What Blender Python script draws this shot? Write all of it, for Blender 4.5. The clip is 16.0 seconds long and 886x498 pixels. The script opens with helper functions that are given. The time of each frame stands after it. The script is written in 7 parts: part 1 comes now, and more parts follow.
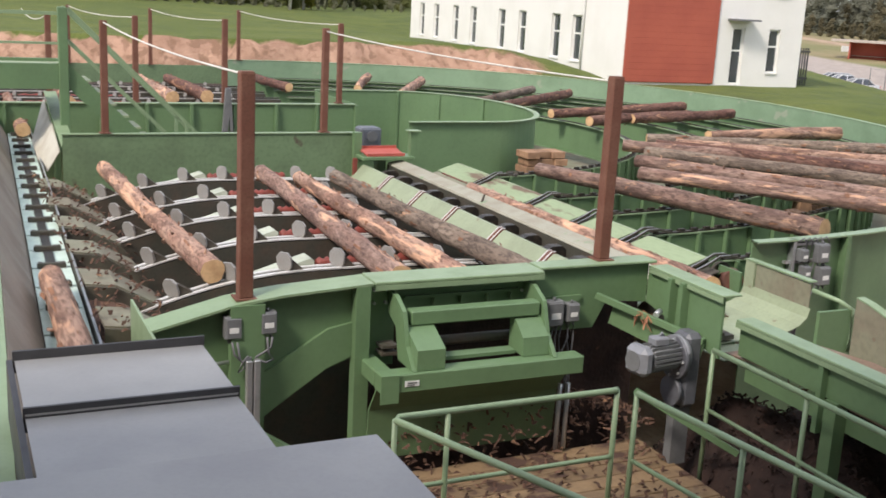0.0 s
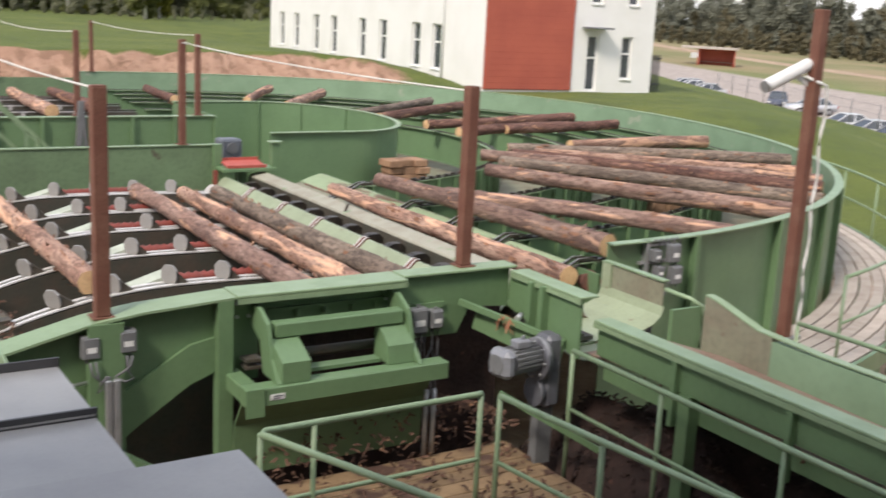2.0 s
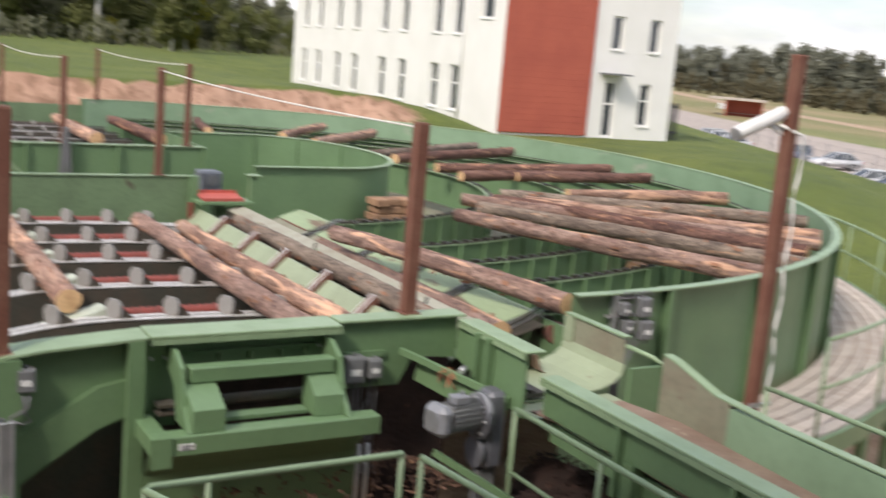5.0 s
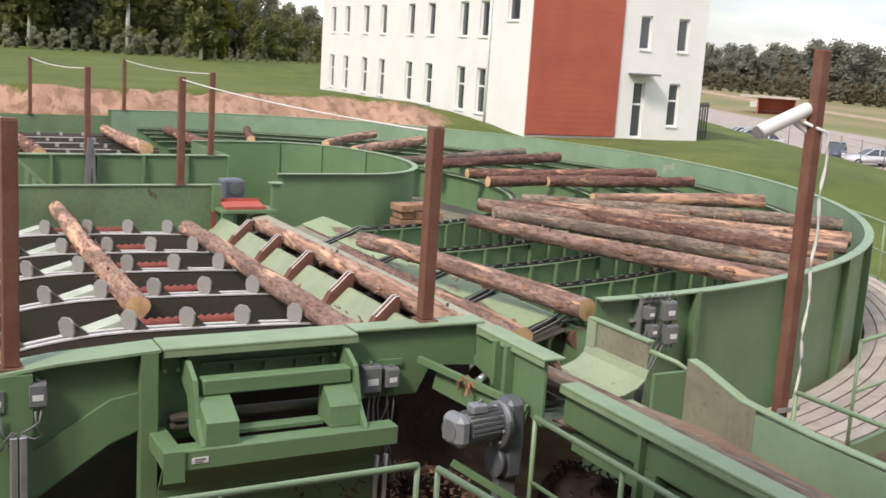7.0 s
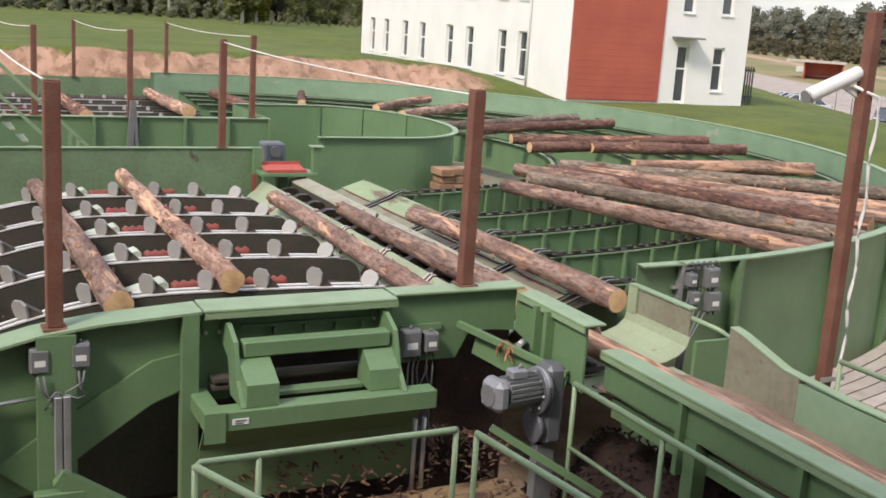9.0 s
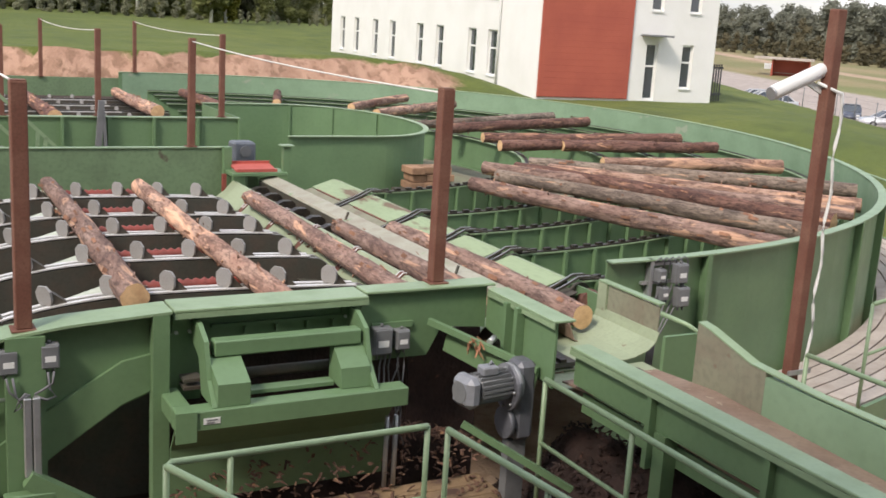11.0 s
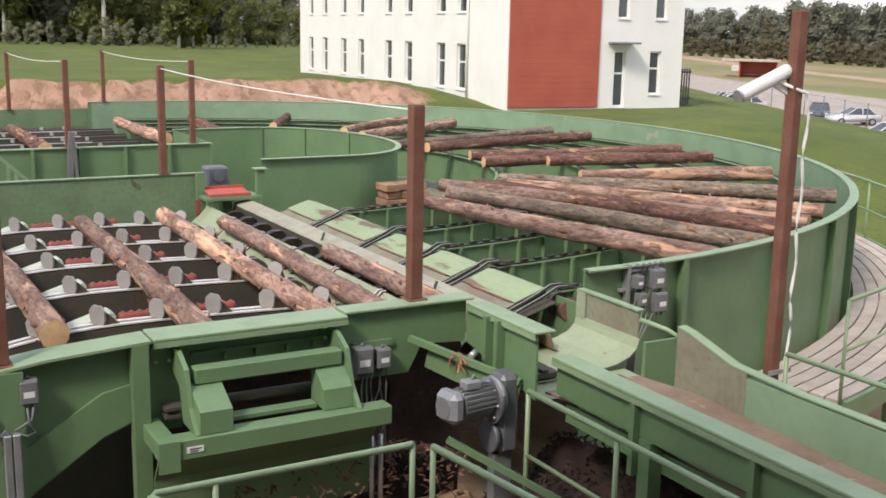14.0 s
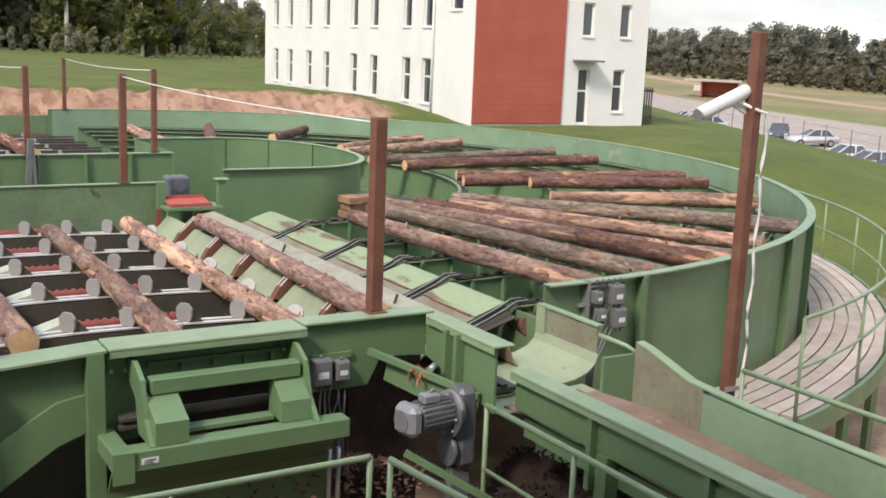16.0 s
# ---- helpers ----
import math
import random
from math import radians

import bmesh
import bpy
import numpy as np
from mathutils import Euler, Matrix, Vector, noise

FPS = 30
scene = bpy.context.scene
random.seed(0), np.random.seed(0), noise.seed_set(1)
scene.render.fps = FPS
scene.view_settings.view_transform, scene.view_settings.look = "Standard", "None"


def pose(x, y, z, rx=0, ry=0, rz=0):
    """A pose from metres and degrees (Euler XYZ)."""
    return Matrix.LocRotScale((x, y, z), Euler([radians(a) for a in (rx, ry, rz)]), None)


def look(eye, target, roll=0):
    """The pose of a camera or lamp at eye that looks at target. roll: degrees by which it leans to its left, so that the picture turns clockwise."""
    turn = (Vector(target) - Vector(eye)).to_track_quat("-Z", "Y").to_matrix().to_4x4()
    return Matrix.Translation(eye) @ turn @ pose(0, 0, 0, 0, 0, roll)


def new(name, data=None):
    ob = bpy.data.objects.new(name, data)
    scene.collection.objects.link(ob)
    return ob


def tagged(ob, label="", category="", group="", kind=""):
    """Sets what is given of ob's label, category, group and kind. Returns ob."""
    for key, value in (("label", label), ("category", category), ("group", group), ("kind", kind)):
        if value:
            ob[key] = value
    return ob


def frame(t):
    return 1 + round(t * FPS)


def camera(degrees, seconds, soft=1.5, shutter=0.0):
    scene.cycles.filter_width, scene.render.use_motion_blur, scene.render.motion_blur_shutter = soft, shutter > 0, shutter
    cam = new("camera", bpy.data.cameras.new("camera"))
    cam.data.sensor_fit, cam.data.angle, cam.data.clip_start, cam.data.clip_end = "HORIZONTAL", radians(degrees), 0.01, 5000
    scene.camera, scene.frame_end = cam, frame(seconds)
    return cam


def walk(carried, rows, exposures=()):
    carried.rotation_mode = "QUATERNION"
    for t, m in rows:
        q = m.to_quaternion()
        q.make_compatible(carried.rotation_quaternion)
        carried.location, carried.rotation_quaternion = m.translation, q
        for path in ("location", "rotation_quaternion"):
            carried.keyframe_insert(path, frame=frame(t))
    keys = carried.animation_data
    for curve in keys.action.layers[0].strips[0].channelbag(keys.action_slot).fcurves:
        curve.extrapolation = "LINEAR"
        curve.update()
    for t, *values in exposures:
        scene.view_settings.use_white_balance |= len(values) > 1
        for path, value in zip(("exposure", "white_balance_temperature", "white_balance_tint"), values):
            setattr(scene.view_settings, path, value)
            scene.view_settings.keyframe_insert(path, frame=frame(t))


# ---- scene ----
cam = camera(44.5, 16.0, soft=1.65, shutter=0.9)
PATH = [
    (0, (0.2, 1.88, 5.312), (1.171, 3.567, 4.852), 3.0),
    (0.5, (0.197, 1.87, 5.323), (1.187, 3.548, 4.872), 2.8),
    (1, (0.2, 1.862, 5.322), (1.208, 3.53, 4.872), 2.9),
    (1.5, (0.212, 1.852, 5.327), (1.279, 3.485, 4.885), 2.8),
    (2, (0.206, 1.806, 5.338), (1.382, 3.364, 4.905), 2.9),
    (2.5, (0.288, 1.75, 5.34), (1.499, 3.29, 4.94), 2.4),
    (3, (0.435, 1.705, 5.318), (1.712, 3.201, 4.953), 3.2),
    (3.5, (0.556, 1.706, 5.315), (1.929, 3.122, 4.982), 4.6),
    (4, (0.741, 1.811, 5.315), (2.134, 3.206, 4.975), 4.8),
    (4.5, (0.883, 1.846, 5.298), (2.269, 3.246, 4.952), 5.8),
    (5, (1.113, 1.879, 5.297), (2.257, 3.479, 4.935), 4.8),
    (5.2, (1.18, 1.895, 5.284), (2.295, 3.517, 4.928), 4.2),
    (7.5, (1.319, 1.957, 5.297), (2.4, 3.6, 4.931), 3.2),
    (8, (1.328, 1.986, 5.283), (2.345, 3.661, 4.882), 3.7),
    (10.5, (1.332, 1.949, 5.283), (2.394, 3.587, 4.847), 3.4),
    (11, (1.326, 1.94, 5.285), (2.399, 3.573, 4.858), 3.5),
    (11.5, (1.33, 1.929, 5.288), (2.42, 3.551, 4.861), 3.4),
    (12, (1.333, 1.931, 5.285), (2.436, 3.547, 4.873), 3.1),
    (12.5, (1.335, 1.934, 5.292), (2.446, 3.547, 4.888), 2.8),
    (13, (1.335, 1.937, 5.288), (2.433, 3.558, 4.881), 2.6),
    (13.5, (1.336, 1.935, 5.29), (2.435, 3.561, 4.905), 0.7),
    (14, (1.337, 1.932, 5.296), (2.446, 3.549, 4.897), 1.1),
    (14.5, (1.337, 1.941, 5.293), (2.465, 3.55, 4.919), 1.5),
    (15, (1.331, 1.936, 5.295), (2.469, 3.537, 4.922), 1.6),
    (15.5, (1.34, 1.923, 5.293), (2.494, 3.511, 4.908), 1.9),
    (16, (1.345, 1.916, 5.29), (2.512, 3.497, 4.919), 2.3),
]
walk(cam, [(t, look(eye, target, roll)) for t, eye, target, roll in PATH], exposures=((0, 0.17, 6600, 14), (16, 0.17, 6600, 14)))

# ---- world, sun ----
world = bpy.data.worlds.new("world")
scene.world = world
world.use_nodes = True
wn, wl = world.node_tree.nodes, world.node_tree.links
wn.clear()
SUN_EL, SUN_AZ = 43.9, 248.0


def wnode(kind, **kw):
    n = wn.new(kind)
    for k, v in kw.items():
        n.inputs[k].default_value = v
    return n


sky = wn.new("ShaderNodeTexSky")
sky.sky_type, sky.sun_disc = "NISHITA", False
sky.sun_elevation, sky.sun_rotation = radians(SUN_EL), radians(SUN_AZ)
tc = wn.new("ShaderNodeTexCoord")
mp = wn.new("ShaderNodeMapping")
mp.inputs["Scale"].default_value = (1.0, 1.0, 3.2)
nz = wnode("ShaderNodeTexNoise", Scale=2.6, Detail=7.0, Roughness=0.55)
rp = wn.new("ShaderNodeValToRGB")
rp.color_ramp.elements[0].position, rp.color_ramp.elements[1].position = 0.40, 0.60
nz2 = wnode("ShaderNodeTexNoise", Scale=2.8, Detail=7.0, Roughness=0.55)
rp2 = wn.new("ShaderNodeValToRGB")
rp2.color_ramp.elements[0].position, rp2.color_ramp.elements[1].position = 0.40, 0.58
rp2.color_ramp.elements[0].color, rp2.color_ramp.elements[1].color = (7.8, 8.8, 10.6, 1), (17.0, 17.0, 17.0, 1)
mix = wn.new("ShaderNodeMix")
mix.data_type = "RGBA"
bg = wnode("ShaderNodeBackground", Strength=0.13)
out = wn.new("ShaderNodeOutputWorld")
wl.new(tc.outputs["Generated"], mp.inputs["Vector"])
wl.new(mp.outputs[0], nz.inputs["Vector"])
wl.new(mp.outputs[0], nz2.inputs["Vector"])
wl.new(nz.outputs["Fac"], rp.inputs[0])
wl.new(nz2.outputs["Fac"], rp2.inputs[0])
wl.new(rp.outputs[0], mix.inputs["Factor"])
wl.new(sky.outputs[0], mix.inputs["A"])
up = wn.new("ShaderNodeSeparateXYZ")
wl.new(tc.outputs["Generated"], up.inputs[0])
grade = wnode("ShaderNodeMapRange")
grade.inputs["To Min"].default_value, grade.inputs["To Max"].default_value = 0.50, 1.0
wl.new(up.outputs["Z"], grade.inputs["Value"])
dim = wn.new("ShaderNodeVectorMath")
dim.operation = "SCALE"
wl.new(rp2.outputs[0], dim.inputs[0])
wl.new(grade.outputs[0], dim.inputs["Scale"])
wl.new(dim.outputs[0], mix.inputs["B"])
wl.new(mix.outputs["Result"], bg.inputs["Color"])
wl.new(bg.outputs[0], out.inputs["Surface"])

sun_data = bpy.data.lights.new("sun", "SUN")
sun_data.energy, sun_data.angle, sun_data.color = 3.0, radians(11), (1.0, 0.93, 0.82)
sun = new("sun", sun_data)
sun.matrix_world = look((-37, -15, 38.5), (0, 0, 0))

# ---- materials ----


def mat(name, base, rough=0.6, metal=0.0, second=None, scale=3.0, amount=0.5, fine=40.0, fine_amt=0.25, bump=0.15, third=None,
        third_scale=1.2, third_at=0.6, rand=0.0, stretch=(1, 1, 1), island=False):
    """A procedural surface: base colour, large stains of a second colour, fine grain, patches of a third colour, and relief."""
    m = bpy.data.materials.new(name)
    m.use_nodes = True
    n, l = m.node_tree.nodes, m.node_tree.links
    b = n["Principled BSDF"]
    b.inputs["Roughness"].default_value, b.inputs["Metallic"].default_value = rough, metal
    co = n.new("ShaderNodeTexCoord")
    ma = n.new("ShaderNodeMapping")
    ma.inputs["Scale"].default_value = stretch
    l.new(co.outputs["Object"], ma.inputs["Vector"])

    def noise_node(sc, detail=6.0):
        q = n.new("ShaderNodeTexNoise")
        q.inputs["Scale"].default_value, q.inputs["Detail"].default_value = sc, detail
        l.new(ma.outputs[0], q.inputs["Vector"])
        return q

    def mixer(fac, a, bcol, blend="MIX"):
        q = n.new("ShaderNodeMix")
        q.data_type, q.blend_type = "RGBA", blend
        l.new(fac, q.inputs["Factor"])
        for sock, v in (("A", a), ("B", bcol)):
            if isinstance(v, tuple):
                q.inputs[sock].default_value = (*v, 1)
            else:
                l.new(v, q.inputs[sock])
        return q.outputs["Result"]

    def ramp(src, lo, hi, top=1.0):
        q = n.new("ShaderNodeMapRange")
        q.inputs["From Min"].default_value, q.inputs["From Max"].default_value = lo, hi
        q.inputs["To Max"].default_value = top
        l.new(src, q.inputs["Value"])
        return q.outputs[0]

    second = second or tuple(c * 0.6 for c in base)
    big = noise_node(scale)
    small = noise_node(fine, 4.0)
    col = mixer(ramp(big.outputs["Fac"], 0.42, 0.68, amount), base, second)
    dark = tuple(c * 0.55 for c in base)
    col = mixer(ramp(small.outputs["Fac"], 0.45, 0.75, fine_amt), col, dark)
    if third:
        t3 = noise_node(third_scale, 8.0)
        col = mixer(ramp(t3.outputs["Fac"], third_at, third_at + 0.06), col, third)
    if rand or island:
        if island:
            ge = n.new("ShaderNodeNewGeometry")
            src = ge.outputs["Random Per Island"]
        else:
            ob = n.new("ShaderNodeObjectInfo")
            src = ob.outputs["Random"]
        hs = n.new("ShaderNodeHueSaturation")
        l.new(ramp(src, 0, 1, 1.0), hs.inputs["Fac"])
        hs.inputs["Value"].default_value = 1.0 - rand
        l.new(col, hs.inputs["Color"])
        col = hs.outputs[0]
    l.new(col, b.inputs["Base Color"])
    bp = n.new("ShaderNodeBump")
    bp.inputs["Strength"].default_value, bp.inputs["Distance"].default_value = bump, 0.02
    l.new(small.outputs["Fac"], bp.inputs["Height"])
    l.new(bp.outputs[0], b.inputs["Normal"])
    rr = n.new("ShaderNodeMapRange")
    rr.inputs["To Min"].default_value, rr.inputs["To Max"].default_value = max(0.02, rough - 0.12), min(1, rough + 0.12)
    l.new(big.outputs["Fac"], rr.inputs["Value"])
    l.new(rr.outputs[0], b.inputs["Roughness"])
    return m


def bark_mat(name, base, dark, light, wood, wood_at):
    """Bark: long dark furrows, dusty bands, and torn patches down to the bright wood; every log has its own pattern."""
    m = bpy.data.materials.new(name)
    m.use_nodes = True
    n, l = m.node_tree.nodes, m.node_tree.links
    b = n["Principled BSDF"]
    b.inputs["Roughness"].default_value, b.inputs["Specular IOR Level"].default_value = 0.85, 0.25
    co, info = n.new("ShaderNodeTexCoord"), n.new("ShaderNodeObjectInfo")
    far = n.new("ShaderNodeVectorMath")
    far.operation = "SCALE"
    far.inputs[0].default_value = (37.0, 61.0, 23.0)
    l.new(info.outputs["Random"], far.inputs["Scale"])
    own = n.new("ShaderNodeVectorMath")
    l.new(co.outputs["Object"], own.inputs[0])
    l.new(far.outputs[0], own.inputs[1])

    def tex(scale, stretch, detail=6.0, rough=0.6, twist=0.0):
        ma, t = n.new("ShaderNodeMapping"), n.new("ShaderNodeTexNoise")
        ma.inputs["Scale"].default_value = (1, stretch, 1)
        l.new(own.outputs[0], ma.inputs["Vector"])
        l.new(ma.outputs[0], t.inputs["Vector"])
        for k, v in (("Scale", scale), ("Detail", detail), ("Roughness", rough), ("Distortion", twist)):
            t.inputs[k].default_value = v
        return t.outputs["Fac"]

    def span(src, lo, hi, top=1.0):
        q = n.new("ShaderNodeMapRange")
        q.inputs["From Min"].default_value, q.inputs["From Max"].default_value, q.inputs["To Max"].default_value = lo, hi, top
        l.new(src, q.inputs["Value"])
        return q.outputs[0]

    def over(f, a, c):
        q = n.new("ShaderNodeMix")
        q.data_type = "RGBA"
        l.new(f, q.inputs["Factor"])
        if isinstance(a, tuple):
            q.inputs["A"].default_value = (*a, 1)
        else:
            l.new(a, q.inputs["A"])
        q.inputs["B"].default_value = (*c, 1)
        return q.outputs["Result"]

    furrow = tex(30, 0.28, 5.0, 0.65)
    col = over(span(tex(4.5, 0.35), 0.40, 0.62), base, light)
    col = over(span(tex(9, 0.22, 6.0, 0.65, 0.5), 0.47, 0.60, 0.75), col, dark)
    col = over(span(furrow, 0.47, 0.62, 0.7), col, tuple(c * 0.6 for c in dark))
    col = over(span(tex(60, 0.5, 3.0), 0.60, 0.70, 0.6), col, light)
    torn = tex(5.0, 0.16, 8.0, 0.62, 1.4)
    col = over(span(torn, wood_at, wood_at + 0.05, 0.8), col, wood)
    col = over(span(torn, wood_at + 0.07, wood_at + 0.11, 0.8), col, tuple(min(0.9, c * 1.25) for c in wood))
    hs = n.new("ShaderNodeHueSaturation")
    hs.inputs["Saturation"].default_value = 1.0
    l.new(span(info.outputs["Random"], 0, 1), hs.inputs["Fac"])
    hs.inputs["Value"].default_value = 0.72
    l.new(col, hs.inputs["Color"])
    l.new(hs.outputs[0], b.inputs["Base Color"])
    bp = n.new("ShaderNodeBump")
    bp.inputs["Strength"].default_value, bp.inputs["Distance"].default_value = 0.8, 0.02
    l.new(furrow, bp.inputs["Height"])
    l.new(bp.outputs[0], b.inputs["Normal"])
    return m


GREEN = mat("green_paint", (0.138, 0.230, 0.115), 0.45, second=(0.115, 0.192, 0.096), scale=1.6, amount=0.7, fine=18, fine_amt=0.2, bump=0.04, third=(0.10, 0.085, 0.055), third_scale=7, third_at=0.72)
GREEN_WORN = mat("worn_green_paint", (0.315, 0.37, 0.245), 0.55, second=(0.255, 0.295, 0.195), scale=2.5, amount=0.8, fine=30, fine_amt=0.25, bump=0.05, third=(0.20, 0.15, 0.10), third_scale=9, third_at=0.68)
GREEN_INNER = mat("scraped_green_paint", (0.155, 0.235, 0.125), 0.6, second=(0.12, 0.175, 0.095), scale=2.0, amount=0.8, fine=16, fine_amt=0.4, bump=0.06, third=(0.09, 0.075, 0.05), third_scale=3, third_at=0.66)
# GREEN lightened for rails and for top flanges, whose light is painted in.
RAIL_LIT_GREEN = mat("rail_and_lit_flange_green", (0.25, 0.345, 0.205), 0.42, second=(0.19, 0.265, 0.15), scale=4, amount=0.5, fine=30, fine_amt=0.2, bump=0.03)
RUST = mat("rusty_steel", (0.16, 0.062, 0.040), 0.75, second=(0.215, 0.105, 0.07), scale=5, amount=0.8, fine=60, fine_amt=0.5, bump=0.2)
# Pale, barely metallic base: the sky's reflection is put into the colour.
STEEL = mat("sky_bright_steel", (0.70, 0.69, 0.675), 0.42, 0.15, second=(0.50, 0.48, 0.455), scale=8, amount=0.6, fine=60, fine_amt=0.2, bump=0.05)
DOG = mat("grey_dog_steel", (0.33, 0.32, 0.305), 0.5, 0.2, second=(0.32, 0.29, 0.26), scale=9, amount=0.7, fine=50, fine_amt=0.3, bump=0.1)
DARK = mat("dark_greasy_steel", (0.072, 0.070, 0.055), 0.6, 0.1, second=(0.10, 0.075, 0.056), scale=5, amount=0.8, fine=30, fine_amt=0.4, bump=0.15)
CHAIN = mat("oily_chain", (0.05, 0.045, 0.04), 0.4, 0.6, second=(0.1, 0.08, 0.06), scale=12, amount=0.8, fine=60, fine_amt=0.5, bump=0.3)
REDOX = mat("red_primer", (0.26, 0.055, 0.04), 0.6, second=(0.15, 0.045, 0.035), scale=8, amount=0.8, fine=40, fine_amt=0.35, bump=0.1)
REDTRAY = mat("bright_red_tray", (0.46, 0.10, 0.075), 0.6, scale=6, amount=0.3, fine=30, fine_amt=0.2, bump=0.05)
BARK = bark_mat("pine_bark", (0.175, 0.086, 0.066), (0.085, 0.048, 0.042), (0.27, 0.15, 0.115), (0.60, 0.33, 0.20), 0.585)
BARK_PALE = bark_mat("stripped_bark", (0.37, 0.215, 0.16), (0.17, 0.10, 0.078), (0.55, 0.37, 0.285), (0.70, 0.42, 0.28), 0.525)
BARK_DUSTY = bark_mat("dusty_pine_bark", (0.29, 0.178, 0.142), (0.14, 0.088, 0.075), (0.43, 0.30, 0.245), (0.68, 0.41, 0.27), 0.57)
BARK_GREY = bark_mat("grey_spruce_bark", (0.215, 0.163, 0.128), (0.10, 0.076, 0.064), (0.33, 0.26, 0.205), (0.58, 0.35, 0.22), 0.61)
BARK_SHRED = mat("torn_bark_shred", (0.34, 0.17, 0.10), 0.9, second=(0.16, 0.08, 0.055), scale=9, amount=0.8, fine=40, fine_amt=0.4, bump=0.2, rand=0.4, island=True)
SAWN = mat("sawn_log_end", (0.66, 0.43, 0.23), 0.8, second=(0.48, 0.28, 0.14), scale=9, amount=0.7, fine=40, fine_amt=0.3, bump=0.1)
PLANK = mat("weathered_plank", (0.30, 0.20, 0.11), 0.8, second=(0.18, 0.12, 0.075), scale=3, amount=0.8, fine=25, fine_amt=0.4, bump=0.2, third=(0.10, 0.055, 0.04), third_scale=3, third_at=0.55, rand=0.4)
DECKING = mat("grey_decking", (0.53, 0.46, 0.40), 0.8, second=(0.38, 0.31, 0.26), scale=3, amount=0.7, fine=25, fine_amt=0.3, bump=0.15, rand=0.25)
DEBRIS = mat("bark_debris", (0.17, 0.09, 0.06), 0.95, second=(0.09, 0.05, 0.036), scale=6, amount=0.9, fine=30, fine_amt=0.5, bump=0.5, third=(0.40, 0.22, 0.12), third_scale=14, third_at=0.60, rand=0.55, island=True)
# Near-black brown for the floor sheets of both chain decks.
FLOOR_DARK = mat("near_black_floor", (0.05, 0.035, 0.028), 0.95, second=(0.09, 0.055, 0.04), scale=4, amount=0.8, fine=20, fine_amt=0.5, bump=0.5)
ROOF = mat("grey_coated_sheet", (0.335, 0.335, 0.33), 0.36, 0.1, second=(0.27, 0.27, 0.275), scale=2, amount=0.6, fine=40, fine_amt=0.12, bump=0.02)
ROOF_DARK = mat("dark_flashing", (0.055, 0.055, 0.06), 0.5, scale=4, amount=0.4, fine=30, fine_amt=0.2, bump=0.03)
MOTOR = mat("grey_motor_paint", (0.25, 0.26, 0.285), 0.45, 0.1, second=(0.2, 0.2, 0.21), scale=7, amount=0.6, fine=40, fine_amt=0.25, bump=0.05)
BOXGREY = mat("grey_plastic", (0.17, 0.175, 0.18), 0.5, scale=8, amount=0.4, fine=40, fine_amt=0.2, bump=0.03)
WHITE = mat("white_enamel", (0.78, 0.78, 0.76), 0.5, scale=6, amount=0.2, fine=30, fine_amt=0.08, bump=0.02)
CABLE = mat("grey_cable", (0.16, 0.16, 0.17), 0.6, scale=6, amount=0.2, fine=30, fine_amt=0.1, bump=0.02)
GALV = mat("galvanised_duct", (0.50, 0.51, 0.52), 0.4, 0.7, scale=6, amount=0.4, fine=30, fine_amt=0.2, bump=0.03)
RENDERWALL = mat("white_render", (0.80, 0.79, 0.76), 0.85, second=(0.72, 0.71, 0.67), scale=0.6, amount=0.6, fine=12, fine_amt=0.05, bump=0.08)
REDCLAD = mat("red_cladding", (0.42, 0.10, 0.062), 0.7, second=(0.36, 0.082, 0.055), scale=0.8, amount=0.8, fine=9, fine_amt=0.12, bump=0.08)
SHEET = mat("milky_plastic_sheet", (0.62, 0.60, 0.52), 0.5, second=(0.48, 0.44, 0.36), scale=3, amount=0.7, fine=20, fine_amt=0.2, bump=0.05)
TEAL = mat("teal_conveyor_plate", (0.62, 0.76, 0.68), 0.5, second=(0.48, 0.62, 0.55), scale=5, amount=0.6, fine=30, fine_amt=0.25, bump=0.05)
PLASTIC = mat("pale_wear_sheet", (0.50, 0.54, 0.44), 0.5, second=(0.36, 0.39, 0.31), scale=4, amount=0.8, fine=25, fine_amt=0.3, bump=0.05)
STAINED = mat("bark_stained_paint", (0.235, 0.235, 0.165), 0.7, second=(0.19, 0.15, 0.11), scale=2.2, amount=0.9, fine=18, fine_amt=0.45, bump=0.1, third=(0.19, 0.145, 0.105), third_scale=9, third_at=0.64)
# Dark colour paints in the shadow gaps between the feed plates.
FEEDSIDE = mat("shadow_gap_plate_edge", (0.10, 0.095, 0.07), 0.75, second=(0.07, 0.055, 0.04), scale=4, amount=0.8, fine=24, fine_amt=0.4, bump=0.1)
RUSTFLOOR = mat("dusty_steel_floor", (0.27, 0.19, 0.14), 0.8, second=(0.20, 0.13, 0.095), scale=3, amount=0.9, fine=25, fine_amt=0.4, bump=0.2, third=(0.34, 0.27, 0.20), third_scale=9, third_at=0.64)
RIDGE = mat("scuffed_ridge_plate", (0.36, 0.35, 0.275), 0.6, second=(0.28, 0.25, 0.19), scale=3, amount=0.8, fine=30, fine_amt=0.3, bump=0.05, third=(0.24, 0.30, 0.19), third_scale=5, third_at=0.62)
# Paler than GREEN; for the rim's inner face and the far chute plate.
RIM_LINER = mat("pale_rim_green", (0.225, 0.335, 0.215), 0.55, second=(0.18, 0.275, 0.17), scale=1.3, amount=0.8, fine=14, fine_amt=0.2, bump=0.04, third=(0.30, 0.34, 0.25), third_scale=3, third_at=0.63)
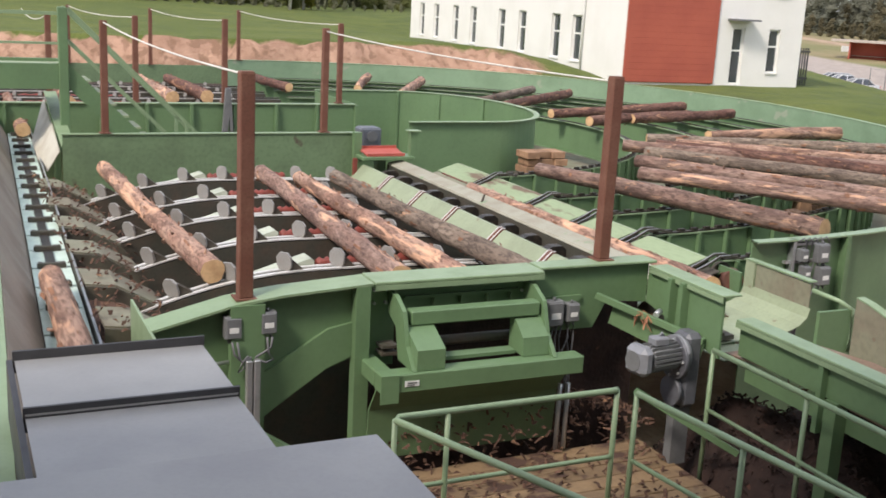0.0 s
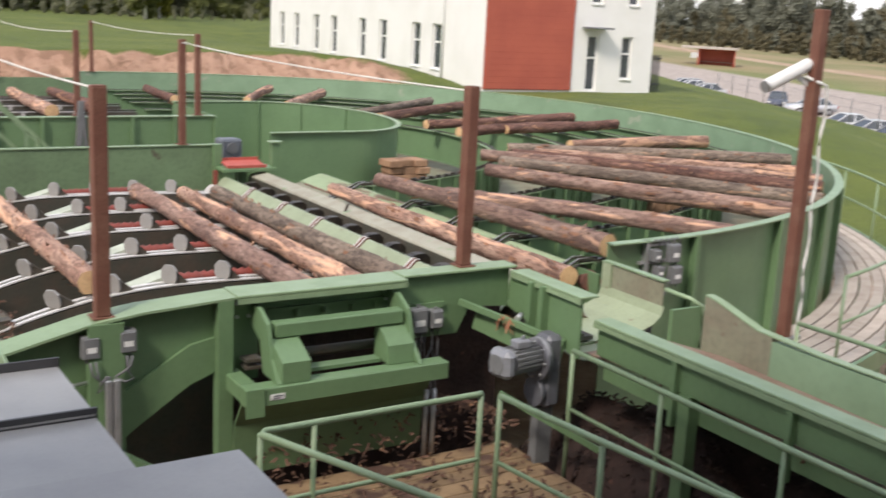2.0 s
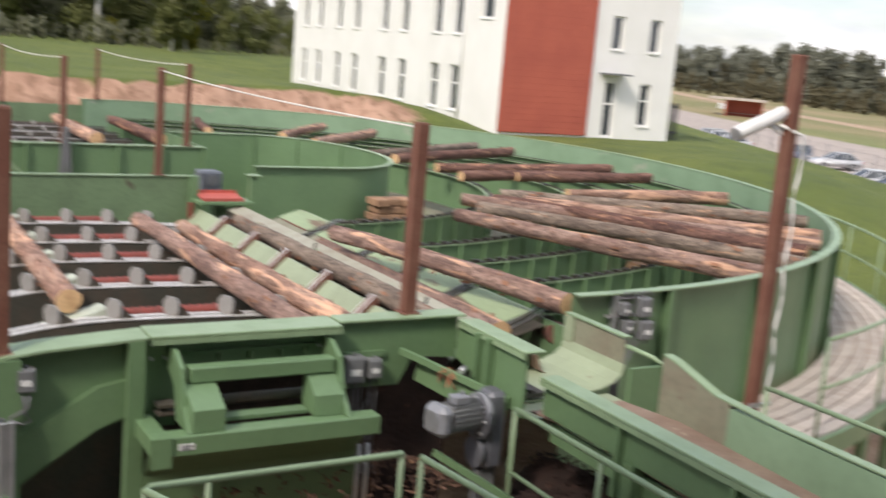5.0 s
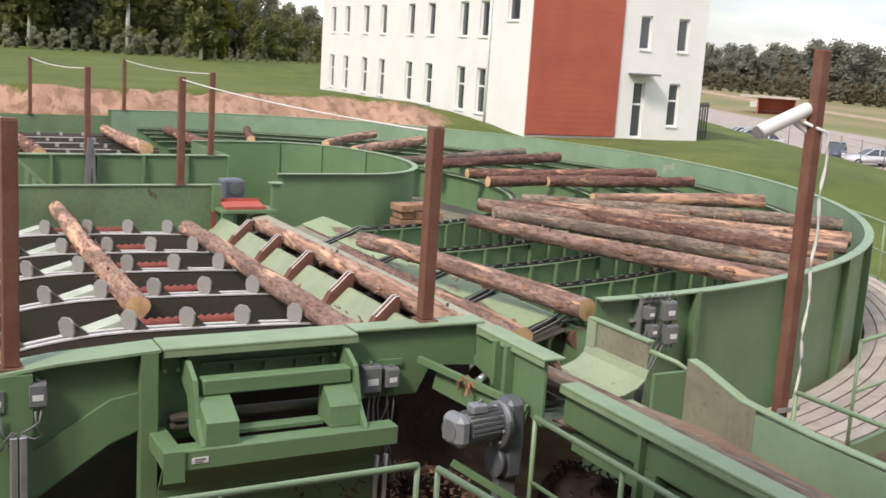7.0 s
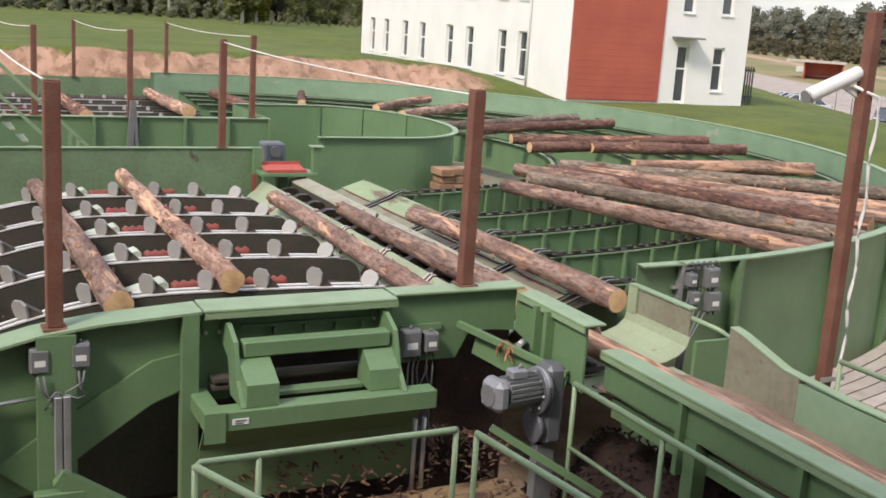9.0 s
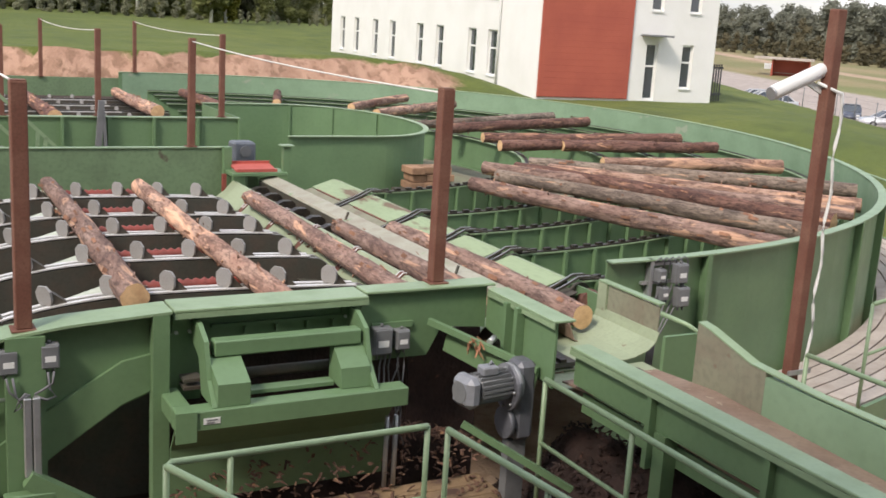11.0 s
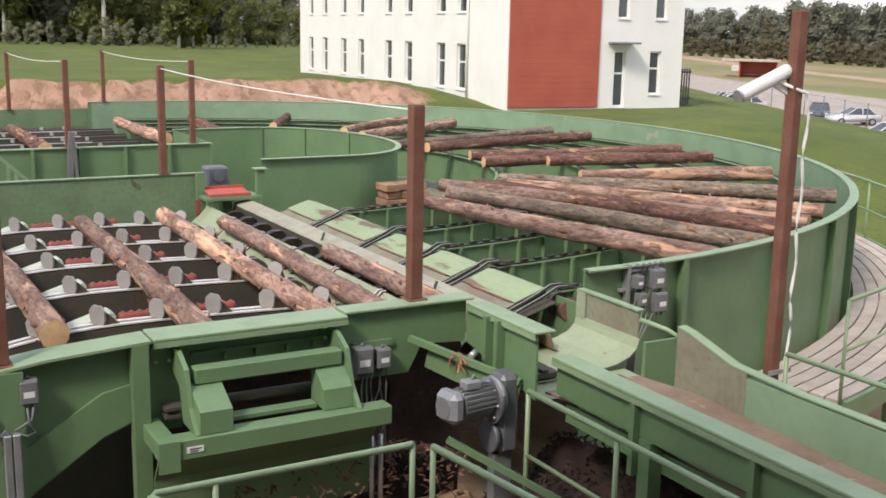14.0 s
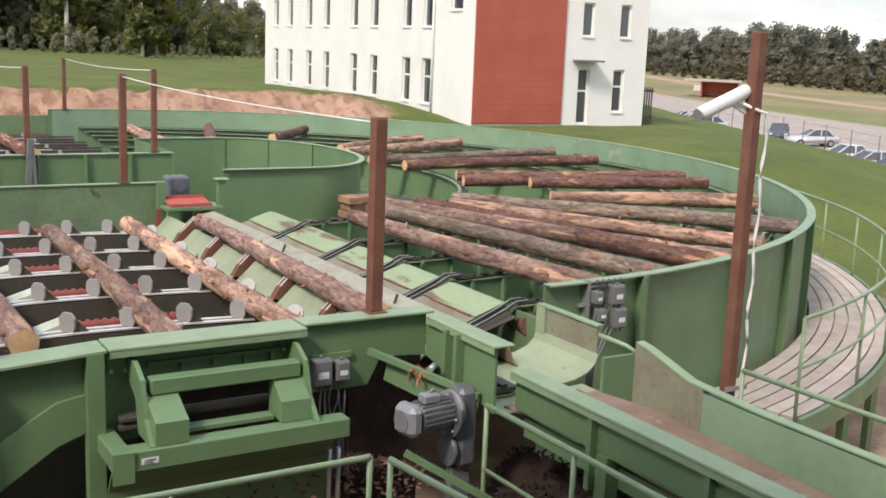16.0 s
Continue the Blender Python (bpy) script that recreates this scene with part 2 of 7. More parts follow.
# Bark taken down to near black: the pit's shade is put into its colour.
SHADED_BARK = mat("shade_dark_bark_waste", (0.042, 0.022, 0.017), 0.95, second=(0.022, 0.014, 0.012), scale=5, amount=0.9, fine=24, fine_amt=0.5, bump=0.6, third=(0.11, 0.05, 0.034), third_scale=12, third_at=0.66)
ROPE = mat("white_rope", (0.75, 0.73, 0.68), 0.8, scale=20, amount=0.3, fine=60, fine_amt=0.2, bump=0.1)
GLASS = mat("window_glass", (0.05, 0.06, 0.07), 0.06, 0.0, scale=0.5, amount=0.3, fine=3, fine_amt=0.0, bump=0.0)
GLASS.node_tree.nodes["Principled BSDF"].inputs["Specular IOR Level"].default_value = 0.9

# ---- building helpers ----
O = Matrix.Translation((6.15, 9.37, 0)) @ Matrix.Rotation(radians(-5), 4, "Z")
I4 = Matrix.Identity(4)
BASE = {}


def thing(name, base=(0, 0, 0), label="", category="", group="", kind="", m=None):
    """An Empty at its base; its parts are built in the frame m (the machine's by default)."""
    m = O if m is None else m
    ob = new(name)
    ob.empty_display_size = 0.2
    ob.matrix_world = m @ Matrix.Translation(base)
    BASE[ob.name] = Vector(base)
    return tagged(ob, label, category, group, kind)


def part(name, bm, material, parent, label="", smooth=False, kind=""):
    me = bpy.data.meshes.new(name)
    off = BASE[parent.name]
    bmesh.ops.translate(bm, verts=bm.verts, vec=-off)
    if smooth:
        for f in bm.faces:
            f.smooth = True
    bm.to_mesh(me)
    bm.free()
    me.materials.append(material)
    ob = new(name, me)
    ob.parent = parent
    BASE[ob.name] = off
    return tagged(ob, label, kind=kind)


def solo(name, bm, material, label="", category="", group="", kind="", m=None, base=(0, 0, 0), smooth=False):
    """A top-level thing of one mesh."""
    me = bpy.data.meshes.new(name)
    bmesh.ops.translate(bm, verts=bm.verts, vec=-Vector(base))
    if smooth:
        for f in bm.faces:
            f.smooth = True
    bm.to_mesh(me)
    bm.free()
    me.materials.append(material)
    ob = new(name, me)
    ob.matrix_world = (O if m is None else m) @ Matrix.Translation(base)
    BASE[ob.name] = Vector(base)
    return tagged(ob, label, category, group, kind)


def box(x0, x1, y0, y1, z0, z1, bev=0.0, bm=None, rot=None):
    bm = bm or bmesh.new()
    made = bmesh.ops.create_cube(bm, size=1.0)["verts"]
    s = Matrix.Diagonal((x1 - x0, y1 - y0, z1 - z0, 1))
    m = Matrix.Translation(((x0 + x1) / 2, (y0 + y1) / 2, (z0 + z1) / 2))
    if rot is not None:
        m = m @ rot
    bmesh.ops.transform(bm, verts=made, matrix=m @ s)
    if bev:
        es = {e for v in made for e in v.link_edges}
        bmesh.ops.bevel(bm, geom=list(es), offset=bev, segments=1, affect="EDGES")
    return bm


def tube(points, r, n=8, bm=None, caps=True):
    """A round bar along a line of points."""
    bm = bm or bmesh.new()
    pts = [Vector(p) for p in points]
    rings = []
    for i, p in enumerate(pts):
        d = (pts[min(i + 1, len(pts) - 1)] - pts[max(i - 1, 0)]).normalized()
        a = d.cross(Vector((0, 0, 1)))
        if a.length < 0.05:
            a = d.cross(Vector((0, 1, 0)))
        a.normalize()
        b = d.cross(a)
        rr = r[i] if isinstance(r, (list, tuple)) else r
        rings.append([bm.verts.new(p + (a * math.cos(k * math.tau / n) + b * math.sin(k * math.tau / n)) * rr) for k in range(n)])
    for q, w in zip(rings, rings[1:]):
        for k in range(n):
            f = bm.faces.new((q[k], q[(k + 1) % n], w[(k + 1) % n], w[k]))
            f.smooth = True
    if caps:
        bm.faces.new(rings[0][::-1])
        bm.faces.new(rings[-1])
    bmesh.ops.recalc_face_normals(bm, faces=bm.faces)
    return bm


def prism(outline, axis, a, b, bm=None):
    """A closed outline pushed along an axis. axis 'v': outline in (u, z); 'u': in (v, z); 'z': in (u, v)."""
    bm = bm or bmesh.new()

    def at(p, w):
        return {"v": (p[0], w, p[1]), "u": (w, p[0], p[1]), "z": (p[0], p[1], w)}[axis]

    lo, hi = [bm.verts.new(at(p, a)) for p in outline], [bm.verts.new(at(p, b)) for p in outline]
    k = len(outline)
    made = [bm.faces.new(lo), bm.faces.new(hi[::-1])]
    for i in range(k):
        made.append(bm.faces.new((lo[i], hi[i], hi[(i + 1) % k], lo[(i + 1) % k])))
    bmesh.ops.recalc_face_normals(bm, faces=made)
    return bm


def strip(line, thick):
    """The closed outline of a folded sheet that follows a line of (a, b) points."""
    up = []
    for i, p in enumerate(line):
        q0, q1 = line[max(i - 1, 0)], line[min(i + 1, len(line) - 1)]
        d = Vector((q1[0] - q0[0], q1[1] - q0[1])).normalized()
        up.append((p[0] - d.y * thick, p[1] + d.x * thick))
    return list(line) + up[::-1]


def bar(p, q, w, h, bm=None):
    """A square bar from p to q, w wide and h high."""
    bm = bm or bmesh.new()
    p, q = Vector(p), Vector(q)
    d = (q - p)
    side = d.cross(Vector((0, 0, 1)))
    if side.length < 1e-4:
        side = Vector((1, 0, 0))
    side.normalize()
    up = side.cross(d).normalized()
    vs = []
    for e in (p, q):
        for sx, sz in ((-1, -1), (1, -1), (1, 1), (-1, 1)):
            vs.append(bm.verts.new(e + side * (sx * w / 2) + up * (sz * h / 2)))
    fs = [(0, 1, 2, 3), (7, 6, 5, 4), (0, 4, 5, 1), (1, 5, 6, 2), (2, 6, 7, 3), (3, 7, 4, 0)]
    made = [bm.faces.new([vs[i] for i in f]) for f in fs]
    bmesh.ops.recalc_face_normals(bm, faces=made)
    return bm


def arc_wall(centre, radius, a0, a1, z0, z1, thick, steps=48, bm=None):
    """A curved wall; radius and z1 may be functions of the angle in degrees."""
    bm = bm or bmesh.new()
    rows = []
    for i in range(steps + 1):
        a = a0 + (a1 - a0) * i / steps
        r = radius(a) if callable(radius) else radius
        zt = z1(a) if callable(z1) else z1
        c, s = math.cos(radians(a)), math.sin(radians(a))
        rows.append([bm.verts.new((centre[0] + (r + k) * c, centre[1] + (r + k) * s, z)) for k, z in ((0, z0), (thick, z0), (thick, zt), (0, zt))])
    for p, q in zip(rows, rows[1:]):
        for k in range(4):
            bm.faces.new((p[k], q[k], q[(k + 1) % 4], p[(k + 1) % 4]))
    bm.faces.new(rows[0])
    bm.faces.new(rows[-1][::-1])
    bmesh.ops.recalc_face_normals(bm, faces=bm.faces)
    return bm


def keep_mesh(name, bm, material):
    me = bpy.data.meshes.new(name)
    bm.to_mesh(me)
    bm.free()
    me.materials.append(material)
    return me


def smooth01(x):
    x = min(1.0, max(0.0, x))
    return x * x * (3 - 2 * x)

# ---- the ground ----


def lift(x, y):
    """Height of the ground: a level yard, a grass rise with the office on it, a car park lower down, a cut bank behind."""
    q = 0.841 * x - 0.541 * y
    z = 2.0 * smooth01((x + 1.2 * y - 45) / 25) * (1 - smooth01((q - 13) / 14)) - (1.35 - 0.75 * smooth01((y - 26) / 14)) * smooth01((q - 16) / 14) - (0.6 + 0.75 * smooth01((y - 26) / 14)) * smooth01((q - 30.2) / 1.2)
    wide = 1.15 + 11 * smooth01((x - 24) / 12)
    edge = 39.5 + 0.6 * math.sin(x * 0.35) + 0.22 * math.sin(x * 1.7) + 0.16 * math.sin(x * 4.1 + 1)
    left = 1 - smooth01((x - 22) / 13)
    up = smooth01((y - edge + 0.10 * max(0, x - 22)) / wide) * left
    z = z * (1 - up) + 3.3 * up
    back = smooth01((y - 62) / 25) * (1 - smooth01((q - 8) / 12))
    z = z * (1 - back) + 3.35 * back
    far = smooth01((math.hypot(x, y) - 110) / 150)
    side = smooth01((q - 8) / 30)
    return z + far * (max(0.0, 6.4 - 0.0486 * q) * side + 1.2 * (1 - side))


def ground_sheet():
    bm = bmesh.new()

    def spread(n, lo, hi, near_lo, near_hi, fine):
        xs, x = [], near_lo
        while x <= near_hi:
            xs.append(x)
            x += fine
        step, x = fine * 1.5, near_hi
        while x < hi:
            x += step
            xs.append(min(x, hi))
            step *= 1.28
        step, x = fine * 1.5, near_lo
        while x > lo:
            x -= step
            xs.insert(0, max(x, lo))
            step *= 1.28
        return xs

    xs, ys = spread(0, -1500, 1900, -30, 95, 0.8), spread(0, -1500, 1900, -12, 85, 0.55)
    def slump(x, y):
        """Uneven, slumped face of the clay bank."""
        near = max(0.0, 1 - abs(y - 40.0) / 1.6) * (1 - smooth01((x - 18) / 10))
        return near * (0.22 * noise.noise((x * 0.9, y * 1.1, 3)) + 0.16 * noise.noise((x * 2.3, y * 2.0, 8)))

    grid = [[bm.verts.new((x, y, lift(x, y) + slump(x, y) + (0.05 * noise.noise((x * 0.6, y * 0.6, 0)) if y > 10 else 0))) for x in xs] for y in ys]
    for j in range(len(ys) - 1):
        for i in range(len(xs) - 1):
            f = bm.faces.new((grid[j][i], grid[j][i + 1], grid[j + 1][i + 1], grid[j + 1][i]))
            f.smooth = True
    return bm


def ground_material():
    m = bpy.data.materials.new("ground_cover")
    m.use_nodes = True
    n, l = m.node_tree.nodes, m.node_tree.links
    b = n["Principled BSDF"]
    b.inputs["Roughness"].default_value = 0.95
    geo = n.new("ShaderNodeNewGeometry")
    sep = n.new("ShaderNodeSeparateXYZ")
    l.new(geo.outputs["Position"], sep.inputs[0])
    nsep = n.new("ShaderNodeSeparateXYZ")
    l.new(geo.outputs["Normal"], nsep.inputs[0])

    def noi(scale, detail=6.0):
        q = n.new("ShaderNodeTexNoise")
        q.inputs["Scale"].default_value, q.inputs["Detail"].default_value = scale, detail
        l.new(geo.outputs["Position"], q.inputs["Vector"])
        return q.outputs["Fac"]

    def mth(op, a, c=None):
        q = n.new("ShaderNodeMath")
        q.operation = op
        for k, v in enumerate((a, c)):
            if v is None:
                continue
            if isinstance(v, (int, float)):
                q.inputs[k].default_value = v
            else:
                l.new(v, q.inputs[k])
        return q.outputs[0]

    def rng(src, lo, hi):
        q = n.new("ShaderNodeMapRange")
        q.inputs["From Min"].default_value, q.inputs["From Max"].default_value = lo, hi
        l.new(src, q.inputs["Value"])
        return q.outputs[0]

    def mixc(f, a, c):
        q = n.new("ShaderNodeMix")
        q.data_type = "RGBA"
        l.new(f, q.inputs["Factor"])
        for s, v in (("A", a), ("B", c)):
            if isinstance(v, tuple):
                q.inputs[s].default_value = (*v, 1)
            else:
                l.new(v, q.inputs[s])
        return q.outputs["Result"]

    n1, n2, n3 = noi(0.22), noi(7.0, 4.0), noi(1.4)
    grass = mixc(rng(n1, 0.4, 0.65), (0.088, 0.118, 0.018), (0.125, 0.150, 0.026))
    grass = mixc(mth("MULTIPLY", rng(n2, 0.45, 0.7), 0.55), grass, (0.062, 0.080, 0.014))
    grass = mixc(mth("MULTIPLY", rng(noi(0.8, 7.0), 0.50, 0.64), 0.6), grass, (0.055, 0.082, 0.018))
    sand = mixc(rng(n3, 0.4, 0.66), (0.45, 0.33, 0.235), (0.36, 0.25, 0.175))
    sand = mixc(mth("MULTIPLY", rng(n2, 0.5, 0.75), 0.5), sand, (0.24, 0.145, 0.095))
    sand = mixc(mth("MULTIPLY", rng(noi(0.45, 8.0), 0.54, 0.66), 0.55), sand, (0.20, 0.12, 0.085))
    clay = mixc(rng(n3, 0.4, 0.62), (0.46, 0.285, 0.20), (0.34, 0.20, 0.135))
    clay = mixc(mth("MULTIPLY", rng(noi(2.6, 8.0), 0.50, 0.62), 0.8), clay, (0.22, 0.125, 0.08))
    meadow = mixc(rng(noi(0.06), 0.42, 0.6), (0.185, 0.178, 0.075), (0.27, 0.215, 0.115))
    # grass begins past the yard; meadow past the car park
    x, y = sep.outputs["X"], sep.outputs["Y"]
    d = mth("ADD", mth("MULTIPLY", x, 0.45), y)
    wob = mth("MULTIPLY", mth("SUBTRACT", n3, 0.5), 2.4)
    g = rng(mth("ADD", d, wob), 25.6, 26.6)
    soil = mixc(rng(n2, 0.42, 0.6), (0.20, 0.125, 0.085), (0.12, 0.095, 0.045))
    rough = mth("MULTIPLY", rng(mth("ADD", d, mth("MULTIPLY", wob, 1.3)), 24.2, 24.7), rng(n2, 0.30, 0.48))
    col = mixc(g, mixc(rough, sand, soil), grass)
    gravel = mixc(rng(n3, 0.4, 0.66), (0.40, 0.34, 0.30), (0.31, 0.27, 0.24))
    lot = mth("SUBTRACT", mth("MULTIPLY", x, 0.841), mth("MULTIPLY", y, 0.541))
    far = rng(mth("ADD", lot, mth("MULTIPLY", wob, 0.2)), 29.9, 30.6)
    col = mixc(far, col, gravel)
    past = rng(mth("ADD", mth("SUBTRACT", x, mth("MULTIPLY", y, 0.222)), mth("MULTIPLY", wob, 0.6)), 95.0, 97.0)
    verge = mixc(rng(mth("ADD", x, mth("MULTIPLY", wob, 6.0)), 108, 126), mixc(rng(n1, 0.4, 0.65), (0.105, 0.165, 0.032), (0.15, 0.185, 0.052)), meadow)
    col = mixc(past, col, verge)
    track = mth("MULTIPLY", rng(mth("SUBTRACT", x, mth("MULTIPLY", y, 0.20)), 119, 121), rng(mth("SUBTRACT", x, mth("MULTIPLY", y, 0.20)), 126, 124))
    col = mixc(track, col, sand)
    steep = rng(mth("ADD", nsep.outputs["Z"], mth("MULTIPLY", mth("SUBTRACT", n2, 0.5), 0.10)), 0.93, 0.86)
    col = mixc(steep, col, clay)
    l.new(col, b.inputs["Base Color"])
    bp = n.new("ShaderNodeBump")
    bp.inputs["Strength"].default_value, bp.inputs["Distance"].default_value = 0.7, 0.08
    l.new(noi(9.0, 6.0), bp.inputs["Height"])
    l.new(bp.outputs[0], b.inputs["Normal"])
    return m


ground = solo("ground", ground_sheet(), ground_material(), "sandy yard, mown grass rise and clay bank", "ground", kind="structure", m=I4)

# ---- the office building ----
BM = Matrix.Translation((29.18, 38.03, 2.03)) @ Matrix.Rotation(radians(-10.0), 4, "Z")
FRONT, SIDE, TALL = 8.75, 29.4, 7.6


def office():
    """Front along +x from the corner, long side along +y. Openings run through the walls."""
    h = thing("office_building", (0, 0, 0), "white rendered two-storey office with a red clad corner panel", "building", m=BM)
    side_w, front_w = [(1.15, 4.72, 1.35, 1.15)], []
    for yy in (4.12, 6.35, 10.35, 13.1, 17.3, 20.25, 23.75, 26.55):
        side_w += [(yy, 0.58, 2.04, 0.95), (yy, 4.0, 1.6, 0.95)]
    front_w = [(4.86, 0.05, 2.42, 0.58), (6.70, 0.58, 1.88, 0.58), (4.95, 3.84, 1.45, 0.58), (6.90, 3.84, 1.45, 0.58)]
    thick = 0.34

    def wall(ops, length, along):
        """One solid wall on a grid of cells, open where a window or a door goes through."""
        cuts = sorted({0.0, length, *[round(a, 4) for o in ops for a in (o[0], o[0] + o[3])]})
        highs = sorted({-2.5, TALL, *[round(a, 4) for o in ops for a in (o[1], o[1] + o[2])]})
        bm = bmesh.new()
        solid = {}
        for i in range(len(cuts) - 1):
            for j in range(len(highs) - 1):
                m, z = (cuts[i] + cuts[i + 1]) / 2, (highs[j] + highs[j + 1]) / 2
                solid[i, j] = not any(o[0] < m < o[0] + o[3] and o[1] < z < o[1] + o[2] for o in ops)
        at = {}

        def vert(i, j, k):
            if (i, j, k) not in at:
                d = k * thick
                at[i, j, k] = bm.verts.new((d, cuts[i], highs[j]) if along == "y" else (cuts[i], d, highs[j]))
            return at[i, j, k]
        for (i, j), full in solid.items():
            if not full:
                continue
            for k in (0, 1):
                bm.faces.new([vert(i, j, k), vert(i + 1, j, k), vert(i + 1, j + 1, k), vert(i, j + 1, k)])
            for ni, nj, p, q in ((i - 1, j, (i, j), (i, j + 1)), (i + 1, j, (i + 1, j), (i + 1, j + 1)), (i, j - 1, (i, j), (i + 1, j)), (i, j + 1, (i, j + 1), (i + 1, j + 1))):
                if not solid.get((ni, nj), False):
                    bm.faces.new([vert(*p, 0), vert(*q, 0), vert(*q, 1), vert(*p, 1)])
        bmesh.ops.recalc_face_normals(bm, faces=bm.faces)
        return bm

    part("wall", wall(side_w, SIDE, "y"), RENDERWALL, h)
    fw = wall(front_w, FRONT - thick, "x")
    bmesh.ops.translate(fw, verts=fw.verts, vec=(thick, 0, 0))
    part("wall", fw, RENDERWALL, h)
    part("wall", box(FRONT - thick, FRONT, thick, SIDE, -2.5, TALL), RENDERWALL, h)
    part("wall", box(thick, FRONT - thick, SIDE - thick, SIDE, -2.5, TALL), RENDERWALL, h)
    part("roof", box(-0.12, FRONT + 0.12, -0.12, SIDE + 0.12, TALL, TALL + 0.25, 0.03), RENDERWALL, h)
    part("upper_floor", box(thick + 0.01, FRONT - thick - 0.01, thick + 0.01, SIDE - thick - 0.01, 3.4, 3.6), RENDERWALL, h)
    panel = part("red_panel", box(0.02, 4.37, -0.06, -0.004, 0.05, TALL), REDCLAD, h, "red horizontal cladding panel")
    for k in range(int(TALL / 0.26)):
        part("board", box(0.015, 4.375, -0.085, -0.062, 0.08 + k * 0.26, 0.08 + k * 0.26 + 0.256, 0.003), REDCLAD, panel)
    part("drainpipe", tube([(-0.08, 3.80, TALL - 0.1), (-0.08, 3.80, 0.1)], 0.05), WHITE, h)

    def window(y, z, tall, wid, along):
        def b(a0, a1, d0, d1, z0, z1):
            return box(d0, d1, a0, a1, z0, z1) if along == "y" else box(a0, a1, d0, d1, z0, z1)
        a = y
        w = part("window", b(a, a + 0.07, 0.12, 0.20, z, z + tall), WHITE, h)
        part("window_frame", b(a + wid - 0.07, a + wid, 0.12, 0.20, z, z + tall), WHITE, w)
        part("window_frame", b(a + 0.07, a + wid - 0.07, 0.12, 0.20, z, z + 0.07), WHITE, w)
        part("window_frame", b(a + 0.07, a + wid - 0.07, 0.12, 0.20, z + tall - 0.07, z + tall), WHITE, w)
        part("window_sill", b(a - 0.03, a + wid + 0.03, -0.06, 0.12, z - 0.05, z - 0.004), WHITE, w)
        if tall > 1.8:
            part("transom", b(a + 0.07, a + wid - 0.07, 0.12, 0.20, z + tall * 0.58, z + tall * 0.58 + 0.08), WHITE, w)
        part("pane", b(a + 0.06, a + wid - 0.06, 0.15, 0.17, z + 0.06, z + tall - 0.06), GLASS, w)

    for o in side_w:
        window(*o, "y")
    for o in front_w:
        window(thick + o[0], o[1], o[2], o[3], "x")
    part("canopy", box(4.85, 6.05, -0.75, -0.004, 2.76, 2.84, 0.01), BOXGREY, h, "small dark door canopy")
    return h


office()


# ---- an unseen hall added behind the deck for shade ----


def unseen_shade_hall():
    """A plain unseen wall, added to close the place and cut sky light, open where the chute and the infeed run through
    it.
    """
    h = thing("unseen_shade_hall", (0, -2.4, 0), "unseen clad hall added to hold light back behind the deck", "building", kind="structure", m=I4)
    clad = mat("dark_cladding", (0.24, 0.25, 0.24), 0.7, second=(0.19, 0.20, 0.19), scale=0.7, amount=0.7, fine=8, fine_amt=0.2, bump=0.1)
    for x0, x1, z0, z1 in ((-34, -1.5, -0.2, 12), (-1.5, 2.6, 4.4, 12), (2.6, 5.2, -0.2, 12), (5.2, 8.4, 4.4, 12), (8.4, 13.5, -0.2, 12)):
        part("wall", box(x0, x1, -2.7, -2.4, z0, z1), clad, h)
    part("roof", box(-34, 13.5, -32, -2.69, 12.02, 12.3), clad, h)
    # Unseen overhang, sized to keep sun and sky off the pit.
    part("canopy", box(-34, 1.2, -2.39, 5.0, 8.6, 8.8), clad, h)
    part("wall", box(-34, 13.5, -32.3, -32, -0.2, 12), clad, h)


unseen_shade_hall()

# ---- the curved log table ----
CU, CV = 2.67, 12.5


def rim_r(a):
    return 11.4 - 0.6 * math.cos(2 * radians(a + 15))


def rim_z(a):
    return 2.98 + 0.05 * smooth01((a + 60) / 130)


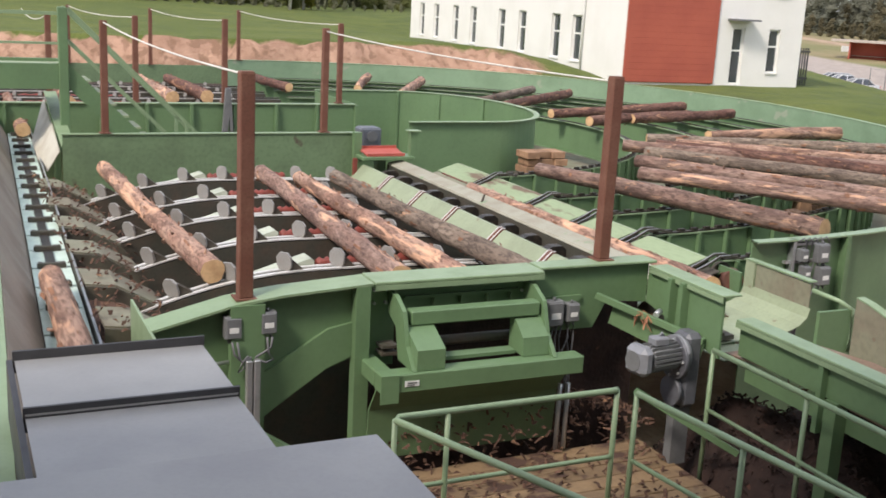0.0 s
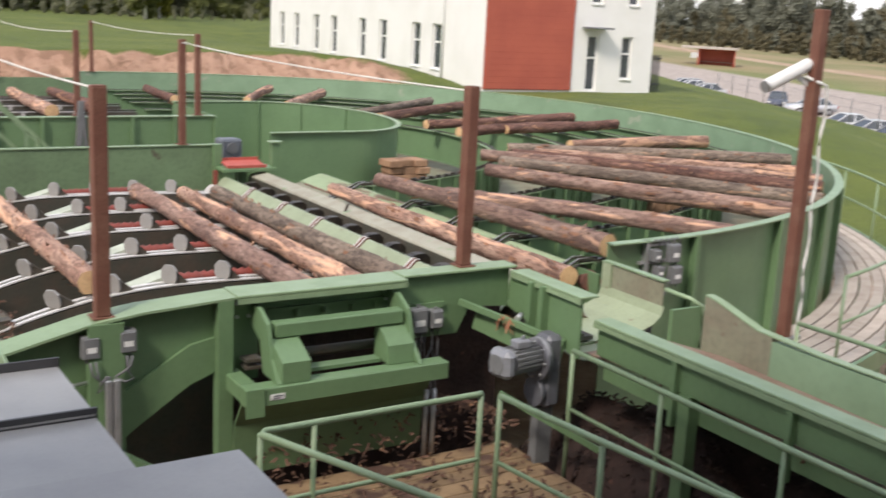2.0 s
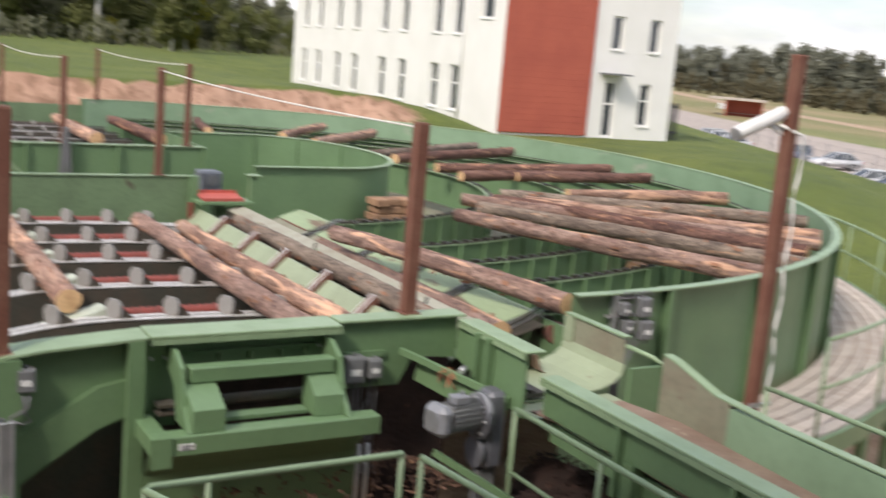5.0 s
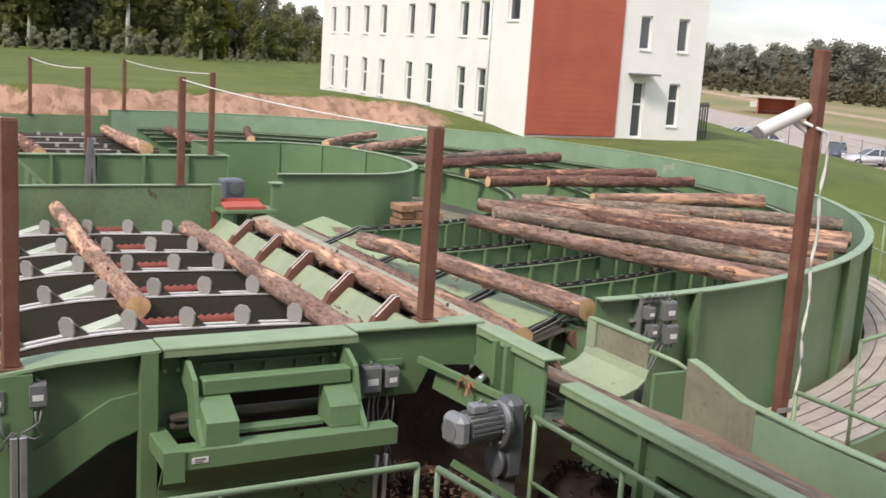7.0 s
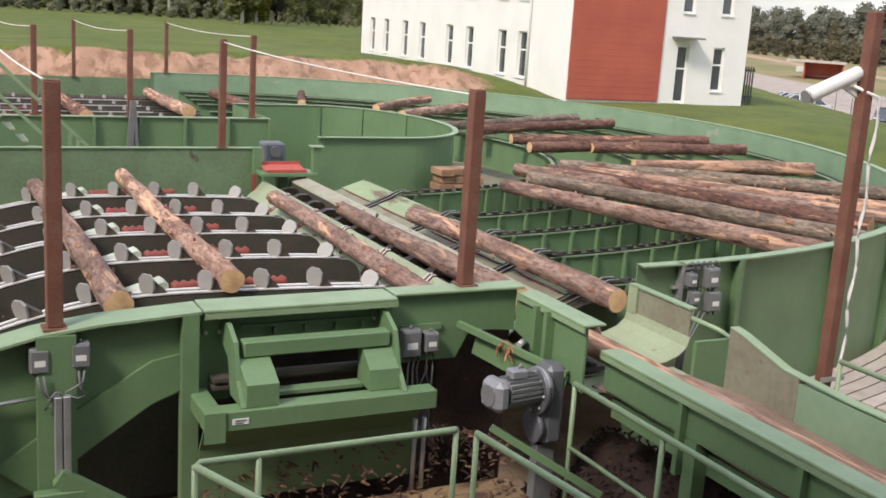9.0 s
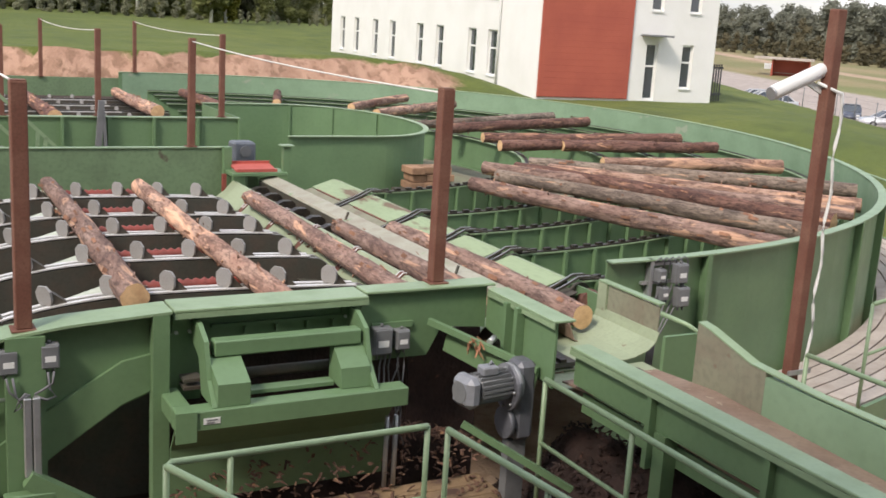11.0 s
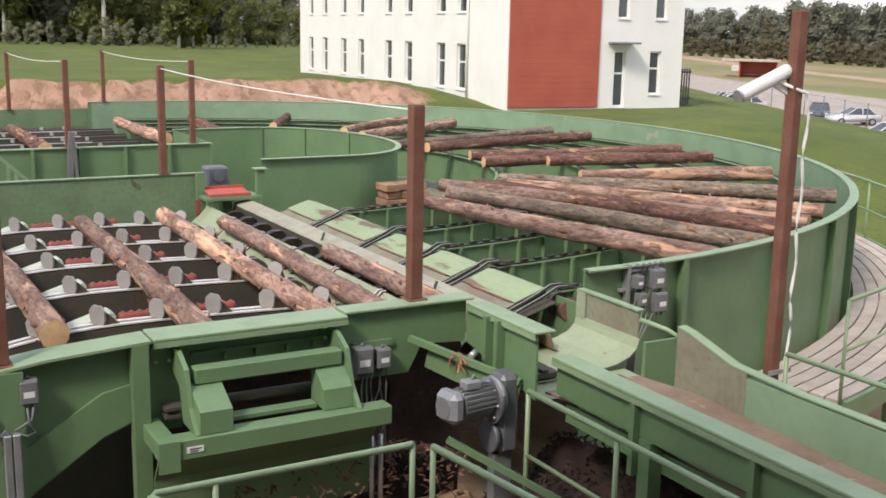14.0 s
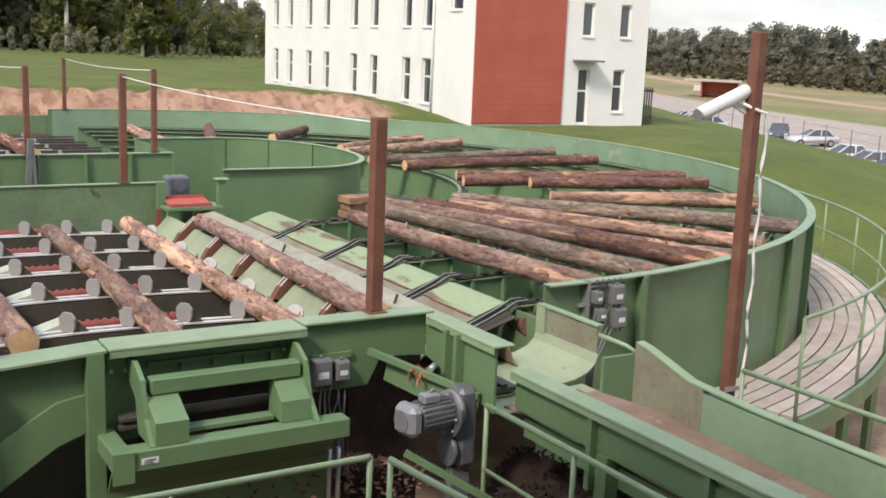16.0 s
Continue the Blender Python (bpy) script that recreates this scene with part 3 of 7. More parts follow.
def curved_table():
    t = thing("curved_log_table", (CU, CV, 0), "green steel curved log transfer table with a tall rim wall", "log conveyor")
    part("outer_wall", arc_wall((CU, CV), rim_r, -92.3, 92, 0.9, rim_z, 0.02, 72), GREEN, t, smooth=False)
    bm = bmesh.new()
    rows = []
    for i in range(73):
        a = -92.3 + 184.3 * i / 72
        c, s = math.cos(radians(a)), math.sin(radians(a))
        r, z = rim_r(a), rim_z(a)
        rows.append([bm.verts.new((CU + (r + k) * c, CV + (r + k) * s, z + dz)) for k, dz in ((-0.02, 0.003), (0.11, 0.003), (0.11, 0.02), (-0.02, 0.02))])
    for p, q in zip(rows, rows[1:]):
        for k in range(4):
            bm.faces.new((p[k], q[k], q[(k + 1) % 4], p[(k + 1) % 4]))
    bmesh.ops.recalc_face_normals(bm, faces=bm.faces)
    part("rim_flange", bm, RAIL_LIT_GREEN, t)
    for a in range(-86, 90, 9):
        c, s, r = math.cos(radians(a)), math.sin(radians(a)), rim_r(a) + 0.02
        q = box(0, 0.10, -0.03, 0.03, 0.9, rim_z(a))
        bmesh.ops.transform(q, verts=q.verts, matrix=Matrix.Translation((CU + r * c, CV + r * s, 0)) @ Matrix.Rotation(radians(a), 4, "Z"))
        part("stiffener", q, GREEN, t)
    # inner ring
    bend = [(3.85 + 1.85 * math.cos(radians(a)), 12.5 + 2.81 * math.sin(radians(a))) for a in range(-90, 91, 5)]
    line = [(2.15, 9.69), *bend, (2.2, 15.31)]
    part("inner_wall", prism(strip(line, 0.02), "z", 1.2, 3.05), GREEN, t)
    part("inner_rim", prism(strip([(a - 0.04 * math.cos(k), b - 0.04 * math.sin(k)) for (a, b), k in zip(line, [-1.57, *[radians(q) for q in range(-90, 91, 5)], 1.57])], -0.11), "z", 3.053, 3.07), RAIL_LIT_GREEN, t)
    for a in (22, 52, 80):
        c, s = math.cos(radians(a)), math.sin(radians(a))
        q = box(-0.06, -0.025, -0.02, 0.02, 1.4, 3.05)
        bmesh.ops.transform(q, verts=q.verts, matrix=Matrix.Translation((3.85 + 1.85 * c, 12.5 + 2.81 * s, 0)) @ Matrix.Rotation(radians(a), 4, "Z"))
        part("stiffener", q, GREEN, t)
    part("rim_liner", arc_wall((CU, CV), lambda a: rim_r(a) - 0.012, -91.5, 91.5, 1.9, lambda a: rim_z(a) - 0.004, 0.008, 72), RIM_LINER, t, "pale green inner side of the rim")
    # curved chain beams round the inner ring
    cu, cv = 1.9, 12.4
    for r in (5.74, 7.52, 8.68, 9.85, 11.12):
        a0 = -90 + math.degrees(math.asin(0.52 / r))
        part("chain_beam", arc_wall((cu, cv), r, a0, 85, 1.95, 2.585, 0.03, 44), GREEN, t)
        # Flange colour carries the brightness of a lit beam top.
        part("beam_flange", arc_wall((cu, cv), r - 0.09, a0, 85, 2.588, 2.604, 0.15, 44), RAIL_LIT_GREEN, t)
        part("beam_foot", arc_wall((cu, cv), r - 0.06, a0, 85, 1.93, 1.947, 0.15, 44), GREEN, t)
        part("chain", arc_wall((cu, cv), r - 0.03, a0, 85, 2.606, 2.622, 0.07, 60), CHAIN, t, "oily black carrier chain")
        link = keep_mesh("chain_link", box(-0.02, 0.02, -0.05, 0.05, 0, 0.03), CHAIN)
        step = math.degrees(0.21 / r)
        for k in range(int(46 / step)):
            a = radians(a0 + k * step)
            q = new("chain_link", link)
            q.parent, q.location, q.rotation_euler = t, Vector((cu + (r + 0.005) * math.cos(a), cv + (r + 0.005) * math.sin(a), 2.623)) - BASE[t.name], (0, 0, a)
        step = math.degrees(0.48 / r)
        for k in range(int(60 / step)):
            a = a0 + (k + 0.4) * step
            c, s = math.cos(radians(a)), math.sin(radians(a))
            q = box(0.032, 0.085, -0.02, 0.02, 1.95, 2.585)
            bmesh.ops.transform(q, verts=q.verts, matrix=Matrix.Translation((cu + r * c, cv + r * s, 0)) @ Matrix.Rotation(radians(a), 4, "Z"))
            part("stiffener", q, GREEN, t)
    part("floor_plate", arc_wall((CU, CV), 3.3, -95, 92, 1.70, 1.72, 7.4, 40), STAINED, t)
    return t


curved_table()


def walkway():
    w = thing("curved_walkway", (CU, CV, 0), "raised plank walkway with green railing round the table", "walkway")
    for k in range(6):
        bm = bmesh.new()
        r0 = 0.16 + k * 0.19
        q = arc_wall((CU, CV), lambda a: rim_r(a) + r0, -80, 10, 1.46, 1.5, 0.165, 36)
        part("plank", q, DECKING, w)
    part("edge_beam", arc_wall((CU, CV), lambda a: rim_r(a) + 1.31, -80, 10, 1.25, 1.5, 0.05, 36), GREEN, w)
    for z, r in ((2.6, 0.024), (2.05, 0.018)):
        pts = [(CU + (rim_r(a) + 1.28) * math.cos(radians(a)), CV + (rim_r(a) + 1.28) * math.sin(radians(a)), z) for a in range(-80, 14, 3)]
        part("rail", tube(pts, r), RAIL_LIT_GREEN, w)
    for a in range(-80, 12, 8):
        c, s, r = math.cos(radians(a)), math.sin(radians(a)), rim_r(a) + 1.28
        part("post", tube([(CU + r * c, CV + r * s, 1.3), (CU + r * c, CV + r * s, 2.6)], 0.02), RAIL_LIT_GREEN, w)
        part("leg", box(CU + r * c - 0.12, CU + r * c - 0.02, CV + r * s + 0.02, CV + r * s + 0.12, -0.1, 1.25), GREEN, w)
    return w


walkway()



# ---- log deck ----
ARMS = (6.96, 5.65, 4.52, 3.25, 1.95)


def top_z(u):
    """Height of the chain track along the deck: it climbs from the left and levels out."""
    if u < -2.0:
        return 2.60 - 0.115 * (-(u + 2.0)) ** 2 * 0.9
    return 2.60 - 0.012 * (u + 2.0) ** 2


def log_deck():
    d = thing("log_deck", (-1.8, 4.4, 0), "green and black step deck of five arched chain tracks", "log conveyor")
    for v in ARMS:
        us = [-3.75 + 3.85 * i / 18 for i in range(19)]
        line = [(u, top_z(u)) for u in us]
        web = [(u, top_z(u) - 0.015) for u in us] + [(0.1, 2.15), (-2.0, 2.2), (-3.75, 1.95)]
        part("arch_beam", prism(web, "v", v - 0.09, v + 0.09), DARK, d)
        for s in (-0.088, 0.03):
            part("wear_strip", prism(strip(line, 0.014), "v", v + s, v + s + 0.058), STEEL, d, "worn steel strip, coloured bright for the sky reflection")
        part("chain", prism(strip([(a, b - 0.012) for a, b in line], 0.014), "v", v - 0.028, v + 0.028), CHAIN, d)
    for v in ARMS:
        # rounded noses at the discharge end, and the dark slide below them
        nose = [(0.10, top_z(0.1) - 0.015), (0.20, 2.525), (0.29, 2.47), (0.345, 2.39), (0.36, 2.28), (0.30, 2.16), (0.10, 2.15)]
        part("nose_plate", prism(nose, "v", v - 0.085, v + 0.085), DARK, d)
        part("nose_strip", prism(strip(nose[:5], 0.008), "v", v - 0.086, v - 0.062), GALV, d, "thin bright worn edge")
        part("nose_strip", prism(strip(nose[:5], 0.008), "v", v + 0.062, v + 0.086), GALV, d, "thin bright worn edge")
    part("slide_plate", prism(strip([(-0.05, 2.30), (0.30, 2.26), (0.53, 2.36)], 0.012), "v", 0.3, 8.1), DARK, d)
    part("end_skirt", box(-3.78, 0.6, 0.28, 0.30, 1.4, 2.30), DARK, d)
    for v in ARMS:
        # red spiral rollers behind each track and fixed sloping plates
        pts, rad = [], []
        for i in range(29):
            pts.append((-1.98 + 1.12 * i / 28, v + 0.17, 2.60))
            rad.append(0.068 if i % 2 else 0.045)
        part("screw_roller", tube(pts, rad, 10), REDOX, d, "red spiral roller")
        q = prism([(-2.62, 2.50), (-2.06, 2.675), (-2.02, 2.65), (-2.02, 2.45), (-2.62, 2.45)], "v", v + 0.10, v + 0.34)
        part("ramp_plate", q, PLASTIC, d)
    part("deck_floor", box(-4.3, 0.3, 0.3, 8.2, 1.35, 1.4), FLOOR_DARK, d)
    # back wall with its flange
    bw = part("back_wall", box(-3.8, 0.70, 8.33, 8.36, 1.5, 3.05), GREEN_INNER, d, "scraped green back wall")
    part("wall_flange", box(-3.82, 0.72, 8.31, 8.43, 3.053, 3.068), RAIL_LIT_GREEN, d)
    part("wall_end_post", box(0.60, 0.72, 8.20, 8.325, 2.3, 3.08), GREEN, d)
    # sloping feed plates on the infeed side
    for v in (7.45, 6.15, 4.95, 3.70, 2.45, 1.15):
        line = [(-4.22, 2.57), (-3.95, 2.54), (-3.55, 2.32), (-3.46, 2.22)]
        part("feed_plate", prism(strip(line, 0.015), "v", v - 0.52, v + 0.05), STAINED, d, "worn sloping feed plate strewn with bark")
        part("feed_plate_edge", prism(line + [(-3.46, 1.85), (-4.22, 2.1)], "v", v - 0.56, v - 0.525), FEEDSIDE, d)
    part("feed_bed", prism(strip([(-4.22, 2.44), (-3.9, 2.38), (-3.44, 2.10)], 0.012), "v", 0.3, 8.2), DEBRIS, d, "bark-covered slope between the feed plates")
    return d


DECK = log_deck()


def front_beam():
    f = thing("front_beam", (-1.5, 0, 0), "green steel edge beam closing the front of the deck", "steel beam")
    part("web", box(-2.02, -0.72, -0.10, -0.08, 2.74, 3.03), GREEN, f)
    part("web", box(-2.28, -2.02, -0.10, -0.08, 2.83, 3.03), GREEN, f)
    part("web", box(-2.28, -2.02, -0.10, -0.08, 2.30, 2.826), GREEN, f)
    part("web", prism([(-0.715, 3.03), (0.455, 3.03), (0.455, 2.66), (0.03, 2.70), (-0.10, 2.46), (-0.715, 2.46)], "v", -0.10, -0.08), GREEN, f)
    # Top flanges and lips take the lit green, webs the darker one.
    part("top_flange", box(-2.26, -0.72, -0.26, 0.06, 3.03, 3.055, 0.006), RAIL_LIT_GREEN, f)
    part("flange_lip", box(-2.26, -0.72, -0.262, -0.250, 2.985, 3.028), RAIL_LIT_GREEN, f)
    part("top_flange", box(-0.70, 0.50, -0.16, 0.06, 3.035, 3.06, 0.006), RAIL_LIT_GREEN, f)
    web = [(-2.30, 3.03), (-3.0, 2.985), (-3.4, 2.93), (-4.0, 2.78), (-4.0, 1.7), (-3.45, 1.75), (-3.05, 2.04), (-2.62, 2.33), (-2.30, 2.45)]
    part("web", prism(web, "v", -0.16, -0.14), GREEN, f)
    part("top_flange", prism(strip([(-4.0, 2.785), (-3.4, 2.935), (-3.0, 2.99), (-2.28, 3.035)], 0.02), "v", -0.28, 0.02), RAIL_LIT_GREEN, f)
    part("fold_plate", prism([(-2.30, 2.74), (-2.62, 2.68), (-3.2, 2.33), (-3.7, 1.98), (-3.45, 1.78), (-3.05, 2.07), (-2.62, 2.36), (-2.30, 2.48)], "v", -0.20, -0.163), GREEN, f)
    part("end_plate", box(-4.02, -4.0, -0.45, 0.6, 2.0, 2.80), RAIL_LIT_GREEN, f)
    part("stiffener", box(-2.42, -2.30, -0.28, -0.162, 0.05, 3.03), GREEN, f)
    part("side_web", prism([(-0.102, 2.998), (-1.17, 2.998), (-1.17, 2.46), (-0.102, 2.66)], "u", 0.46, 0.48), GREEN, f)
    part("side_flange", box(0.42, 0.62, -1.2, -0.165, 3.0, 3.02, 0.005), RAIL_LIT_GREEN, f)
    part("flange_lip", box(0.42, 0.43, -1.2, -0.165, 2.955, 2.998), RAIL_LIT_GREEN, f)
    for v in (-0.55, -0.72):
        part("stiffener", box(0.38, 0.457, v, v + 0.05, 2.55, 2.995), GREEN, f)
    part("leg", box(-3.42, -3.16, -0.3, -0.205, 0, 2.95), GREEN, f)
    part("foot_box", box(-3.46, -3.12, -0.42, -0.32, 1.55, 1.85, 0.01), GREEN, f)
    part("lower_skirt", prism([(-0.50, 2.28), (-0.32, 2.0), (-0.28, 1.55), (-0.26, 1.55), (-0.30, 2.0), (-0.48, 2.28)], "u", -2.30, -0.55), GREEN, f)
    part("diagonal_brace", bar((-3.3, -0.36, 1.95), (-2.4, -0.4, 1.35), 0.10, 0.12), GREEN, f)
    part("cross_tie", bar((-0.12, -0.16, 2.775), (0.42, -1.02, 2.57), 0.05, 0.05), GREEN, f)
    part("tie_plate", bar((0.02, -0.22, 2.63), (0.42, -1.0, 2.44), 0.02, 0.22), GREEN, f)
    part("roller_end", tube([(0.20, -0.62, 2.70), (0.27, -0.58, 2.72)], 0.028, 12), GALV, f, "pale roller end")
    # Dark backing sheets that stand in for the shade inside the pit.
    part("pit_wall", box(-2.2, -0.1, 0.25, 0.28, 0, 2.60), SHADED_BARK, f)
    part("pit_wall", box(-0.098, 0.60, 0.22, 0.25, 0, 2.57), SHADED_BARK, f)
    return f


front_beam()


def hinged_frame():
    h = thing("hinged_stop_frame", (-1.46, -0.6, 2.29), "green welded stop frame bolted to the front beam", "steel frame")
    part("lower_beam", box(-2.36, -0.56, -0.73, -0.57, 2.29, 2.44, 0.008), GREEN, h)
    part("lower_beam_side", box(-2.36, -2.22, -0.568, -0.17, 2.30, 2.435, 0.008), GREEN, h)
    part("corner_plate", box(-2.37, -2.22, -0.745, -0.732, 2.22, 2.445), GREEN, h)
    part("upper_beam", box(-2.02, -0.86, -0.46, -0.34, 2.735, 2.855, 0.01), GREEN, h)
    for u in (-2.08, -0.82):
        q = prism([(-0.13, 2.95), (-0.28, 2.95), (-0.46, 2.86), (-0.55, 2.60), (-0.70, 2.445), (-0.40, 2.445), (-0.32, 2.70), (-0.13, 2.78)], "u", u - 0.018, u + 0.018)
        part("cheek_plate", q, GREEN, h)
    part("knee_box", prism([(-0.36, 2.73), (-0.45, 2.73), (-0.70, 2.61), (-0.70, 2.446), (-0.36, 2.446)], "u", -2.06, -1.82), GREEN, h)
    part("knee_box", prism([(-0.36, 2.74), (-0.42, 2.74), (-0.60, 2.60), (-0.62, 2.446), (-0.36, 2.446)], "u", -1.08, -0.84), GREEN, h)
    part("shaft", tube([(-1.95, -0.25, 2.52), (-0.85, -0.25, 2.52)], 0.045), DARK, h)
    part("angle_rail", box(-1.80, -1.1, -0.52, -0.40, 2.445, 2.475), GREEN, h)
    for u, z in ((-2.15, 2.93), (-0.80, 2.95)):
        pl = part("hinge_plate", box(u - 0.09, u + 0.05, -0.125, -0.104, z - 0.10, z + 0.05), GREEN, h)
        for du in (-0.07, 0.03):
            for dz in (-0.08, 0.03):
                part("bolt", tube([(u + du, -0.127, z + dz), (u + du, -0.155, z + dz)], 0.014, 6), GALV, pl)
    for z in (2.46, 2.52):
        part("clevis", box(-2.20, -2.06, -0.30, -0.16, z - 0.012, z + 0.012), DARK, h)
    part("back_strip", box(-1.95, -0.85, -0.135, -0.103, 2.86, 2.885), GREEN, h)
    for u in (-1.7, -1.45, -1.2, -0.98):
        part("rib", box(u, u + 0.02, -0.16, -0.103, 2.80, 2.858), GREEN, h)
    pl = part("label_plate", box(-2.17, -2.05, -0.736, -0.732, 2.34, 2.385), WHITE, h, "small white type plate")
    part("print_bar", box(-2.15, -2.07, -0.739, -0.737, 2.365, 2.375), BOXGREY, pl)
    part("print_bar", box(-2.15, -2.09, -0.739, -0.737, 2.348, 2.356), BOXGREY, pl)
    return h


hinged_frame()

# ---- the troughs that take the logs away ----


def log_trough():
    t = thing("log_trough", (1.0, 4.0, 0), "green log trough with a black flight chain and sloping plates", "log conveyor")
    cuts = [8.1, 6.85, 5.65, 4.52, 3.25, 2.05, 0.75, 0.15]
    for a, b in zip(cuts, cuts[1:]):
        part("lead_plate", prism(strip([(0.42, 2.33), (0.49, 2.39), (0.695, 2.585), (0.72, 2.585), (0.735, 2.54)], 0.012), "v", b + 0.07, a - 0.07), GREEN_WORN, t, "worn pale green lead plate")
    kickers = []
    for v in cuts[1:-1]:
        k = new("kick_arm")
        k.parent, k.location = t, Vector((0.62, v, 2.42)) - BASE[t.name]
        BASE[k.name] = Vector((0, 0, 0))
        part("kick_plate", prism([(-0.24, -0.16), (-0.15, -0.02), (0.065, 0.185), (0.11, 0.185), (0.11, -0.16)], "v", -0.055, 0.055), KICK, k, "rusty brown lifting plate")
        for e in (-0.05, 0.03):
            part("kick_edge", prism(strip([(-0.15, -0.018), (0.065, 0.187), (0.11, 0.187)], 0.006), "v", e, e + 0.02), STEEL, k, "bright worn edge")
        kickers.append(k)
    part("channel", box(0.755, 1.10, -0.6, 8.0, 2.40, 2.44), DARK, t)
    part("channel_side", box(0.738, 0.753, -0.6, 8.0, 2.3, 2.53), DARK, t)
    part("ridge_web", box(1.102, 1.12, 0.0, 8.05, 2.3, 2.585), DARK, t)
    part("ridge_plate", prism(strip([(1.118, 2.588), (1.135, 2.61), (1.35, 2.65), (1.385, 2.635), (1.395, 2.58)], 0.012), "v", 0.02, 8.05), RIDGE, t, "scuffed pale ridge plate")
    part("trough_slope", prism(strip([(1.41, 2.57), (1.47, 2.42), (1.54, 2.38), (1.62, 2.39)], 0.012), "v", 0.0, 7.9), RUSTFLOOR, t, "bark-stained trough slope")
    for i in range(14):
        v = 0.1 + i * 0.57
        part("flight", prism([(0.80, 2.442), (1.095, 2.442), (1.09, 2.53), (1.04, 2.57), (0.92, 2.57), (0.83, 2.53)], "v", v, v + 0.13), CHAIN, t)
    part("chain", box(0.93, 0.99, -0.6, 8.0, 2.442, 2.47), CHAIN, t)
    for v in (4.72, 1.75):
        part("peg", bar((1.16, v, 2.62), (1.20, v + 0.01, 2.72), 0.022, 0.022), DARK, t)
    part("trough_floor", box(1.375, 1.66, -0.5, 7.6, 2.28, 2.31), GREEN_INNER, t)
    pc = [7.95, 6.5, 4.87, 3.65, 2.55, 1.2]
    for a, b in zip(pc, pc[1:]):
        part("side_plate", prism(strip([(1.90, 2.503), (2.24, 2.615), (2.32, 2.60)], 0.014), "v", b + 0.13, a - 0.13), SIDEPLATE, t, "worn sloping side plate dusted with bark")
        part("foot_plate", prism(strip([(1.60, 2.392), (1.895, 2.489)], 0.012), "v", b + 0.13, a - 0.13), STAINED, t, "bark-stained lower plate")
        for w, z in ((1.72, 2.438), (1.88, 2.49)):
            part("stop_batten", prism([(w, z), (w + 0.022, z + 0.007), (w + 0.016, z + 0.027), (w - 0.006, z + 0.02)], "v", b + 0.2, a - 0.34), KICK, t)
        part("gap_plate", prism(strip([(1.56, 2.33), (2.25, 2.53)], 0.01), "v", b - 0.128, b + 0.128), DARK, t)
        for e in (-0.075, 0.035):
            part("guide_bar", prism(strip([(1.66, 2.40), (2.12, 2.585), (2.28, 2.665), (2.42, 2.665), (2.6, 2.63)], 0.02), "v", b + e, b + e + 0.03), DARK, t)
            part("guide_strip", prism(strip([(1.66, 2.422), (2.12, 2.607), (2.28, 2.688), (2.42, 2.688)], 0.005), "v", b + e + 0.008, b + e + 0.022), GALV, t)
        part("sprocket", tube([(2.36, b - 0.02, 2.48), (2.36, b + 0.03, 2.48)], 0.13, 12), DARK, t)
    part("sprocket_guard", tube([(2.34, 0.95, 2.46), (2.40, 1.08, 2.44)], [0.11, 0.13], 12), KICK, t, "rusty red-brown sprocket hub")
    part("trough_side", box(2.30, 2.325, 0.8, 7.9, 1.6, 2.585), GREEN, t)
    return kickers


KICK = mat("rusty_brown_plate", (0.21, 0.085, 0.058), 0.7, 0.1, second=(0.09, 0.05, 0.04), scale=6, amount=0.8, fine=30, fine_amt=0.4, bump=0.1)
SIDEPLATE = mat("bark_dusted_green", (0.29, 0.37, 0.215), 0.6, second=(0.25, 0.31, 0.18), scale=2.2, amount=0.8, fine=26, fine_amt=0.3, bump=0.05, third=(0.155, 0.105, 0.065), third_scale=4, third_at=0.555, stretch=(1, 0.25, 1))
KICKERS = log_trough()


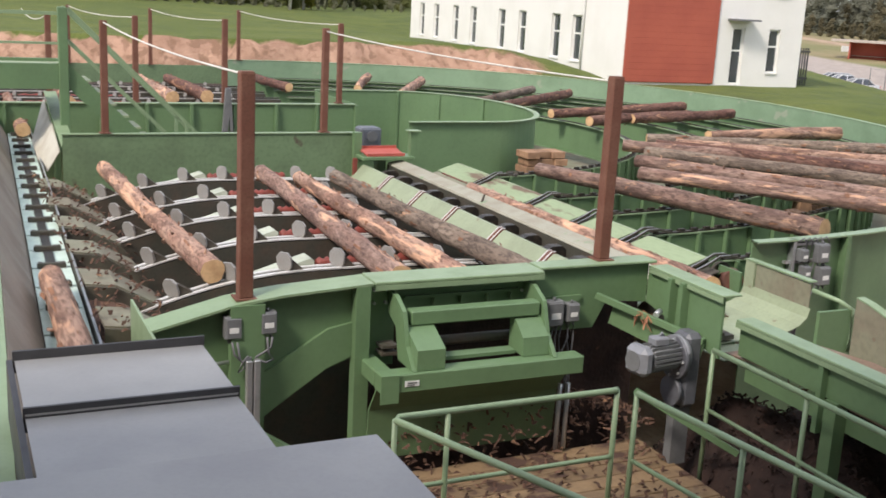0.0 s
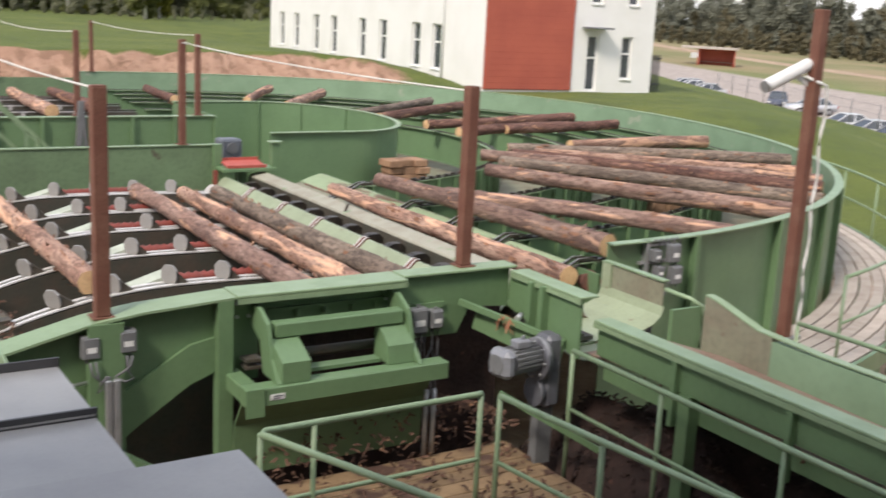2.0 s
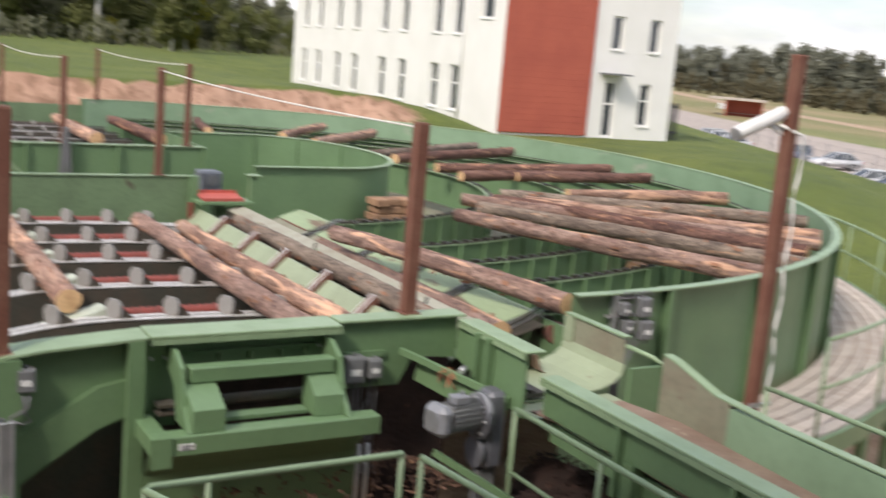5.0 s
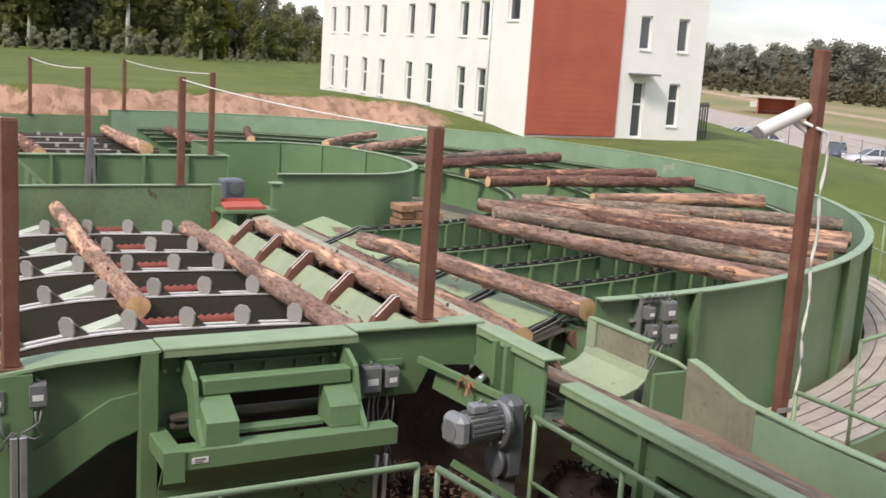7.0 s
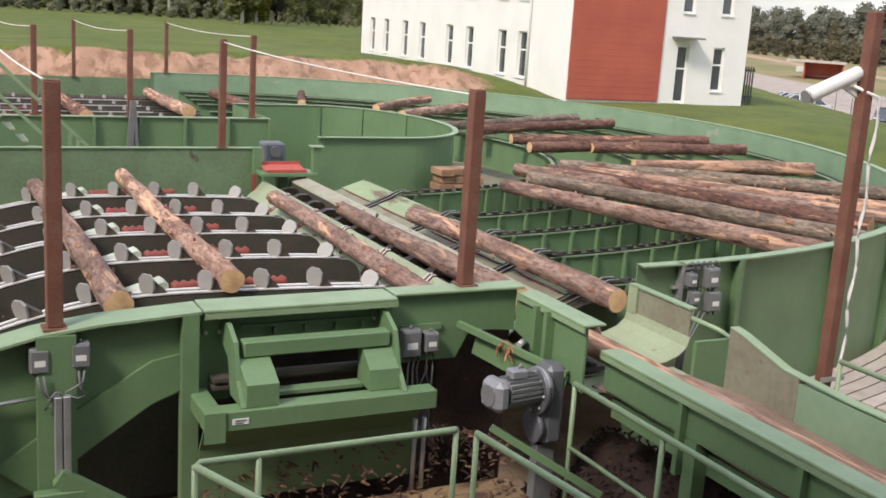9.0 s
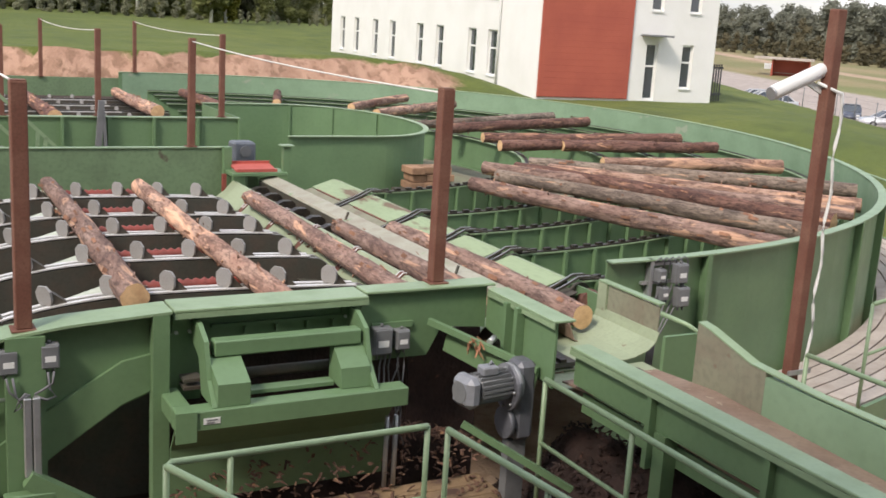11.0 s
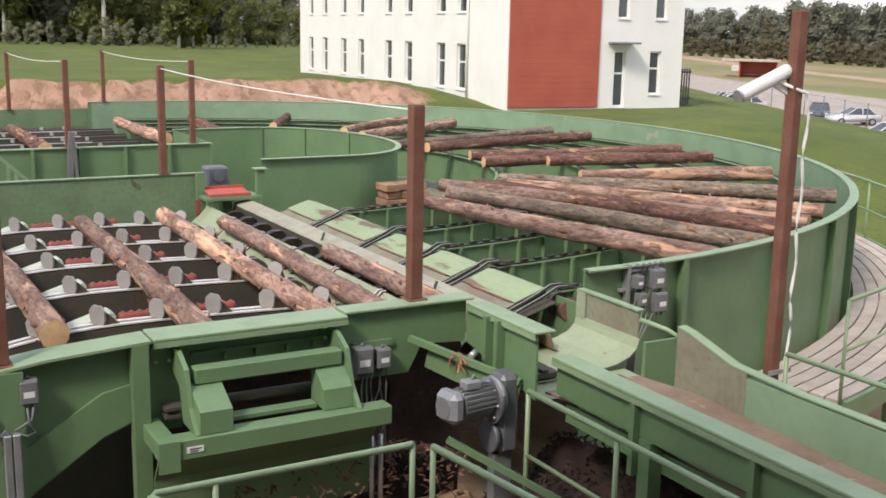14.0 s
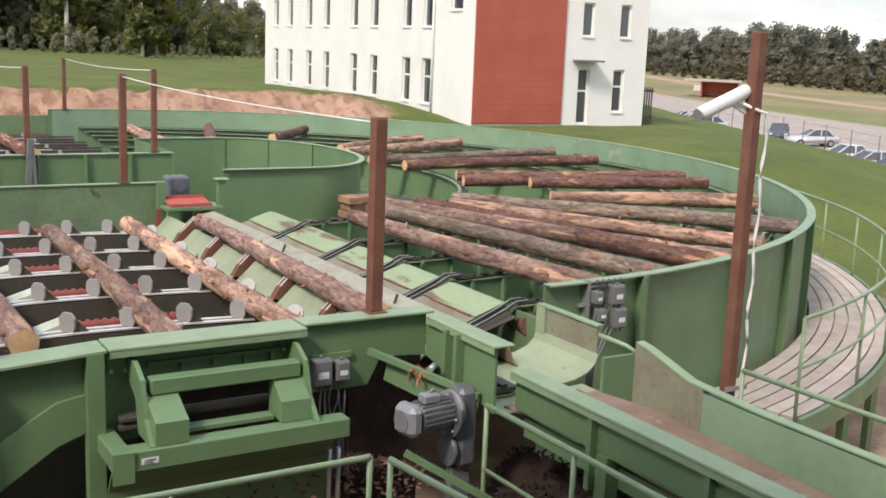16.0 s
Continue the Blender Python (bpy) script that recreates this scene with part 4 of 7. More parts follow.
def outfeed():
    o = thing("outfeed_chute", (1.2, -2.5, 0), "green outfeed chute with rust-stained floor", "chute")
    part("near_web", box(0.66, 0.69, -28.0, -1.18, 2.50, 2.775), GREEN, o)
    part("lower_web", box(0.76, 0.78, -28.0, -1.18, 2.24, 2.40), GREEN, o)
    part("lower_flange", box(0.66, 0.78, -28.0, -1.18, 2.485, 2.498), GREEN, o)
    part("near_flange", box(0.60, 0.78, -28.0, -1.18, 2.78, 2.805, 0.005), RAIL_LIT_GREEN, o)
    part("flange_lip", box(0.60, 0.61, -28.0, -1.18, 2.735, 2.778), RAIL_LIT_GREEN, o)
    for v in (-2.2, -3.35, -4.5, -5.7):
        part("stiffener", box(0.60, 0.655, v, v + 0.05, 2.20, 2.733), GREEN, o)
    part("chute_floor", prism(strip([(-28, 2.40), (-3.35, 2.43), (-1.7, 2.48), (-0.97, 2.42)], 0.015), "u", 0.70, 1.655), RUSTFLOOR, o, "brown bark-dusted chute floor")
    part("guide_plate", prism([(0.20, 2.52), (0.20, 2.86), (-0.56, 2.84), (-0.56, 2.52)], "u", 1.97, 1.98), STAINED, o, "brown-stained deflector plate")
    part("guide_lip", box(1.95, 2.03, -0.57, 0.34, 2.865, 2.88), RAIL_LIT_GREEN, o)
    part("side_wing", prism([(0.20, 2.52), (0.205, 2.86), (0.34, 2.86), (0.34, 2.50)], "u", 1.95, 1.965), GREEN_WORN, o)
    part("flare_plate", prism(strip([(0.72, 2.36), (1.45, 2.38), (1.72, 2.41), (1.86, 2.46), (1.94, 2.53), (1.967, 2.62)], 0.010), "v", -0.60, 0.34), GREEN_WORN, o, "pale green flared chute plate")
    part("slope_plate", prism(strip([(0.72, 2.34), (1.5, 2.35), (1.80, 2.36)], 0.010), "v", -0.95, -0.602), GREEN_WORN, o)
    part("slot", box(1.60, 1.66, -0.85, -0.72, 2.366, 2.372), DARK, o)
    part("far_web", prism([(-1.42, 2.97), (-1.55, 2.95), (-2.04, 2.82), (-2.2, 2.815), (-2.2, 2.2), (-1.42, 2.2)], "u", 1.66, 1.74), STAINED, o, "stained far side plate")
    part("far_web", box(1.66, 1.74, -28, -2.203, 2.2, 2.775), RIM_LINER, o, "pale green far side plate")
    # Added dark side sheet that keeps sky light out of the pit.
    part("pit_side", box(1.82, 1.86, -28, -1.0, 0.1, 2.2), SHADED_BARK, o)
    part("far_lip", prism(strip([(-28, 2.782), (-2.7, 2.792), (-2.04, 2.822), (-1.55, 2.952), (-1.42, 2.972)], 0.012), "u", 1.655, 1.745), RAIL_LIT_GREEN, o)
    part("link_plate", box(1.75, 2.12, -0.94, -0.90, 2.0, 2.70), GREEN, o)
    part("link_tube", tube([(1.96, -0.60, 2.80), (2.05, -0.86, 2.76), (2.13, -0.95, 2.70), (2.13, -0.96, 2.3)], 0.022), RAIL_LIT_GREEN, o)
    for v in (-2.28, -4.6, -7):
        part("leg", box(0.64, 0.755, v - 0.06, v + 0.06, 0, 2.483), GREEN, o)
        part("leg", box(1.68, 1.80, v - 0.06, v + 0.06, 0, 2.2), GREEN, o)
    return o


outfeed()


def infeed_u(v):
    """The infeed line runs slightly askew to the deck."""
    return -4.49 + 0.028 * (v - 0.6)


def infeed():
    c = thing("infeed_conveyor", (-4.6, 5, 0), "narrow infeed conveyor with pale teal flight plates", "log conveyor")
    part("bed", box(-4.82, -4.40, -17.0, 18, 2.36, 2.44), DARK, c)
    part("guard_side", prism(strip([(-5.09, 2.955), (-4.86, 2.56), (-4.80, 2.45)], 0.012), "v", -17.0, 18), GUARD, c, "brown-grey worn guard plate")
    part("guard_rim", box(-5.45, -5.09, -17.0, 18, 2.9, 2.97), RAIL_LIT_GREEN, c)
    part("side_strip", box(-4.415, -4.40, -17.0, 18, 2.40, 2.56), DARK, c)
    part("side_lip", box(-4.415, -4.395, -17.0, 18, 2.562, 2.575), GALV, c)
    plate = keep_mesh("flight_plate", box(-0.18, 0.18, -0.34, 0.34, -0.03, 0.0), TEAL)
    dog = keep_mesh("flight_dog", prism([(-0.135, -0.03), (-0.12, 0.045), (-0.05, 0.02), (0.05, 0.02), (0.12, 0.045), (0.135, -0.03), (0.05, -0.05), (-0.05, -0.05)], "z", 0.0, 0.055), DARK)
    link = keep_mesh("chain_link", box(-0.045, 0.045, -0.31, 0.31, 0.0, 0.02), CHAIN)
    flights = []
    for i in range(42):
        q = new("flight_plate", plate)
        q.parent = c
        g = new("flight_dog", dog)
        g.parent, g.location = q, (0, 0.34, 0.002)
        k = new("chain_link", link)
        k.parent, k.location = q, (0, 0.0, 0.002)
        flights.append((q, Vector((-4.61, -14.0 + i * 0.72, 2.50)) - BASE[c.name]))
    turn = Matrix.Translation((-4.49, 0.6, 0)) @ Matrix.Rotation(-math.atan(0.028), 4, "Z") @ Matrix.Translation((4.61, -0.6, 0))
    c.matrix_world = O @ turn @ Matrix.Translation(BASE[c.name])
    return flights


GUARD = mat("worn_brown_guard", (0.31, 0.265, 0.215), 0.65, second=(0.23, 0.185, 0.145), scale=1.5, amount=0.8, fine=14, fine_amt=0.3, bump=0.06, third=(0.30, 0.27, 0.22), third_scale=2.5, third_at=0.6)
FLIGHTS = infeed()


def post_run():
    """Rusty posts that stand on the walls, with a white rope between them."""
    spots = [(-3.283, -0.15, 2.97, 4.68, 0.055), (0.0, 0.0, 3.06, 4.68, 0.055), (0.135, 8.38, 3.07, 4.68, 0.05), (-3.2, 8.38, 3.07, 4.68, 0.05),
             (-2.1, 12.65, 3.06, 4.62, 0.05), (-0.45, 12.65, 3.06, 4.62, 0.05), (1.85, 12.65, 3.06, 4.62, 0.05), (-3.6, 12.65, 3.06, 4.62, 0.05),
             (2.72, 24.44, 3.045, 4.5, 0.05), (0.15, 24.48, 2.86, 4.45, 0.05), (-2.1, 24.48, 2.86, 4.45, 0.05)]
    first = None
    for u, v, z0, z1, w in spots:
        p = thing("rusty_post", (u, v, z0), "rusty square steel post standing on the green wall", "post", "rusty posts")
        part("tube", box(u - w, u + w, v - w, v + w, z0 + 0.012, z1, 0.008), RUST, p)
        part("foot_plate", box(u - w - 0.03, u + w + 0.03, v - w - 0.03, v + w + 0.03, z0, z0 + 0.012), RUST, p)
        part("cap", box(u - w + 0.004, u + w - 0.004, v - w + 0.004, v + w - 0.004, z1, z1 + 0.006), RUST, p)
    u, v = 2.91, -1.27
    p = thing("lamp_post", (u, v, 0), "tall rusty post with a white floodlight and cable", "post")
    part("tube", box(u - 0.053, u + 0.053, v - 0.053, v + 0.053, 0, 5.5, 0.01), RUST, p)


post_run()


def middle_wall():
    w = thing("middle_wall", (-2, 12.6, 0), "green stiffened side wall of the far deck", "wall")
    part("web", box(-9, 2.2, 12.6, 12.63, 1.2, 3.03), GREEN, w)
    part("flange", box(-9, 2.2, 12.56, 12.74, 3.033, 3.05), RAIL_LIT_GREEN, w)
    for i in range(14):
        u = -8.5 + i * 0.82
        part("stiffener", box(u, u + 0.05, 12.52, 12.597, 1.2, 3.03), GREEN, w)
    part("end_wall", box(2.205, 2.225, 12.63, 15.30, 1.2, 3.04), GREEN, w)
    part("far_wall", box(-14, CU, 24.47, 24.5, 1.0, 2.86), GREEN_INNER, w)
    part("far_deck_floor", box(-9, 2.19, 12.7, 24.4, 2.3, 2.34), FLOOR_DARK, w)


middle_wall()


def hood():
    h = thing("sheet_metal_hood", (-4.5, -3, 0), "grey coated sheet-metal conveyor hood with dark lips", "cover")
    for k, (v0, v1) in enumerate(((-2.15, -2.98), (-2.98, -3.75))):
        part("panel", prism(strip([(v0, 3.30), (v1, 3.32)][::-1], 0.01), "u", -5.02, -4.03), ROOF, h)
        part("lip", box(-5.03, -4.02, v0 + 0.002, v0 + 0.02, 3.24, 3.36), ROOF_DARK, h)
    part("panel", box(-8.0, -3.6, -6.5, -3.78, 3.36, 3.38), ROOF, h)
    part("side", box(-5.06, -5.03, -4, -2.1, 2.4, 3.3), ROOF_DARK, h)
    part("wall", box(-8.0, -7.9, -6.4, -3.9, 0, 3.355), ROOF_DARK, h)
    part("wall", box(-3.8, -3.7, -6.4, -3.9, 0, 3.355), ROOF_DARK, h)


hood()


def platform():
    p = thing("plank_platform", (-1.8, -3, 0), "wooden plank platform strewn with bark", "platform")
    for i in range(22):
        v = -0.40 - i * 0.2
        part("plank", box(-2.25 if v > -0.6 else -2.9, 0.3, v - 0.185, v, 1.42, 1.46, 0.006), PLANK, p)
    part("joist", box(-2.9, -2.8, -4.7, -0.8, 1.28, 1.415), PLANK, p)
    part("joist", box(0.1, 0.2, -4.7, -0.8, 1.28, 1.415), PLANK, p)
    part("support", box(-2.9, -2.8, -4.7, -4.6, 0, 1.28), PLANK, p)
    part("support", box(0.1, 0.2, -0.95, -0.85, 0, 1.28), PLANK, p)


platform()


def railing(pts, posts, label):
    r = thing("handrail", (pts[0][0], pts[0][1], 1.46), label, "railing", "green handrails")
    part("top_rail", tube([(a, b, 2.57) for a, b in pts], 0.024), RAIL_LIT_GREEN, r)
    part("mid_rail", tube([(a, b, 2.05) for a, b in pts], 0.018), RAIL_LIT_GREEN, r)
    for a, b in posts:
        part("post", tube([(a, b, 1.4), (a, b, 2.57)], 0.02), RAIL_LIT_GREEN, r)


railing([(-1.6, -4.5), (-2.7, -1.85), (-2.66, -1.80), (-0.98, -1.79), (-0.94, -1.785)], [(-2.3, -1.8), (-0.94, -1.785), (-2.7, -1.83)], "green tubular handrail at the plank platform")
railing([(-0.84, -1.89), (-0.45, -4.8)], [(-0.84, -1.89), (-0.7, -2.9), (-0.5, -4.3)], "green tubular handrail beside the pit")
railing([(0.36, -1.23), (0.4, -6.0)], [(0.36, -1.23), (0.38, -2.3), (0.39, -3.5), (0.4, -4.8)], "green tubular handrail along the chute")
railing([(2.95, -1.4), (3.1, -6.5)], [(2.95, -1.4), (3.0, -2.9), (3.05, -4.4)], "green tubular handrail along the walkway edge")

# ---- logs ----


def log_mesh(length, r0, r1, seed, bend=0.02):
    """A knotty, slightly crooked trunk along y, thick end first."""
    bm = bmesh.new()
    n, m = 16, max(14, int(length / 0.13))
    rings = []
    for i in range(m + 1):
        s = i / m
        y = (s - 0.5) * length
        r = r0 + (r1 - r0) * s
        cx, cz = bend * math.sin(3.1 * s + seed), bend * 0.6 * math.sin(4.3 * s + seed * 2)
        ring = []
        for k in range(n):
            a = k * math.tau / n
            q = noise.noise((math.cos(a) * 1.6 + seed * 7, y * 1.3, math.sin(a) * 1.6)) * 0.14
            q += noise.noise((math.cos(a) * 4 + seed * 3, y * 5, math.sin(a) * 4)) * 0.09
            ring.append(bm.verts.new((cx + math.cos(a) * r * (1 + q), y, cz + math.sin(a) * r * (1 + q))))
        rings.append(ring)
    for p, q in zip(rings, rings[1:]):
        for k in range(n):
            f = bm.faces.new((p[k], q[k], q[(k + 1) % n], p[(k + 1) % n]))
            f.smooth = True
    bmesh.ops.recalc_face_normals(bm, faces=bm.faces)
    ends = []
    for ring, y in ((rings[0], -0.001), (rings[-1], 0.001)):
        e = bmesh.new()
        vs = [e.verts.new(v.co + Vector((0, y, 0))) for v in ring]
        mid = e.verts.new(sum((v.co for v in vs), Vector()) / n + Vector((0, y * 8, 0)))
        for k in range(n):
            e.faces.new((vs[k], vs[(k + 1) % n], mid))
        bmesh.ops.recalc_face_normals(e, faces=e.faces)
        ends.append(e)
    # stubs of cut branches
    rng = random.Random(int(seed * 100))
    stubs = bmesh.new()
    for _ in range(int(length * 2.2)):
        s, a = rng.random(), rng.random() * math.tau
        r = r0 + (r1 - r0) * s
        y = (s - 0.5) * length * 0.96
        d = Vector((math.cos(a), rng.uniform(-0.1, 0.5), math.sin(a))).normalized()
        p = Vector((math.cos(a) * r * 0.85, y, math.sin(a) * r * 0.85))
        tube([p, p + d * (r * 0.15 + rng.uniform(0.015, 0.045))], [rng.uniform(0.012, 0.022), 0.008], 6, stubs)
    # torn strips of bark that lift off the trunk
    shreds = bmesh.new()
    for _ in range(int(length * 7)):
        s, a = rng.random(), rng.random() * math.tau
        r = (r0 + (r1 - r0) * s) * 1.02
        y = (s - 0.5) * length * 0.97
        ln, wd, up = rng.uniform(0.04, 0.16), rng.uniform(0.008, 0.022), rng.uniform(0.006, 0.035)
        row = []
        for f, h in ((-0.5, 0.0), (0.1, 0.012), (0.5, up)):
            c = []
            for w in (-wd, wd):
                b = a + w / r
                c.append(shreds.verts.new((math.cos(b) * (r + h), y + f * ln, math.sin(b) * (r + h))))
            row.append(c)
        for p, q in zip(row, row[1:]):
            shreds.faces.new((p[0], p[1], q[1], q[0]))
    return bm, ends, stubs, shreds


LOOKS = {"dusty": (BARK_DUSTY, "dusty pinkish pine log with torn bark"), "red": (BARK, "reddish brown pine log with torn bark"), "pale": (BARK_PALE, "pale half-stripped pine log"), "grey": (BARK_GREY, "grey-brown spruce log with rough bark")}
BASE_LOG = {}


def make_log(name_label, look_name, length, r0, r1, seed):
    mat_, words = LOOKS[look_name]
    ob = new("log")
    BASE[ob.name] = Vector((0, 0, 0))
    tagged(ob, f"{words} {name_label}", "log", "sawlogs")
    bm, ends, stubs, shreds = log_mesh(length, r0, r1, seed)
    part("bark", bm, mat_, ob)
    for e in ends:
        part("sawn_end", e, SAWN, ob, "pale sawn end")
    part("branch_stub", stubs, mat_, ob, kind="stuff")
    part("torn_bark", shreds, BARK_SHRED, ob, kind="stuff")
    return ob


def lay(u, v, z, yaw=0.0, spin=0.0, pitch=0.0):
    """The pose of a log whose middle lies at (u, v, z) of the machine."""
    return O @ Matrix.Translation((u, v, z)) @ Matrix.Rotation(radians(yaw), 4, "Z") @ Matrix.Rotation(radians(pitch), 4, "X") @ Matrix.Rotation(radians(spin), 4, "Y")


DL = 2.725
D1 = make_log("on the chain deck", "pale", 6.0, 0.118, 0.105, 1.3)
D2 = make_log("on the chain deck", "dusty", 5.7, 0.122, 0.101, 2.1)
D3 = make_log("on the chain deck", "pale", 5.8, 0.118, 0.097, 3.7)
D4 = make_log("on the chain deck", "grey", 5.8, 0.122, 0.097, 4.2)
LN = make_log("on the chain deck", "dusty", 6.0, 0.126, 0.101, 5.9)
LM = make_log("on the chain deck", "dusty", 5.8, 0.126, 0.101, 6.4)
LT = make_log("in the trough", "pale", 5.5, 0.118, 0.092, 7.7)
LX = make_log("rolling off the curved table", "dusty", 4.7, 0.134, 0.101, 8.8)
LX2 = make_log("rolling off the curved table", "dusty", 4.1, 0.118, 0.101, 9.4)
I1 = make_log("on the infeed conveyor", "pale", 5.6, 0.126, 0.101, 10.2)
I2 = make_log("on the infeed conveyor", "pale", 5.2, 0.134, 0.109, 11.6)

# curved table: inner and outer end at 11 s and at 16 s, look
RING = [
    ((3.82, 6.21), (5.11, 1.92), (2.81, 5.97), (3.09, 1.64), "dusty", 0.55),
    ((4.63, 6.92), (6.38, 2.35), (3.51, 6.41), (4.23, 1.88), "grey", 0.6),
    ((4.86, 7.78), (8.05, 3.3), (3.86, 7.06), (5.64, 2.1), "dusty", 0.65),
    ((5.4, 7.6), (7.3, 2.9), (4.4, 6.9), (5.4, 2.1), "red", 0.65),
    ((6.12, 8.2), (10.0, 4.79), (5.35, 7.28), (8.66, 3.18), "grey", 0.7),
    ((5.9, 7.4), (9.0, 3.6), (4.9, 6.6), (7.0, 2.5), "pale", 0.7),
    ((7.63, 8.08), (11.08, 7.26), (7.02, 7.02), (10.37, 5.39), "pale", 0.75),
    ((8.21, 10.24), (11.84, 9.96), (7.76, 8.64), (11.47, 7.72), "red", 0.95),
    ((6.83, 10.37), (10.4, 10.28), (6.63, 9.24), (10.3, 8.26), "red", 0.95),
    ((7.24, 11.65), (11.8, 11.2), (6.87, 10.04), (11.77, 8.54), "red", 1.0),
    ((6.99, 13.08), (11.98, 14.84), (6.77, 11.68), (12.07, 11.96), "red", 1.0),
    ((6.44, 13.78), (11.54, 15.82), (6.54, 12.77), (12.0, 13.55), "grey", 1.0),
    ((6.75, 16.1), (10.2, 18.9), (6.65, 14.23), (11.0, 16.27), "pale", 1.0),
    ((6.8, 17.8), (9.4, 20.3), (6.9, 15.18), (10.5, 17.4), "pale", 1.0),
    ((4.9, 18.3), (6.0, 21.3), (6.32, 17.78), (8.4, 20.3), "red", 1.0),
]


def reach(p, q, add):
    """Carry the line p to q on past q by add metres."""
    w = add / math.dist(p, q)
    return (q[0] + (q[0] - p[0]) * w, q[1] + (q[1] - p[1]) * w)


RING = [(a, reach(a, b, e), c, reach(c, d, e), lk, f) for (a, b, c, d, lk, f), e in zip(RING, [0.75, 0.65, 0.5, 0.45, 0.25, 0.2] + [0.0] * 9)]
RING_LOGS = []
for k, (a, b, c, d, lk, f) in enumerate(RING):
    length = (math.dist(a, b) + math.dist(c, d)) / 2
    RING_LOGS.append(make_log("lying across the curved table", lk, length, 0.134 - 0.012 * (k % 3), 0.108 - 0.008 * (k % 2), 20 + k * 1.37))

# far deck: u at several times; the logs lie along v
FAR = [((-5.0, -2.9, -2.8, -1.8), 17.6, 4.6, "red"), ((-3.05, -0.9, -0.85, 0.12), 17.4, 4.4, "red"), ((-0.75, 1.5, 1.48, 3.5), 18.6, 4.8, "pale"), ((0.05, 3.2, 3.25, 5.3), 18.9, 4.8, "red")]
FAR_LOGS = [make_log("on the far deck", lk, ln, 0.15, 0.12, 50 + i * 2.3) for i, (u, v, ln, lk) in enumerate(FAR)]

# ---- dogs on the deck chains ----


def dog_mesh():
    plate = prism([(-0.055, 0.01), (-0.08, 0.06), (-0.08, 0.135), (-0.04, 0.18), (0.04, 0.18), (0.08, 0.135), (0.08, 0.06), (0.055, 0.01)], "u", -0.012, 0.012)
    gusset = prism([(0.035, 0.005), (0.035, 0.12), (0.055, 0.125), (0.17, 0.005)], "v", -0.05, 0.065)
    for q in (plate, gusset):
        bmesh.ops.scale(q, verts=q.verts, vec=(1.06, 1.12, 1.06))
    bmesh.ops.rotate(plate, verts=plate.verts, cent=(0, 0, 0), matrix=Matrix.Rotation(radians(34), 3, "Z"))
    return plate, gusset


p_, g_ = dog_mesh()
DOG_ME, GUS_ME = keep_mesh("dog", p_, DOG), keep_mesh("gusset", g_, DARK)
PITCH = 0.535
DOGS = []
for v in ARMS:
    for i in range(13):
        ob = new("dog", DOG_ME)
        ob.parent = DECK
        g = new("gusset", GUS_ME)
        g.parent = ob
        DOGS.append((ob, v, i))


def chain_place(s, v):
    """Where a dog stands that has gone s along the chain: up out of the pit, over the arch, down at the right end."""
    if s < -3.72:
        return (-3.72, v, top_z(-3.72) + (s + 3.72) * 1.0, -80.0)
    if s > -0.08:
        over = s + 0.08
        return (-0.08 + 0.16 * math.sin(min(over / 0.16, math.pi / 2)), v, top_z(-0.08) - max(0.0, over - 0.1) * 1.0, min(90.0, over / 0.25 * 90))
    slope = (top_z(s + 0.02) - top_z(s - 0.02)) / 0.04
    return (s, v, top_z(s), -math.degrees(math.atan(slope)))


CHAIN_RUN = [(0, 0.0), (1.5, 0.14), (2.5, 0.38), (3.5, 0.66), (4.5, 0.80), (5.2, 0.92), (7.3, 1.46), (8.2, 1.58), (10.3, 2.02), (11, 2.18), (12.5, 2.47), (13.3, 2.62), (14.5, 2.92), (16, 2.95)]
TABLE_TURN = [(0, 22.0), (1.5, 17.0), (3.5, 10.5), (5.2, 7.0), (7.5, 2.6), (8.2, 1.8), (10.3, 0.3), (11, 0.0)]
LATE_TURN = [(11.75, 0.04), (12.5, 0.10), (13.5, 0.30), (14.5, 0.54), (15.25, 0.77), (16, 1.0)]

# ---- trees and woods ----


def leaf_material(name, a, b):
    """Leaves let part of the light through."""
    m = mat(name, a, 0.95, second=b, scale=0.22, amount=0.9, fine=2.5, fine_amt=0.15, bump=0.1, rand=0.14, island=True)
    n, l = m.node_tree.nodes, m.node_tree.links
    p = n["Principled BSDF"]
    p.inputs["Specular IOR Level"].default_value = 0.1
    tr, mx = n.new("ShaderNodeBsdfTranslucent"), n.new("ShaderNodeMixShader")
    l.new(p.inputs["Base Color"].links[0].from_socket, tr.inputs["Color"])
    mx.inputs["Fac"].default_value = 0.45
    l.new(p.outputs[0], mx.inputs[1])
    l.new(tr.outputs[0], mx.inputs[2])
    l.new(mx.outputs[0], n["Material Output"].inputs["Surface"])
    return m


# Lightened and greyed: distance haze is put into the far leaves' colour.
LEAF_HAZED = leaf_material("hazed_dark_foliage", (0.27, 0.275, 0.215), (0.215, 0.225, 0.175))
LEAF_MID = leaf_material("grey_green_foliage", (0.32, 0.325, 0.22), (0.25, 0.26, 0.175))
LEAF_AUTUMN = leaf_material("turning_foliage", (0.22, 0.195, 0.125), (0.18, 0.165, 0.105))
LEAF_BIRCH = leaf_material("birch_foliage", (0.20, 0.215, 0.085), (0.15, 0.165, 0.07))
LEAF_YELLOW = leaf_material("yellow_green_foliage", (0.25, 0.24, 0.05), (0.17, 0.18, 0.04))
TRUNK = mat("dark_trunk", (0.09, 0.07, 0.055), 0.9, scale=3, amount=0.7, fine=15, fine_amt=0.5, bump=0.4)
